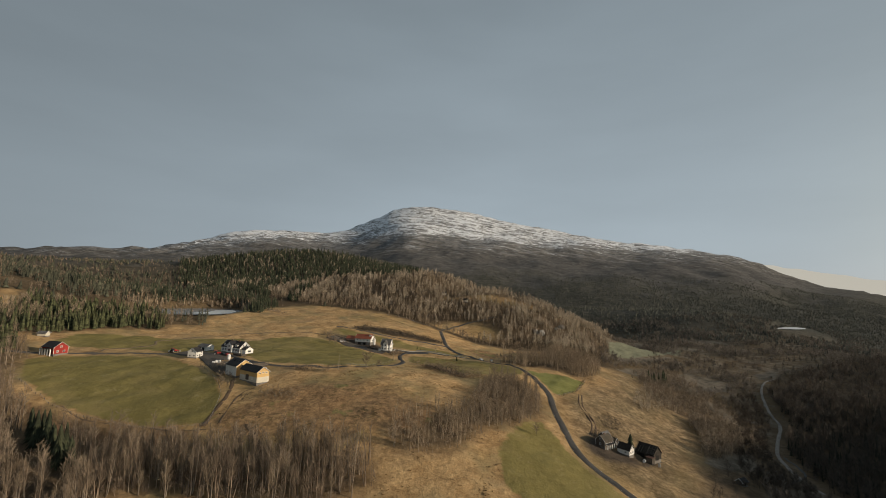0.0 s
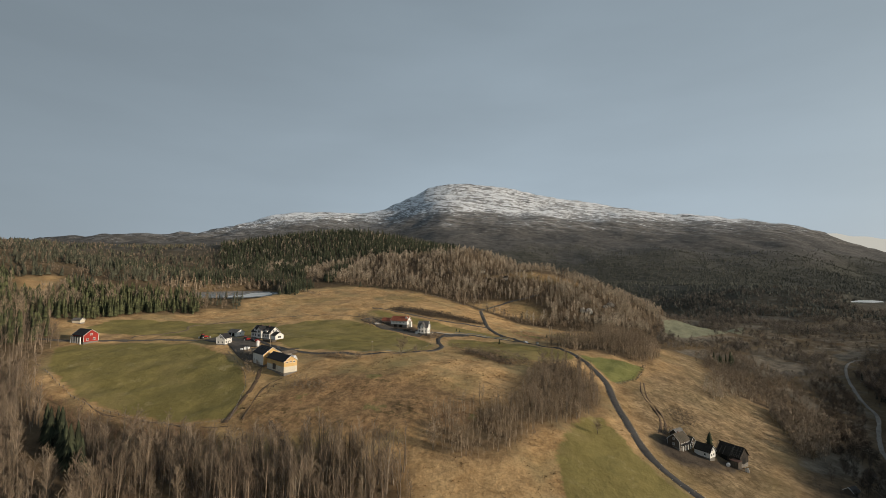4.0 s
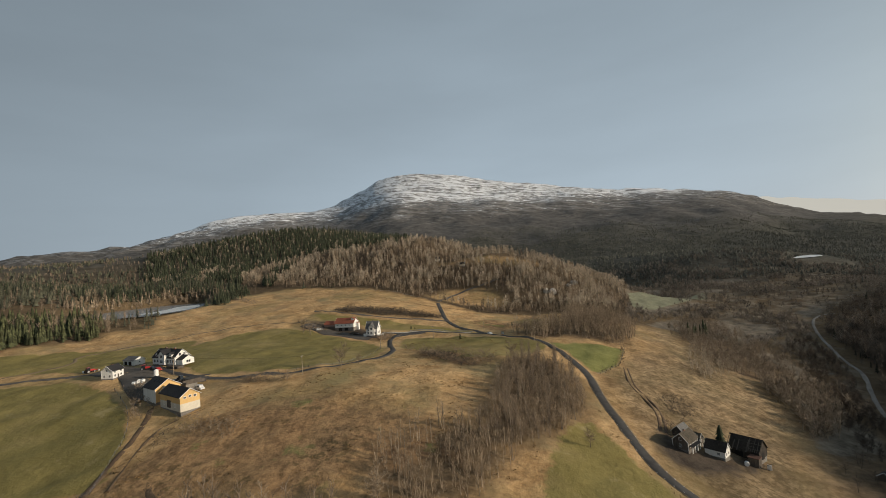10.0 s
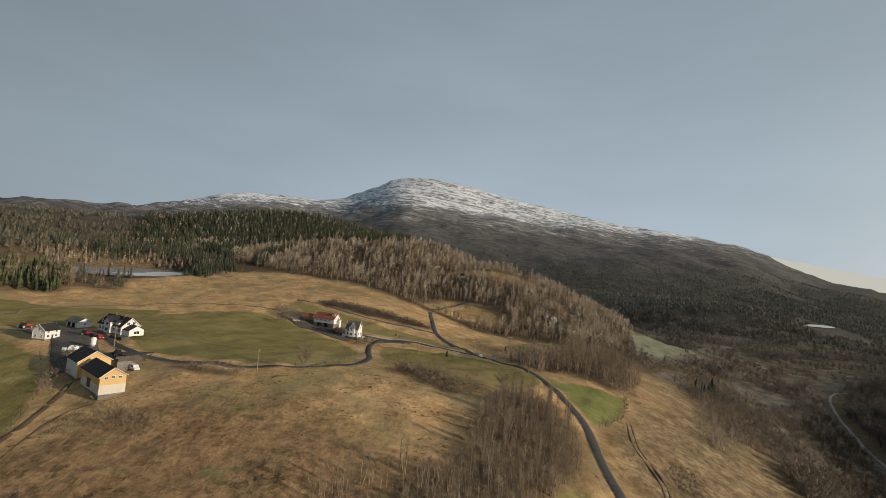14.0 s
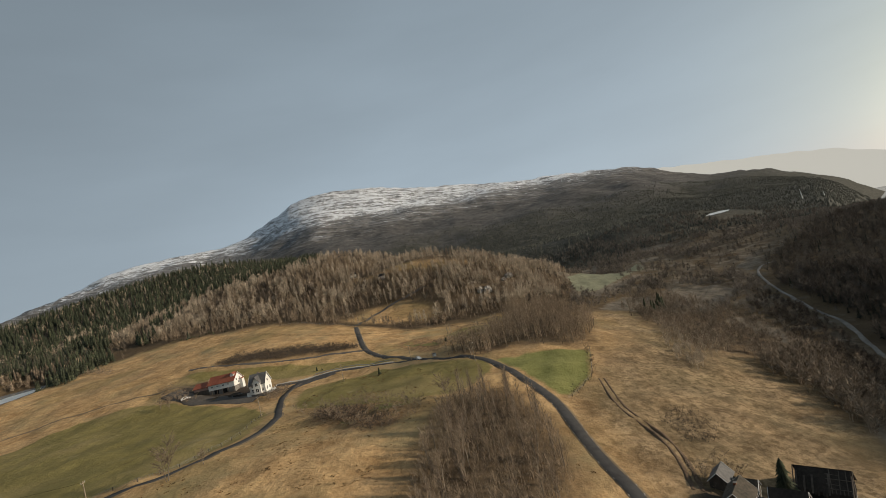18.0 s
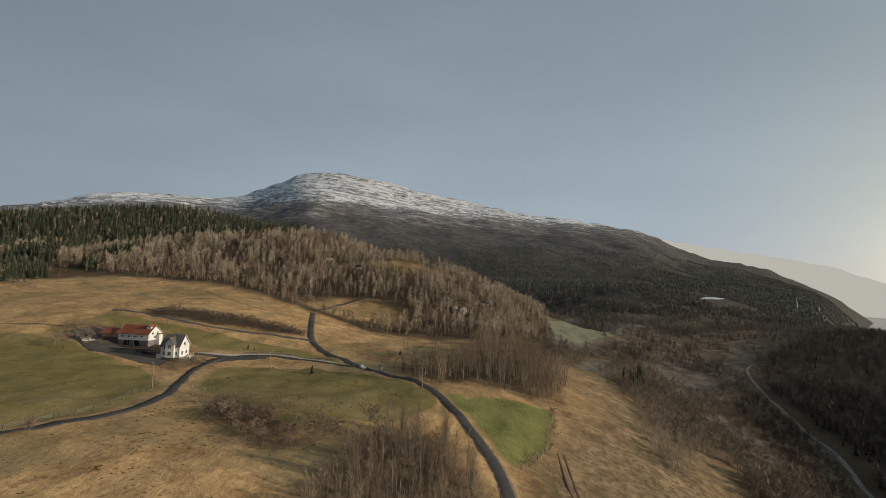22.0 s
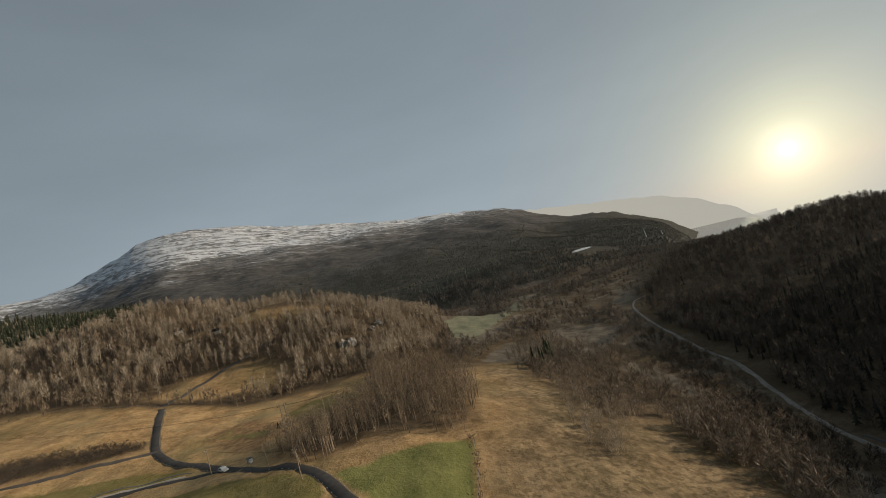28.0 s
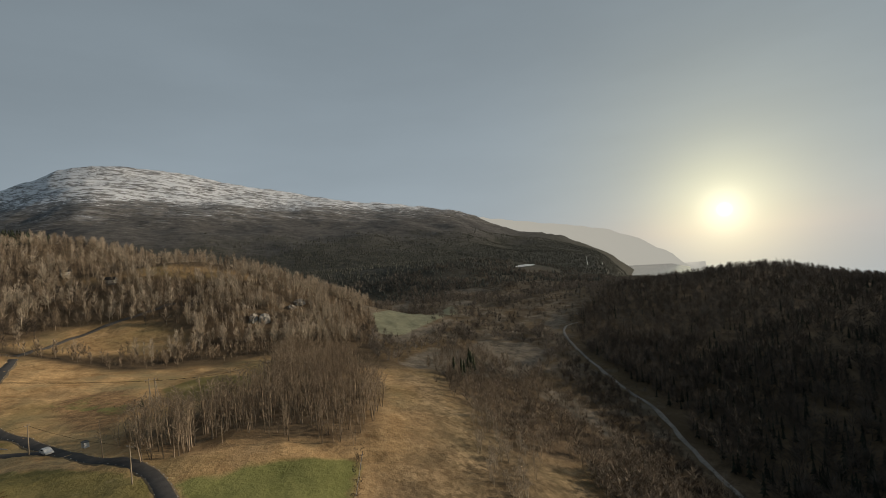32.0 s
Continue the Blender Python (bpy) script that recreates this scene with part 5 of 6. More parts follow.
def planted(name, places, shapes, mat, label, category, seed, low=0.75, high=1.2, sink=0.0):
    """Many trees joined into one mesh of kind stuff."""
    r = np.random.default_rng(seed)
    z = lake_bed(places[:, 0], places[:, 1], height(places[:, 0], places[:, 1])) - sink
    AV, AF, base = [], [], 0
    pick = r.integers(0, len(shapes), len(places))
    for k, (v, f) in enumerate(shapes):
        here = np.flatnonzero(pick == k)
        if not len(here):
            continue
        a, s = r.uniform(0, 6.283, len(here)), r.uniform(low, high, len(here))
        c, d = np.cos(a), np.sin(a)
        X = (v[None, :, 0] * c[:, None] - v[None, :, 1] * d[:, None]) * s[:, None] + places[here, 0][:, None]
        Y = (v[None, :, 0] * d[:, None] + v[None, :, 1] * c[:, None]) * s[:, None] + places[here, 1][:, None]
        Z = v[None, :, 2] * s[:, None] + z[here][:, None]
        AV.append(np.stack([X, Y, Z], -1).reshape(-1, 3))
        AF.append((f[None] + (np.arange(len(here)) * len(v))[:, None, None] + base).reshape(-1, 3))
        base += len(here) * len(v)
    me = quick_mesh(name, np.vstack(AV), np.vstack(AF), mat)
    return tagged(new(name, me), label, category, kind="stuff")


def tree_kind(name, h, seed, label, category, **kw):
    """Meshes of one kind of leafless tree, to be set out as things."""
    tv, tf, cv, cf = bare_tree(h, seed, **kw)
    return name, quick_mesh("trunk", tv, tf, BARK), quick_mesh("crown", cv, cf, TWIG if seed % 3 else TWIG_ALDER), label, category


def set_tree(kind, x, y, turn, size, group):
    name, trunk, crown, label, category = kind
    ob = new(name)
    ob.matrix_world = pose(x, y, ground_z(x, y), 0, 0, turn) @ Matrix.Diagonal((size, size, size, 1))
    tagged(ob, label, category, group)
    for nm, me in (("trunk", trunk), ("crown", crown)):
        c = new(nm, me)
        c.parent = ob
    return ob


def joined(q):
    return np.vstack([q[0], q[2]]), np.vstack([q[1], q[3] + len(q[0])])


def plume(h, seed, twigs=34, width=0.2, spread=0.16):
    """A leafless tree seen from afar: a stem and steep sprays of twigs."""
    r = np.random.default_rng(seed)
    V, F = sticks([((0, 0, -0.6), (0, 0, h * 0.6), 0.014 * h, 0.008 * h), ((0, 0, h * 0.6), (r.normal(0, 0.3), r.normal(0, 0.3), h), 0.008 * h, 0.001)], 3)
    f = r.uniform(0.2, 0.9, twigs)
    a = r.uniform(0, 6.283, twigs)
    reach = h * spread * np.sin(np.pi * np.clip(f * 0.85 + 0.12, 0, 1)) * r.uniform(0.35, 1.1, twigs)
    s = np.column_stack([np.cos(a) * reach * 0.3, np.sin(a) * reach * 0.3, f * h])
    e = np.column_stack([np.cos(a) * reach, np.sin(a) * reach, f * h + h * r.uniform(0.1, 0.26, twigs)])
    bv, bf = blades(s, e, width, r)
    return np.vstack([V, bv]), np.vstack([F, bf + len(V)])


SLIM = [joined(bare_tree(12.5, 44 + k, limbs=12, twigs=144, width=0.028, spread=0.15, steep=0.9, stems=1 + k % 2)) for k in range(5)]
BRUSH = [plume(5.0, 170 + k, 54, 0.035, 0.34) for k in range(6)]
BIRCHES = [tree_kind("birch_tree", 14.0, 20 + k, "slender leafless birch with a pale trunk", "tree", limbs=22, twigs=440, width=0.024, spread=0.15, steep=0.6, stems=1 + k % 3) for k in range(6)]
BROAD = [tree_kind("lone_tree", 9.0, 30 + k, "lone leafless broad-crowned tree by the lane", "tree", limbs=26, twigs=520, width=0.035, spread=0.42, stems=2) for k in range(2)]
for ring, count, seed, group in ((WOOD_LOW, 260, 3, "birches of the lower wood"), (WOOD_BEND, 90, 4, "birches by the road bend")):
    for x, y in scatter(ring, count, seed, (FIR_GAP,)):
        set_tree(BIRCHES[rng.integers(0, 6)], x, y, rng.uniform(0, 360), rng.uniform(0.7, 1.25) * (1.0 if ring is WOOD_LOW else 0.66), group)
for k, (x, y, size) in enumerate(((-40, 252, 1.1), (-33, 257.5, 0.5), (36, 271, 1.0), (50, 200, 0.6), (-88, 352, 0.7), (-94, 356, 0.6), (-118, 166, 1.15), (-8, 168, 1.0))):
    set_tree(BROAD[k % 2], x, y, 70 * k, size, "lone trees in the fields")
MID = [joined(bare_tree(11.0, 40 + k, limbs=9, twigs=117, width=0.045, spread=0.22, stems=1 + k % 2)) for k in range(5)]
BUSHY = [joined(bare_tree(6.5, 50 + k, limbs=9, twigs=81, width=0.055, spread=0.32, stems=2)) for k in range(5)]
FARB = [plume(10.5, 60 + k, 78, 0.085, 0.24 + 0.05 * (k % 3)) for k in range(9)]
LOWB = [plume(7.0, 70 + k, 34, 0.16, 0.26) for k in range(5)]
CLUMP = [plume(6.5, 90 + k, 60, 0.14, 0.42) for k in range(6)]
CANOPY = [plume(9.0, 96 + k, 66, 0.11, 0.44) for k in range(5)]
SHRUB = [joined(bare_tree(2.4, 80 + k, limbs=4, twigs=36, width=0.05, spread=0.5, stems=2)) for k in range(6)]
FIRS = [spruce(13.0, 100 + k, tiers=9, arms=7, wide=0.13 + 0.012 * k) for k in range(6)]
FARF = [spruce(14.0, 120 + k, tiers=5, arms=4, wide=0.18) for k in range(5)]
TINY = [cone_fir(9.5, 140 + k, 0.26 + 0.04 * (k % 3)) for k in range(6)]

FIR_KIND = [quick_mesh("crown", *spruce(15.0, 160 + k, tiers=11, arms=11, wide=0.15), NEEDLES) for k in range(3)]
for k, (x, y, size) in enumerate([(-150 + 2.9 * q + (q % 3), 163 - 1.4 * q - 2 * (q % 2), 0.8 + 0.07 * (q % 5)) for q in range(12)] + [(96.4, 215.7, 0.55), (10.6, 338.5, 0.24), (47, 382, 0.22), (-24, 374, 0.17), (-21.5, 375, 0.12)]):
    fir = new("spruce_tree")
    girth = size * (1.7 if x > -40 else 1.0)
    fir.matrix_world = pose(x, y, ground_z(x, y), 0, 0, 50 * k) @ Matrix.Diagonal((girth, girth, size, 1))
    tagged(fir, "dark green spruce with drooping tiers", "tree", "spruces in the fields")
    crown = new("crown", FIR_KIND[k % 3])
    crown.parent = fir

planted("lower_thicket", ragged(scatter(WOOD_LOW, 1000, 31, (FIR_GAP,)), 4.0, 31), BRUSH, TWIG_ALDER, "brown undergrowth between the birches", "undergrowth", 31, 0.5, 1.3)
planted("lower_birches", ragged(scatter(WOOD_LOW, 420, 32, (FIR_GAP,)), 3.0, 32), SLIM, TWIG_ALDER, "leafless birches along the stream bank", "wood", 32, 0.8, 1.25)
planted("ditch_bank_brush", ragged(scatter(DITCH_BANK, 520, 89, (FIR_GAP,)), 2.0, 89), BRUSH, TWIG_RED, "low reddish-brown brush below the ditch", "undergrowth", 89, 0.25, 0.6)
planted("bend_thicket", scatter(WOOD_BEND, 850, 33), BRUSH, TWIG, "brown thicket by the road bend", "undergrowth", 33, 0.4, 1.1)
planted("edge_thicket", ragged(scatter(WOOD_EDGE, 520, 55), 3.0, 55), SLIM + MID[:2], TWIG_ALDER, "brown leafless wood beside the green field", "wood", 55, 0.5, 1.15)
planted("edge_spruces", scatter([(-300, 245), (-270, 262), (-244, 244), (-236, 228), (-262, 215)], 60, 56), FIRS, NEEDLES_OLIVE, "olive spruces beside the red house", "wood", 56, 0.6, 1.15)
planted("stream_spruces", scatter([(-140, 112), (-120, 118), (-100, 108), (-120, 96), (-150, 100)], 70, 57), FIRS, NEEDLES, "dark spruces over the foaming stream", "wood", 57, 0.6, 1.0)
planted("gully_scrub", np.vstack([scatter([(-74, 180), (-68, 178), (-52, 162), (-56, 159), (-68, 170)], 70, 62), scatter([(-89, 203), (-84, 208), (-79, 197), (-83, 196)], 24, 63)]), SHRUB, TWIG_DARK, "dark scrub along the gully", "scrub", 62, 0.3, 0.8)
planted("bend_lower_thicket", scatter(THICKET, 240, 67), SLIM + BRUSH, TWIG, "dense brown thicket below the road bend", "undergrowth", 67, 0.35, 0.75)
planted("field_edge_alders", scatter(BULGE, 95, 70), BUSHY, TWIG_PALE, "leafless alders bulging into the field edge", "wood", 70, 0.45, 0.95)
P_MIDDLE = ragged(scatter(WOOD_MIDDLE, 860, 11, (GREEN_UPPER, GREEN_FRESH)), 6.0, 11)
stand = ripple(P_MIDDLE[:, 0], P_MIDDLE[:, 1], 45, 31)
planted("birch_wood_middle", P_MIDDLE[stand > 0.05], MID, TWIG, "tall leafless birches above the road", "wood", 1, 0.65, 1.25)
planted("alder_thicket_middle", P_MIDDLE[stand <= 0.05], MID, TWIG, "lower brown leafless alder thicket", "wood", 71, 0.35, 0.95)
planted("knoll_brush", ragged(scatter(KNOLL_BRUSH, 520, 54), 2.5, 54), SHRUB, TWIG_DARK, "dark brush on the flank of the green knoll", "scrub", 54, 0.3, 0.85)
planted("heath_patch_scrub", ragged(scatter(DARK_PATCH, 150, 53), 1.5, 53), SHRUB, TWIG_DARK, "dark low scrub patch in the dead grass", "scrub", 53, 0.3, 0.7)
planted("alder_wood_east", ragged(scatter(WOOD_EAST, 760, 12), 7.0, 12), BUSHY + CLUMP[:3], TWIG_GROVE, "leafless alder wood along the brook", "wood", 2, 0.5, 1.1)
planted("alder_belt", ragged(scatter(WOOD_BELT, 400, 52), 3.0, 52), BUSHY[:3] + CLUMP[:4], TWIG_GROVE, "leafless alder belt along the field edge", "wood", 52, 0.4, 1.25)
planted("brook_wood", scatter(WOOD_BROOK, 200, 13, [*PALE_FLATS, ROAD_STRIP]), BUSHY, TWIG_DARK, "dark leafless scrub in the stream valley", "wood", 3, 0.4, 1.0)
P_WILD = scatter(EAST_WILDS, 9500, 51, (TARN_CLEAR, ROAD_STRIP, WOOD_SHADE, VALLEY_GREEN, VALLEY_STRIP, VALLEY_BROWN, VALLEY_EDGE, *PALE_FLATS, *FAR_FIELDS))
clump = ripple(P_WILD[:, 0], P_WILD[:, 1], 75, 16) + 0.6 * ripple(P_WILD[:, 0], P_WILD[:, 1], 28, 17)
planted("gorge_scrub", P_WILD[(clump > -0.35) & (clump < 0.1)], LOWB, TWIG_DARK, "dark leafless scrub over the gorge and flats", "scrub", 51, 0.2, 0.6)
planted("gorge_wood", P_WILD[clump >= 0.1], CLUMP, TWIG_GREY, "grey leafless woods in the gorge", "wood", 61, 0.4, 1.1)
RIVER_WOOD = [(178, 285), (166, 255), (150, 222), (146, 178), (172, 196), (182, 236), (193, 264), (203, 286), (218, 306), (235, 330), (247, 362), (264, 400), (240, 392), (222, 352), (202, 322)]
planted("river_wood", scatter(RIVER_WOOD, 520, 87, (ROAD_STRIP,)), CLUMP, TWIG_DARK, "dark leafless alders crowding the river", "wood", 87, 0.35, 0.85)
planted("stand_of_conifers", np.array([(172 + 2.3 * q, 386 + 2.4 * q) for q in range(11)], float) + rng.normal(0, 1.8, (11, 2)), FIRS, NEEDLES, "short row of dark conifers in the alder wood", "wood", 14, 0.45, 0.95)

FRONT_X, FRONT_Y = [-290, -184, -88, -14, 35, 106, 128, 150, 190], [612, 558, 536, 487, 460, 462, 440, 455, 552]
P_HILL = ragged(scatter(WOOD_HILL, 17500, 14, (GLADE, VALLEY_GREEN)), 5.0, 14)
P_HILL = P_HILL[~inside(P_HILL[:, 0], P_HILL[:, 1], GLADE_HIGH) | (np.random.default_rng(15).uniform(0, 1, len(P_HILL)) < 0.3)]
for gap in CRAG_GAPS:
    P_HILL = P_HILL[~inside(P_HILL[:, 0], P_HILL[:, 1], gap) | (np.random.default_rng(17).uniform(0, 1, len(P_HILL)) < 0.12)]
deep = P_HILL[:, 1] - np.interp(P_HILL[:, 0], FRONT_X, FRONT_Y)
keep = rng.uniform(0, 1, len(P_HILL)) < np.where(deep < 130, 1.0, 0.5)
P_HILL, deep = P_HILL[keep], deep[keep]
wave = ripple(P_HILL[:, 0], P_HILL[:, 1], 130, 3)
fir = (deep > 130 + 50 * wave) & (P_HILL[:, 0] < -70 + 40 * wave)
fir |= (P_HILL[:, 0] < -210) & (wave > 0.0)
fir &= rng.uniform(0, 1, len(P_HILL)) < 0.72
near_edge = ~fir & (deep < 14)
rest = ~fir & ~near_edge
tone = ripple(P_HILL[:, 0], P_HILL[:, 1], 60, 13) + rng.normal(0, 0.45, len(P_HILL)) + 0.4 * smooth(P_HILL[:, 0], 10, 120)
planted("hillside_birch_wood", P_HILL[rest & (tone > 0.25)], FARB, TWIG_PALE, "pale leafless birch wood covering the hillside", "wood", 4, 0.6, 1.2)
planted("hillside_dark_wood", P_HILL[rest & (tone < -0.3)], FARB, TWIG_DARK, "dark leafless alder among the birches", "wood", 58, 0.35, 0.85)
planted("hillside_brown_wood", P_HILL[rest & (tone <= 0.25) & (tone >= -0.3)], FARB, TWIG, "brown leafless wood covering the hillside", "wood", 34, 0.45, 1.05)
planted("hill_foot_scrub", P_HILL[near_edge], LOWB, TWIG, "brown scrub at the foot of the wood", "undergrowth", 35, 0.5, 1.3)
planted("hilltop_spruce_wood", P_HILL[fir], FARF, NEEDLES, "dark green spruce wood on the hilltop", "wood", 5, 0.55, 1.15)
planted("spruce_wood_west", scatter(WOOD_WEST, 850, 15, (LAKE_RING, CLEARING_WEST)), FIRS, NEEDLES_OLIVE, "tall olive-green spruce wood beside the lake", "wood", 6, 0.4, 1.05)
planted("birch_fringe_west", scatter([(x + 8, y - 3) for x, y in WOOD_WEST], 360, 36, (LAKE_RING, CLEARING_WEST, SHELF)), FARB, TWIG, "brown birches among the spruces", "wood", 36, 0.6, 1.25)
NEAR_SHADE = [(182, 190), (188, 222), (202, 264), (213, 287), (228, 306), (245, 328), (258, 358), (284, 412), (320, 430), (320, 220), (260, 130), (190, 140)]
SHADE = np.vstack([scatter(WOOD_SHADE, 6400, 16, (ROAD_STRIP,)), scatter(NEAR_SHADE, 1800, 18, (ROAD_STRIP,))])
# the near end gets the shade-darkened tones, the far end stays grey
near_end = SHADE[:, 1] < 350 + 40 * ripple(SHADE[:, 0], SHADE[:, 1], 160, 41)
deal = np.random.default_rng(16).uniform(0, 1, len(SHADE))
planted("shaded_spruce_wood", SHADE[(near_end & (deal < 0.35)) | (deal < 0.1)], FARF, NEEDLES_SHADE, "spruce wood on the shaded hill, needles coloured darker for the shade", "wood", 7, 0.25, 0.55)
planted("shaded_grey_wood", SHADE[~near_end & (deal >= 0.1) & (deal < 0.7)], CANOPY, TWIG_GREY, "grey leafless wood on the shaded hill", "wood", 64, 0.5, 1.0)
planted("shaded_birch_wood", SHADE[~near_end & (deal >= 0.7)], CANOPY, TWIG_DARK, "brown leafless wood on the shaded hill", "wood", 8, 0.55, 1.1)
planted("shaded_roadside_wood", SHADE[near_end & (deal >= 0.35)], CANOPY, TWIG_SHADE, "leafless wood above the river road, coloured dark for the hill shade", "wood", 88, 0.55, 1.1)
SCRUB = np.vstack([scatter([(-77, 239), (-64, 240), (-64, 242.5), (-77, 242)], 60, 38), scatter([(-60, 237.5), (-56, 238), (-56, 240.5), (-60, 240)], 25, 48), scatter([(-104, 214), (-112, 226), (-126, 240), (-120, 244), (-104, 230), (-96, 214)], 90, 39), scatter([(2, 262), (-20, 300), (6, 296), (30, 280), (24, 258)], 240, 40), scatter([(-40, 340), (-40, 352), (-34, 356), (-33, 340)], 60, 41), scatter([(82, 219), (80, 226), (92, 228), (94, 221)], 40, 42), scatter([(44, 372), (40, 392), (60, 396), (66, 372)], 120, 43), scatter([(-103, 388), (-88, 369), (-80, 362), (-84, 358), (-96, 366), (-108, 384)], 90, 44), scatter([(-43, 346), (-35, 347), (-34, 332), (-40, 335)], 60, 45), scatter([(-214, 487), (-232, 520), (-180, 468), (-172, 452)], 160, 46), scatter([(-88, 214), (-84, 206), (-60, 196), (-58, 204)], 60, 47)])
planted("bank_scrub", ragged(scatter(ROUGH_BANK, 1500, 59), 1.5, 59), SHRUB, TWIG_DARK, "dark dead bracken and scrub on the bank", "scrub", 59, 0.4, 1.0)
WALL = scatter([(-295 + (x + 295) * 1.3, 470 + (y - 470) * 1.3) for x, y in LAKE_RING], 900, 69, (LAKE_RING, SHELF, WOOD_WEST))
WALL = WALL[(WALL[:, 1] > 470) | (WALL[:, 0] < -330)]
planted("lake_bank_wood", WALL, FARB + FARF[:3], TWIG, "leafless wood on the steep lake bank", "wood", 69, 0.3, 0.7)
BACK = scatter([(-350, 470), (-325, 560), (-262, 575), (-290, 660), (-400, 660), (-460, 540), (-410, 440)], 420, 65)
planted("lake_back_spruces", BACK[:230], FARF, NEEDLES, "dark spruces behind the lake", "wood", 65, 0.5, 0.95)
planted("lake_back_birches", BACK[230:], FARB, TWIG, "leafless birches behind the lake", "wood", 66, 0.4, 0.8)
planted("lake_shore_spruces", scatter([(-275, 556), (-228, 500), (-218, 445), (-200, 450), (-212, 525), (-260, 590), (-345, 580), (-355, 500), (-345, 500), (-322, 558)], 260, 60), FARF, NEEDLES, "spruces along the lake shore", "wood", 60, 0.5, 0.9)
planted("field_scrub", SCRUB, SHRUB, TWIG, "low brown scrub on banks and verges", "scrub", 37, 0.5, 1.3)
EDGE = spline([(98, 309), (92, 292), (84, 276), (74, 266)], 1.2)
planted("strip_hedge", EDGE + rng.normal(0, 0.5, EDGE.shape), SHRUB, TWIG_DARK, "thin dark hedge beside the green strip", "hedge", 45, 0.3, 0.9)
BUSHES = np.column_stack([rng.uniform(-175, -120, 26), rng.uniform(545, 556, 26)])
planted("juniper_bushes", BUSHES, TINY, NEEDLES_OLIVE, "small junipers along the top of the meadow", "bush", 46, 0.1, 0.28)


def tussock(seed, n=6, h=0.2, wide=0.17, lean=1.6):
    """A clump of dead grass blades bent by the wind."""
    r = np.random.default_rng(seed)
    a = r.uniform(0, 6.283, n)
    foot = np.column_stack([np.cos(a) * 0.4, np.sin(a) * 0.4, np.full(n, -0.04)]) * r.uniform(0.2, 1.0, (n, 1))
    tip = foot + np.column_stack([np.cos(a) * lean, np.sin(a) * lean, np.ones(n)]) * h * r.uniform(0.6, 1.2, (n, 1))
    return blades(foot, tip, wide, r)


MEADOW = [(-100, 172), (-90, 205), (-84, 232), (-60, 236), (-28, 262), (-20, 300), (-22, 345), (10, 350), (50, 300), (60, 240), (62, 200), (78, 168), (100, 150), (60, 100), (0, 95), (-70, 100), (-96, 125)]
NO_TUFTS = (GREEN_LOW, GREEN_FRESH, GREEN_WEST, EARTH, WOOD_LOW)
P_TUFT = scatter(MEADOW, 22000, 81, NO_TUFTS)
road_line = np.vstack([spline(MAIN_ROAD, 2.0), spline(FARM_ROAD, 2.0)])
apart = np.min([np.hypot(P_TUFT[:, 0] - q[0], P_TUFT[:, 1] - q[1]) for q in road_line], axis=0)
P_TUFT = P_TUFT[apart > 3.0]
drift = ripple(P_TUFT[:, 0], P_TUFT[:, 1], 34, 33) + 0.45 * ripple(P_TUFT[:, 0], P_TUFT[:, 1], 9, 34) + np.random.default_rng(83).normal(0, 0.35, len(P_TUFT))
TUFTS = [tussock(84 + k) for k in range(6)]
planted("rusty_grass_tussocks", P_TUFT[(drift <= -0.55) & (drift > -1.0)], TUFTS, GRASS_RUST, "rust-brown dead grass in tussocks", "grass", 85, 0.5, 1.1)
planted("dark_rush_tussocks", P_TUFT[drift < -1.25], TUFTS, GRASS_DARK, "dark rushes and heather in clumps", "grass", 86, 0.8, 1.7)


def ring_scatter(r0, r1, a0, a1, n, seed, patch=0.0):
    r = np.random.default_rng(seed)
    d = np.sqrt(r.uniform(r0 * r0, r1 * r1, n * 2))
    a = np.radians(r.uniform(a0, a1, n * 2))
    x, y = 28 + d * np.sin(a), 104 + d * np.cos(a)
    ok = (ripple(x, y, 260, 9) + 0.5 * ripple(x, y, 90, 8) > patch) & (height(x, y) > SEA + 4)
    for keep_out in (LAKE_RING, CLEARING_WEST, TARN_CLEAR, ROAD_STRIP, WOOD_HILL, WOOD_WEST, SHELF, WOOD_SHADE, VALLEY_GREEN, VALLEY_BROWN, VALLEY_STRIP, VALLEY_EDGE, *PALE_FLATS, *FAR_FIELDS):
        ok &= ~inside(x, y, keep_out)
    return np.column_stack([x, y])[ok][:n]


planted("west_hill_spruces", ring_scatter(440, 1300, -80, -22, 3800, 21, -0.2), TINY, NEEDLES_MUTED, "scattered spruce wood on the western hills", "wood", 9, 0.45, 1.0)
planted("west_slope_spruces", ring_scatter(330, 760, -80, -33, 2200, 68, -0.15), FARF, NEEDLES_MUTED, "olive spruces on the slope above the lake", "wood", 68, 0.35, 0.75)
planted("west_hill_birches", ring_scatter(330, 1100, -80, -25, 2600, 22, -0.5), FARB, TWIG_ALDER, "leafless birch wood on the western hills", "wood", 10, 0.35, 0.8)
planted("valley_birches", ring_scatter(330, 1000, 12, 52, 4800, 23, 0.05), CLUMP, TWIG_VALLEY, "leafless thickets on the valley floor", "wood", 11, 0.6, 1.4)
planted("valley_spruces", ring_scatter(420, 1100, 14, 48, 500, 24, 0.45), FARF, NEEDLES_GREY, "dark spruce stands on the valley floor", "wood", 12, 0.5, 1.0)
P_FELL = ring_scatter(780, 2700, -34, 50, 56000, 25, -0.45)
fell_z = height(P_FELL[:, 0], P_FELL[:, 1]) + 45 * ripple(P_FELL[:, 0], P_FELL[:, 1], 420, 19) + 25 * ripple(P_FELL[:, 0], P_FELL[:, 1], 130, 20)
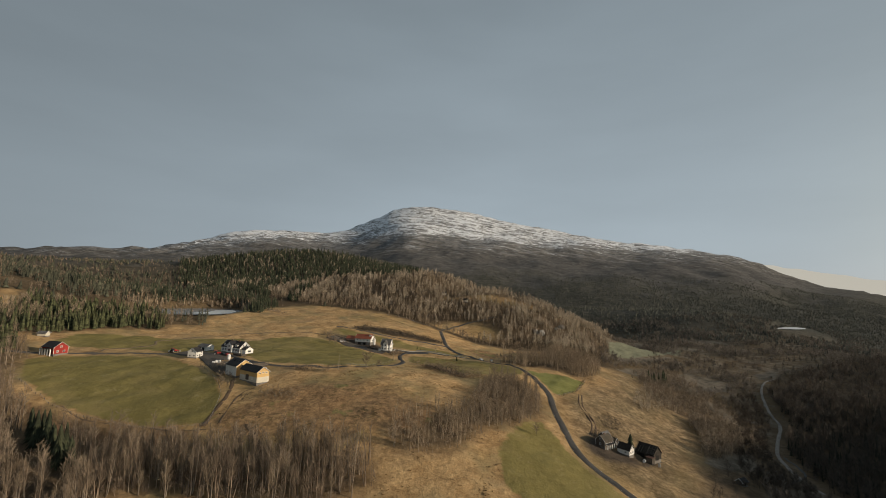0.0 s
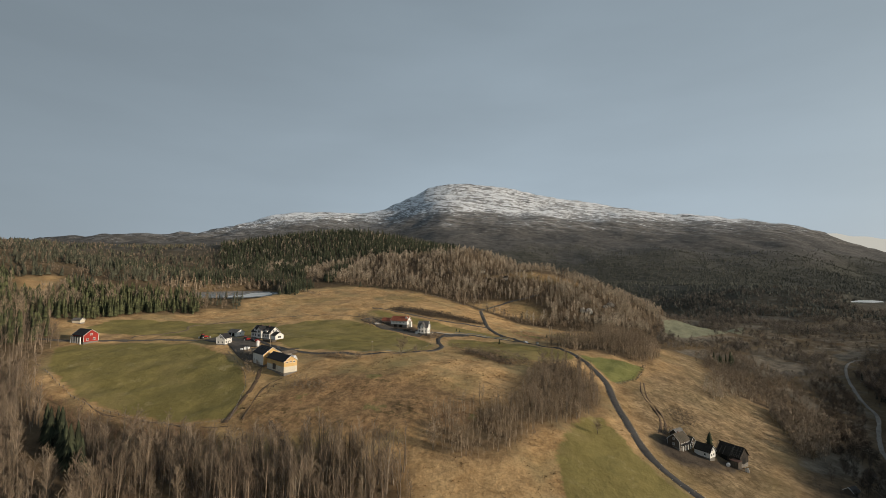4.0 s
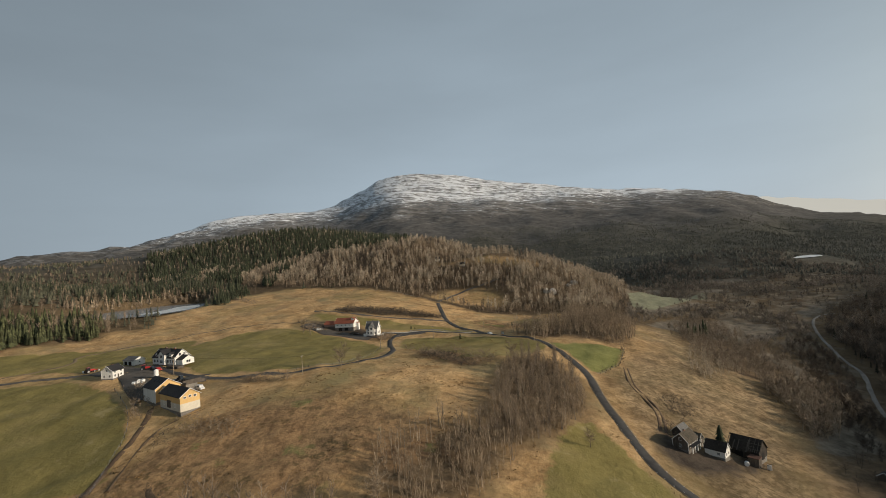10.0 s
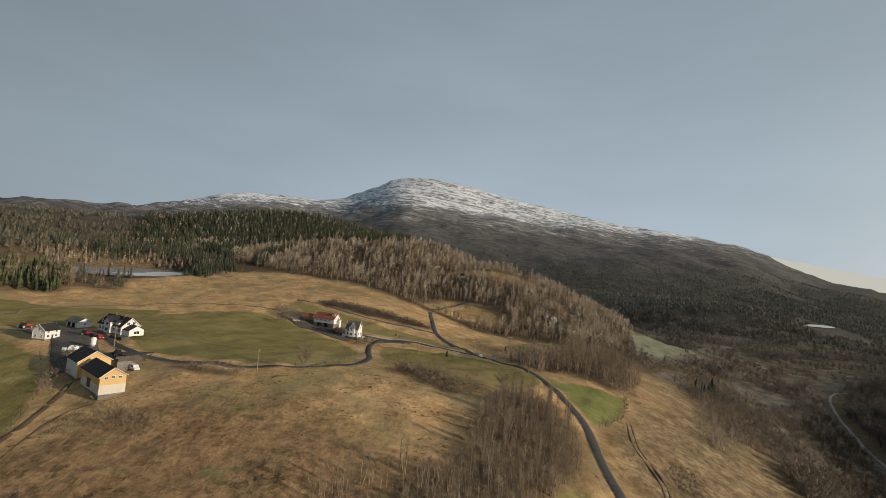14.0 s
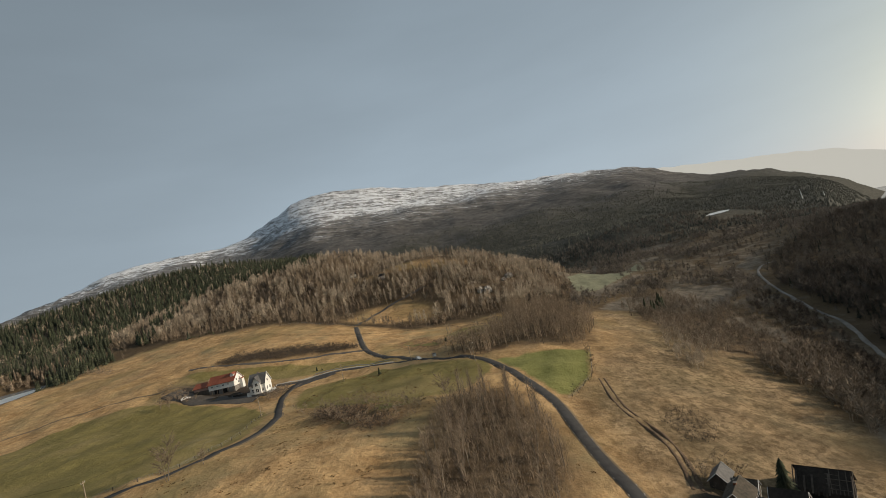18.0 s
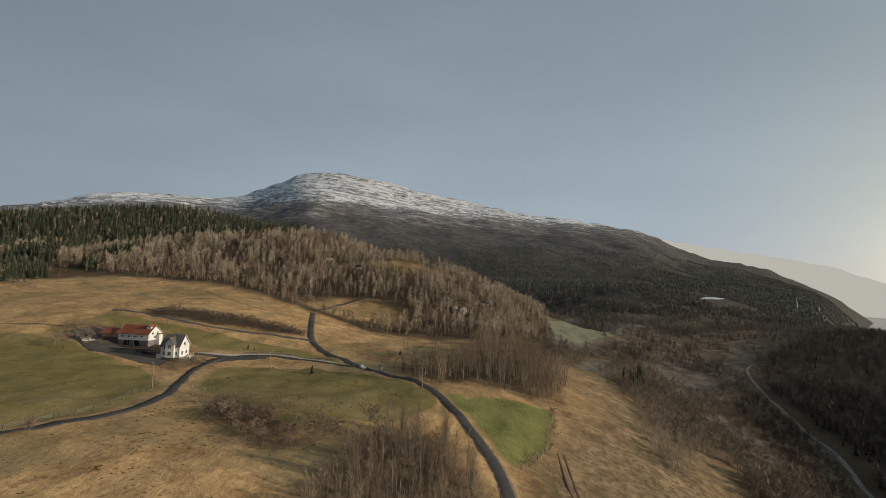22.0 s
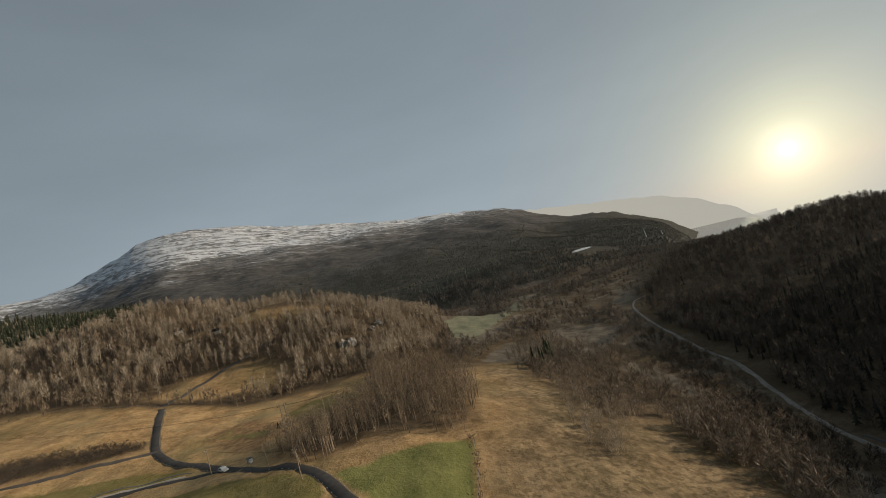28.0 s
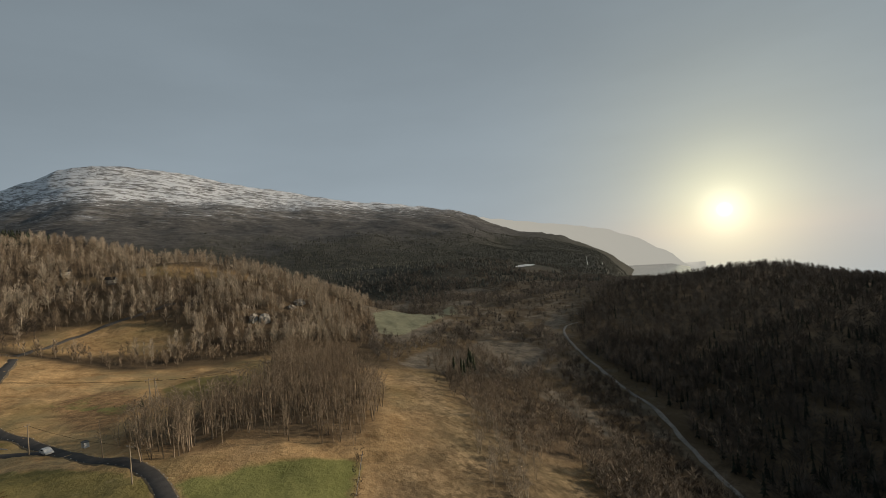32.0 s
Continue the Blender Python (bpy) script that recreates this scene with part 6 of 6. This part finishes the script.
P_FELL = P_FELL[np.random.default_rng(26).uniform(0, 1, len(P_FELL)) > smooth(fell_z, 70, 240)]
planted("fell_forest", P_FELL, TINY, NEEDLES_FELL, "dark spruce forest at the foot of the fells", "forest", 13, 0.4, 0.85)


# ---- poles, wires, vehicles and clutter ----
def pole(x, y, h=8.0, lean=0.0, arms=1, group="poles along the lane", label="weathered wooden pole with a short crossarm"):
    ob = thing("utility_pole", x, y, rng.uniform(0, 180), label, "pole", group)
    bm = bmesh.new()
    rod(bm, (0, 0, -1.0), (lean, 0, h), 0.15, 0.1, 7)
    part("shaft", bm, POLE, ob)
    for k in range(arms):
        part("crossarm", boxed((lean - 0.8, lean + 0.8, -0.06, 0.06, h - 0.5 - 0.7 * k, h - 0.38 - 0.7 * k)), POLE, ob)
        for sx in (-0.7, 0.0, 0.7):
            bm = bmesh.new()
            rod(bm, (lean + sx, 0, h - 0.38 - 0.7 * k), (lean + sx, 0, h - 0.16 - 0.7 * k), 0.05, 0.035, 6)
            part("insulator", bm, TRIM, ob)
    return ob


def cable(a, b, sag=0.8):
    """A wire between the tops of two poles."""
    pts = []
    za, zb = ground_z(*a[:2]) + a[2], ground_z(*b[:2]) + b[2]
    for k in range(11):
        t = k / 10
        pts.append((a[0] + (b[0] - a[0]) * t, a[1] + (b[1] - a[1]) * t, za + (zb - za) * t - 4 * sag * t * (1 - t)))
    bm = bmesh.new()
    for p, q in zip(pts, pts[1:]):
        rod(bm, p, q, 0.025, n=3)
    me = bpy.data.meshes.new("power_cable")
    bm.to_mesh(me)
    bm.free()
    me.materials.append(DARK)
    return tagged(new("power_cable", me), "thin black cable slung between wooden poles", "cable", "cables along the lane")


LANE = [(-116, 256), (-53, 243.5), (-32.5, 305), (-6, 340), (26, 352), (52, 312)]
for x, y in LANE:
    pole(x, y)
for a, b in zip(LANE, LANE[1:]):
    cable((*a, 7.7), (*b, 7.7))


def frame_pole(x, y, yaw, h=9.5):
    ob = thing("frame_pylon", x, y, yaw, "two-legged timber pylon with a crossbeam and stays", "pylon", "timber pylons over the fields")
    for s in (-1, 1):
        bm = bmesh.new()
        rod(bm, (1.1 * s, 0, -1), (0.8 * s, 0, h), 0.17, 0.12, 7)
        part("leg", bm, POLE, ob)
        bm = bmesh.new()
        rod(bm, (0.9 * s, 0, h - 0.6), (1.3 * s, -4.2, -1.0), 0.12, n=5)
        part("stay", bm, POLE, ob)
        bm = bmesh.new()
        rod(bm, (1.7 * s, 0, h - 0.7), (1.7 * s, 0, h - 1.3), 0.09, n=6)
        part("insulator", bm, DARK, ob)
    part("crossbeam", boxed((-2.1, 2.1, -0.1, 0.1, h - 0.7, h - 0.5)), POLE, ob)
    return ob


frame_pole(50, 384, 20)
frame_pole(88, 396, 25, 8.0)
for dx in (-1.6, 0, 1.6):
    cable((50 + dx, 384, 8.4), (88 + dx, 396, 7.0), 1.2)
    cable((50 + dx, 384, 8.4), (-70 + dx, 440, 8.4), 3.0)


def wheel(parent, x, y, r, w):
    bm = bmesh.new()
    rod(bm, (x, y - w / 2, r), (x, y + w / 2, r), r, n=14)
    tyre = part("wheel", bm, TYRE, parent)
    bm = bmesh.new()
    rod(bm, (x, y - w / 2 - 0.02, r), (x, y + w / 2 + 0.02, r), r * 0.55, n=10)
    part("rim", bm, STEEL, tyre)


def body_shell(profile, width, tuck=0.0):
    """A body pressed from a side profile, drawn in towards the roof."""
    bm = bmesh.new()
    top = max(z for _, z in profile)
    low = min(z for _, z in profile)
    rows = [[bm.verts.new((x, s * (width / 2 - tuck * max(0, (z - low) / (top - low) - 0.5) * 2), z)) for x, z in profile] for s in (-1, 1)]
    bm.faces.new(rows[0][::-1])
    bm.faces.new(rows[1])
    n = len(profile)
    for k in range(n):
        bm.faces.new((rows[0][k], rows[0][(k + 1) % n], rows[1][(k + 1) % n], rows[1][k]))
    bmesh.ops.recalc_face_normals(bm, faces=bm.faces)
    bmesh.ops.bevel(bm, geom=bm.edges[:], offset=0.06, segments=1, affect="EDGES")
    return bm


def car(x, y, yaw, mat, label, van=False):
    ob = thing("van" if van else "car", x, y, yaw, label, "van" if van else "car", "vehicles in the farmyard")
    if van:
        prof = [(-2.4, 0.35), (2.4, 0.35), (2.45, 0.9), (1.9, 1.1), (1.3, 1.95), (-2.35, 2.0)]
        glass = (0.4, 1.25, 0.93, 1.25, 1.75)
    else:
        prof = [(-2.1, 0.3), (2.1, 0.3), (2.15, 0.75), (1.1, 0.9), (0.5, 1.42), (-1.2, 1.45), (-1.95, 0.95)]
        glass = (-1.2, 0.6, 0.84, 0.95, 1.32)
    part("body", body_shell(prof, 1.8, 0.12), mat, ob)
    for s in (-1, 1):
        y0, y1 = sorted((s * 0.86, s * (glass[2] - 0.06)))
        part("side_window", boxed((glass[0], glass[1], y0, y1, glass[3], glass[4])), GLASS, ob)
        part("headlight", boxed((prof[1][0] - 0.05, prof[1][0] + 0.04, s * 0.62 - 0.15, s * 0.62 + 0.15, 0.58, 0.74)), TRIM, ob)
        for wx in (-1.35, 1.35):
            wheel(ob, wx, s * 0.82, 0.33, 0.2)
    return ob


def tractor(x, y, yaw, mat, label):
    ob = thing("tractor", x, y, yaw, label, "tractor", "vehicles in the farmyard")
    part("bonnet", body_shell([(0.2, 0.9), (2.4, 0.9), (2.45, 1.4), (2.2, 1.7), (0.2, 1.85)], 0.9, 0.08), mat, ob)
    part("cab", body_shell([(-1.3, 1.1), (0.3, 1.1), (0.15, 2.6), (-1.1, 2.6)], 1.5, 0.12), GLASS, ob)
    part("roof", boxed((-1.25, 0.3, -0.75, 0.75, 2.6, 2.75)), mat, ob)
    part("exhaust", boxed((0.6, 0.7, 0.5, 0.6, 1.7, 2.9)), DARK, ob)
    for s in (-1, 1):
        wheel(ob, -0.8, s * 0.95, 0.85, 0.5)
        wheel(ob, 1.9, s * 0.85, 0.55, 0.35)
    part("loader_arm", boxed((1.2, 3.6, -0.55, -0.4, 1.0, 1.2)), mat, ob)
    part("bucket", boxed((3.5, 4.3, -1.0, 1.0, 0.3, 1.0)), STEEL, ob)
    return ob


def trailer(x, y, yaw, label):
    ob = thing("farm_trailer", x, y, yaw, label, "trailer", "vehicles in the farmyard")
    part("bed", boxed((-2.6, 2.6, -1.1, 1.1, 0.8, 0.95)), GREY_WOOD, ob)
    for s in (-1, 1):
        part("side_board", boxed((-2.6, 2.6, s * 1.1 - 0.04, s * 1.1 + 0.04, 0.95, 1.5)), GREY_WOOD, ob)
        wheel(ob, -0.6, s * 1.0, 0.45, 0.25)
    part("drawbar", boxed((2.6, 4.0, -0.08, 0.08, 0.7, 0.85)), STEEL, ob)


def bale(x, y, k):
    ob = thing("round_bale", x, y, 40 * k, "white plastic-wrapped round bale in the yard", "bale", "bales in the farmyard")
    bm = bmesh.new()
    rod(bm, (-0.6, 0, 0.62), (0.6, 0, 0.62), 0.65, n=16)
    bmesh.ops.bevel(bm, geom=[e for e in bm.edges if e.calc_face_angle(0) > 1.0], offset=0.12, segments=2, affect="EDGES")
    part("wrap", bm, BALE, ob)


tractor(-106.0, 245.5, 150, CAR_DARK, "dark green tractor with a front loader")
tractor(-137.5, 267.0, 20, CAR_RED, "red tractor parked by the white house")
tractor(-168.0, 270.5, 70, CAR_RED, "faded red tractor beside a white tank")
trailer(-101.0, 242.0, -20, "grey wooden farm trailer with low sides")
trailer(-96.5, 235.8, -25, "grey timber trailer by the barn")
car(-92.0, 235.5, -25, CAR_WHITE, "white van parked beside the barn", True)
car(-128.5, 263.5, -30, CAR_RED, "red car outside the farmhouse")
car(-131.5, 264.5, -25, CAR_DARK, "dark blue car outside the farmhouse")
car(29.5, 351.5, -60, CAR_WHITE, "white car at the road junction")
car(-90.0, 367.5, 40, CAR_DARK, "dark car in the yard by the red-roofed barn")
car(-85.5, 362.5, 35, CAR_WHITE, "white car in the yard by the red-roofed barn")
trailer(-60.0, 355.5, -15, "grey farm trailer before the barn front")
# the last bale stands in for an unidentified white object by the ruined barn
for k, (bx, by) in enumerate(((-127.5, 247.0), (-126.2, 247.8), (-124.8, 248.4), (-126.9, 249.2), (-125.4, 249.6), (-170.5, 270.5), (99.6, 207.7))):
    bale(bx, by, k)
tank = thing("feed_silo", -121.5, 252.5, 0, "small white feed silo on legs", "silo")
bm = bmesh.new()
rod(bm, (0, 0, 1.4), (0, 0, 3.8), 0.9, n=14)
rod(bm, (0, 0, 0.6), (0, 0, 1.4), 0.25, 0.9, 14)
rod(bm, (0, 0, 3.8), (0, 0, 4.2), 0.9, 0.3, 14)
part("hopper", bm, TRIM, tank)
for a in range(4):
    part("leg", boxed((math.cos(a * 1.57) * 0.8 - 0.05, math.cos(a * 1.57) * 0.8 + 0.05, math.sin(a * 1.57) * 0.8 - 0.05, math.sin(a * 1.57) * 0.8 + 0.05, -0.3, 1.5)), STEEL, tank)


def plank_pile(x, y, yaw, label):
    ob = thing("plank_pile", x, y, yaw, label, "plank pile", "planks in the farmyard")
    for k in range(9):
        o = part("plank", boxed((-2.2, 2.2, -0.12, 0.12, 0, 0.08)), GREY_WOOD, ob)
        o.matrix_local = pose(rng.uniform(-0.3, 0.3), -0.6 + 0.28 * (k % 5), 0.1 + 0.1 * (k // 5), 0, 0, rng.uniform(-5, 5))


plank_pile(-96.5, 239.0, 15, "pile of grey planks by the barn")
plank_pile(-126.0, 253.0, 60, "pile of grey planks beside the cottage")
plank_pile(-112.0, 227.0, -38, "pile of grey planks under the barn wall")

# guard rail along the bend
rail = thing("guard_rail", -9, 369.2, 0, "galvanised guard rail along the road bend", "guard rail")
base_z = ground_z(-9, 369.2)
line = spline([(-24, 367), (-9, 370.6), (6, 368), (19, 362)], 2.5)
for k, (x, y) in enumerate(line):
    z = ground_z(x, y) - base_z
    if k % 2 == 0:
        part("post", boxed((x + 9 - 0.06, x + 9 + 0.06, y - 369.2 - 0.06, y - 369.2 + 0.06, z - 0.4, z + 0.85)), STEEL, rail)
    if k + 1 < len(line):
        x2, y2 = line[k + 1]
        bm = bmesh.new()
        rod(bm, (x + 9, y - 369.2, z + 0.72), (x2 + 9, y2 - 369.2, ground_z(x2, y2) - base_z + 0.72), 0.16, n=4)
        part("beam", bm, STEEL, rail)


def dashes(name, points, offset, length, gap, width, mat, label):
    """Painted dashes along a road."""
    ln = spline(points, 0.5)
    sd = sides(ln)
    ln = ln + sd * offset
    V, F = [], []
    step = int((length + gap) / 0.5)
    m = int(length / 0.5)
    for i in range(0, len(ln) - m - 1, step):
        for a in range(i, i + m):
            base = len(V)
            for q, s in ((ln[a], -1), (ln[a], 1), (ln[a + 1], 1), (ln[a + 1], -1)):
                p = q + sd[a] * s * width / 2
                V.append((p[0], p[1], float(height(p[0], p[1])) + 0.36))
            F.append((base, base + 1, base + 2, base + 3))
    tagged(new(name, quick_mesh(name, np.array(V), np.array(F), mat)), label, "road marking", kind="stuff")


for side_step in (-1.65, 1.65):
    dashes("edge_line", MAIN_ROAD, side_step, 0.8, 2.2, 0.08, TRIM, "white dashed edge line on the road")

# a letter-box hut at the junction
hut = thing("bus_shelter", 37.5, 350.5, -60, "small white-painted shelter at the road junction", "shelter")
part("wall", boxed((-0.9, 0.9, 0.5, 0.58, 0, 1.6)), TRIM, hut)
for s in (-0.9, 0.82):
    part("side_wall", boxed((s, s + 0.08, -0.5, 0.5, 0, 1.6)), TRIM, hut)
part("roof", boxed((-1.05, 1.05, -0.7, 0.72, 1.6, 1.7)), GREY_ROOF, hut)


def fence(points, label, gap=4.0, h=1.1):
    ln = spline(points, gap)
    x0, y0 = ln[0]
    ob = thing("field_fence", x0, y0, 0, label, "fence", "field fences")
    z0 = ground_z(x0, y0)
    for a, b in zip(ln, ln[1:]):
        za, zb = ground_z(*a) - z0, ground_z(*b) - z0
        part("post", boxed((a[0] - x0 - 0.06, a[0] - x0 + 0.06, a[1] - y0 - 0.06, a[1] - y0 + 0.06, za - 0.4, za + h)), GREY_WOOD, ob)
        bm = bmesh.new()
        for hh in (0.45, 0.8, 1.05):
            rod(bm, (a[0] - x0, a[1] - y0, za + hh), (b[0] - x0, b[1] - y0, zb + hh), 0.018, n=3)
        part("wire", bm, STEEL, ob)


fence([(-132, 242), (-112, 223), (-98, 204), (-89, 180)], "wire fence on grey posts round the green field")
fence([(-89, 180), (-106, 175), (-136, 179), (-160, 184), (-200, 203)], "wire fence along the foot of the green field")
fence([(99, 308), (86, 279), (71, 263)], "wire fence beside the fresh green strip")
fence([(-12, 480), (-60, 512), (-110, 528)], "wire fence along the wood's edge")
fence([(-66, 250), (-42, 263), (-32, 288), (-34, 312)], "wire fence round the middle field")

# hamlet on the plateau
for hx, hy, yaw in ((-16, 604, 20), (14, 572, -10)):
    house("plateau_house", hx, hy, yaw, 8, 6, 4, 2.6, CREAM, SLATE, "small pale house up on the wooded plateau", "house", "houses on the plateau", size=0.7, windows=[("F", -2, 1.5, 1.0, 1.1), ("F", 2, 1.5, 1.0, 1.1), ("R", 0, 1.5, 1.0, 1.1)])

# pale rock faces on the spur
def crag(x, y, w, h, seed):
    r = np.random.default_rng(seed)
    bm = bmesh.new()
    bmesh.ops.create_icosphere(bm, subdivisions=3, radius=1.0)
    for v in bm.verts:
        n = noise.noise(v.co * 2.2 + Vector((seed, 0, 0))) * 0.35 + noise.noise(v.co * 5.5) * 0.14
        v.co = Vector((v.co.x * w / 2, v.co.y * 5.0, v.co.z * h / 2)) * (1 + n)
    ob = thing("rock_face", x, y, -20, "pale bare rock face among the birches", "rock", "rock faces on the spur", sink=-h * 0.02)
    part("stone", bm, CLIFF, ob)


crag(101, 505, 7, 9, 3)
crag(95, 507, 5, 7, 5)
crag(128, 530, 8, 6, 8)
crag(121, 522, 5, 4, 9)

# ice on a tarn, and frozen falls on the far slope
flat_sheet("ice_tarn", TARN_RING, TARN_Z, BALE, "small tarn under white ice", "lake")
for fx, fy, fh in ((985, 1062, 24), (1030, 1050, 15)):
    fall = thing("frozen_waterfall", fx, fy, 30, "thin white frozen waterfall on the dark slope", "waterfall", "frozen falls")
    bm = bmesh.new()
    for k in range(9):
        rod(bm, (rng.uniform(-1.5, 1.5), 0, -4), (rng.uniform(-1, 1), 2.0, fh * rng.uniform(0.5, 1.0)), 0.8, 0.3, 5)
    part("ice", bm, BALE, fall)

# boulders and a foaming reach of the stream
for k in range(26):
    x, y = -118 + rng.normal(0, 18), 126 + rng.normal(0, 2.2)
    ob = thing("boulder", x, y, rng.uniform(0, 360), "grey rounded boulder in the stream bed", "boulder", "boulders in the stream")
    bm = bmesh.new()
    bmesh.ops.create_icosphere(bm, subdivisions=2, radius=rng.uniform(0.5, 1.3))
    for v in bm.verts:
        v.co *= 1 + 0.35 * noise.noise(v.co * 1.4 + Vector((k, 0, 0)))
        v.co.z *= 0.6
    part("stone", bm, STONE, ob)
ribbon("brook", [(112, 160), (135, 178), (150, 190), (165, 215), (190, 238), (200, 268)], 0.9, STREAM, "narrow brook winding through grey flats", "brook", lift=0.06, crown=0.0)
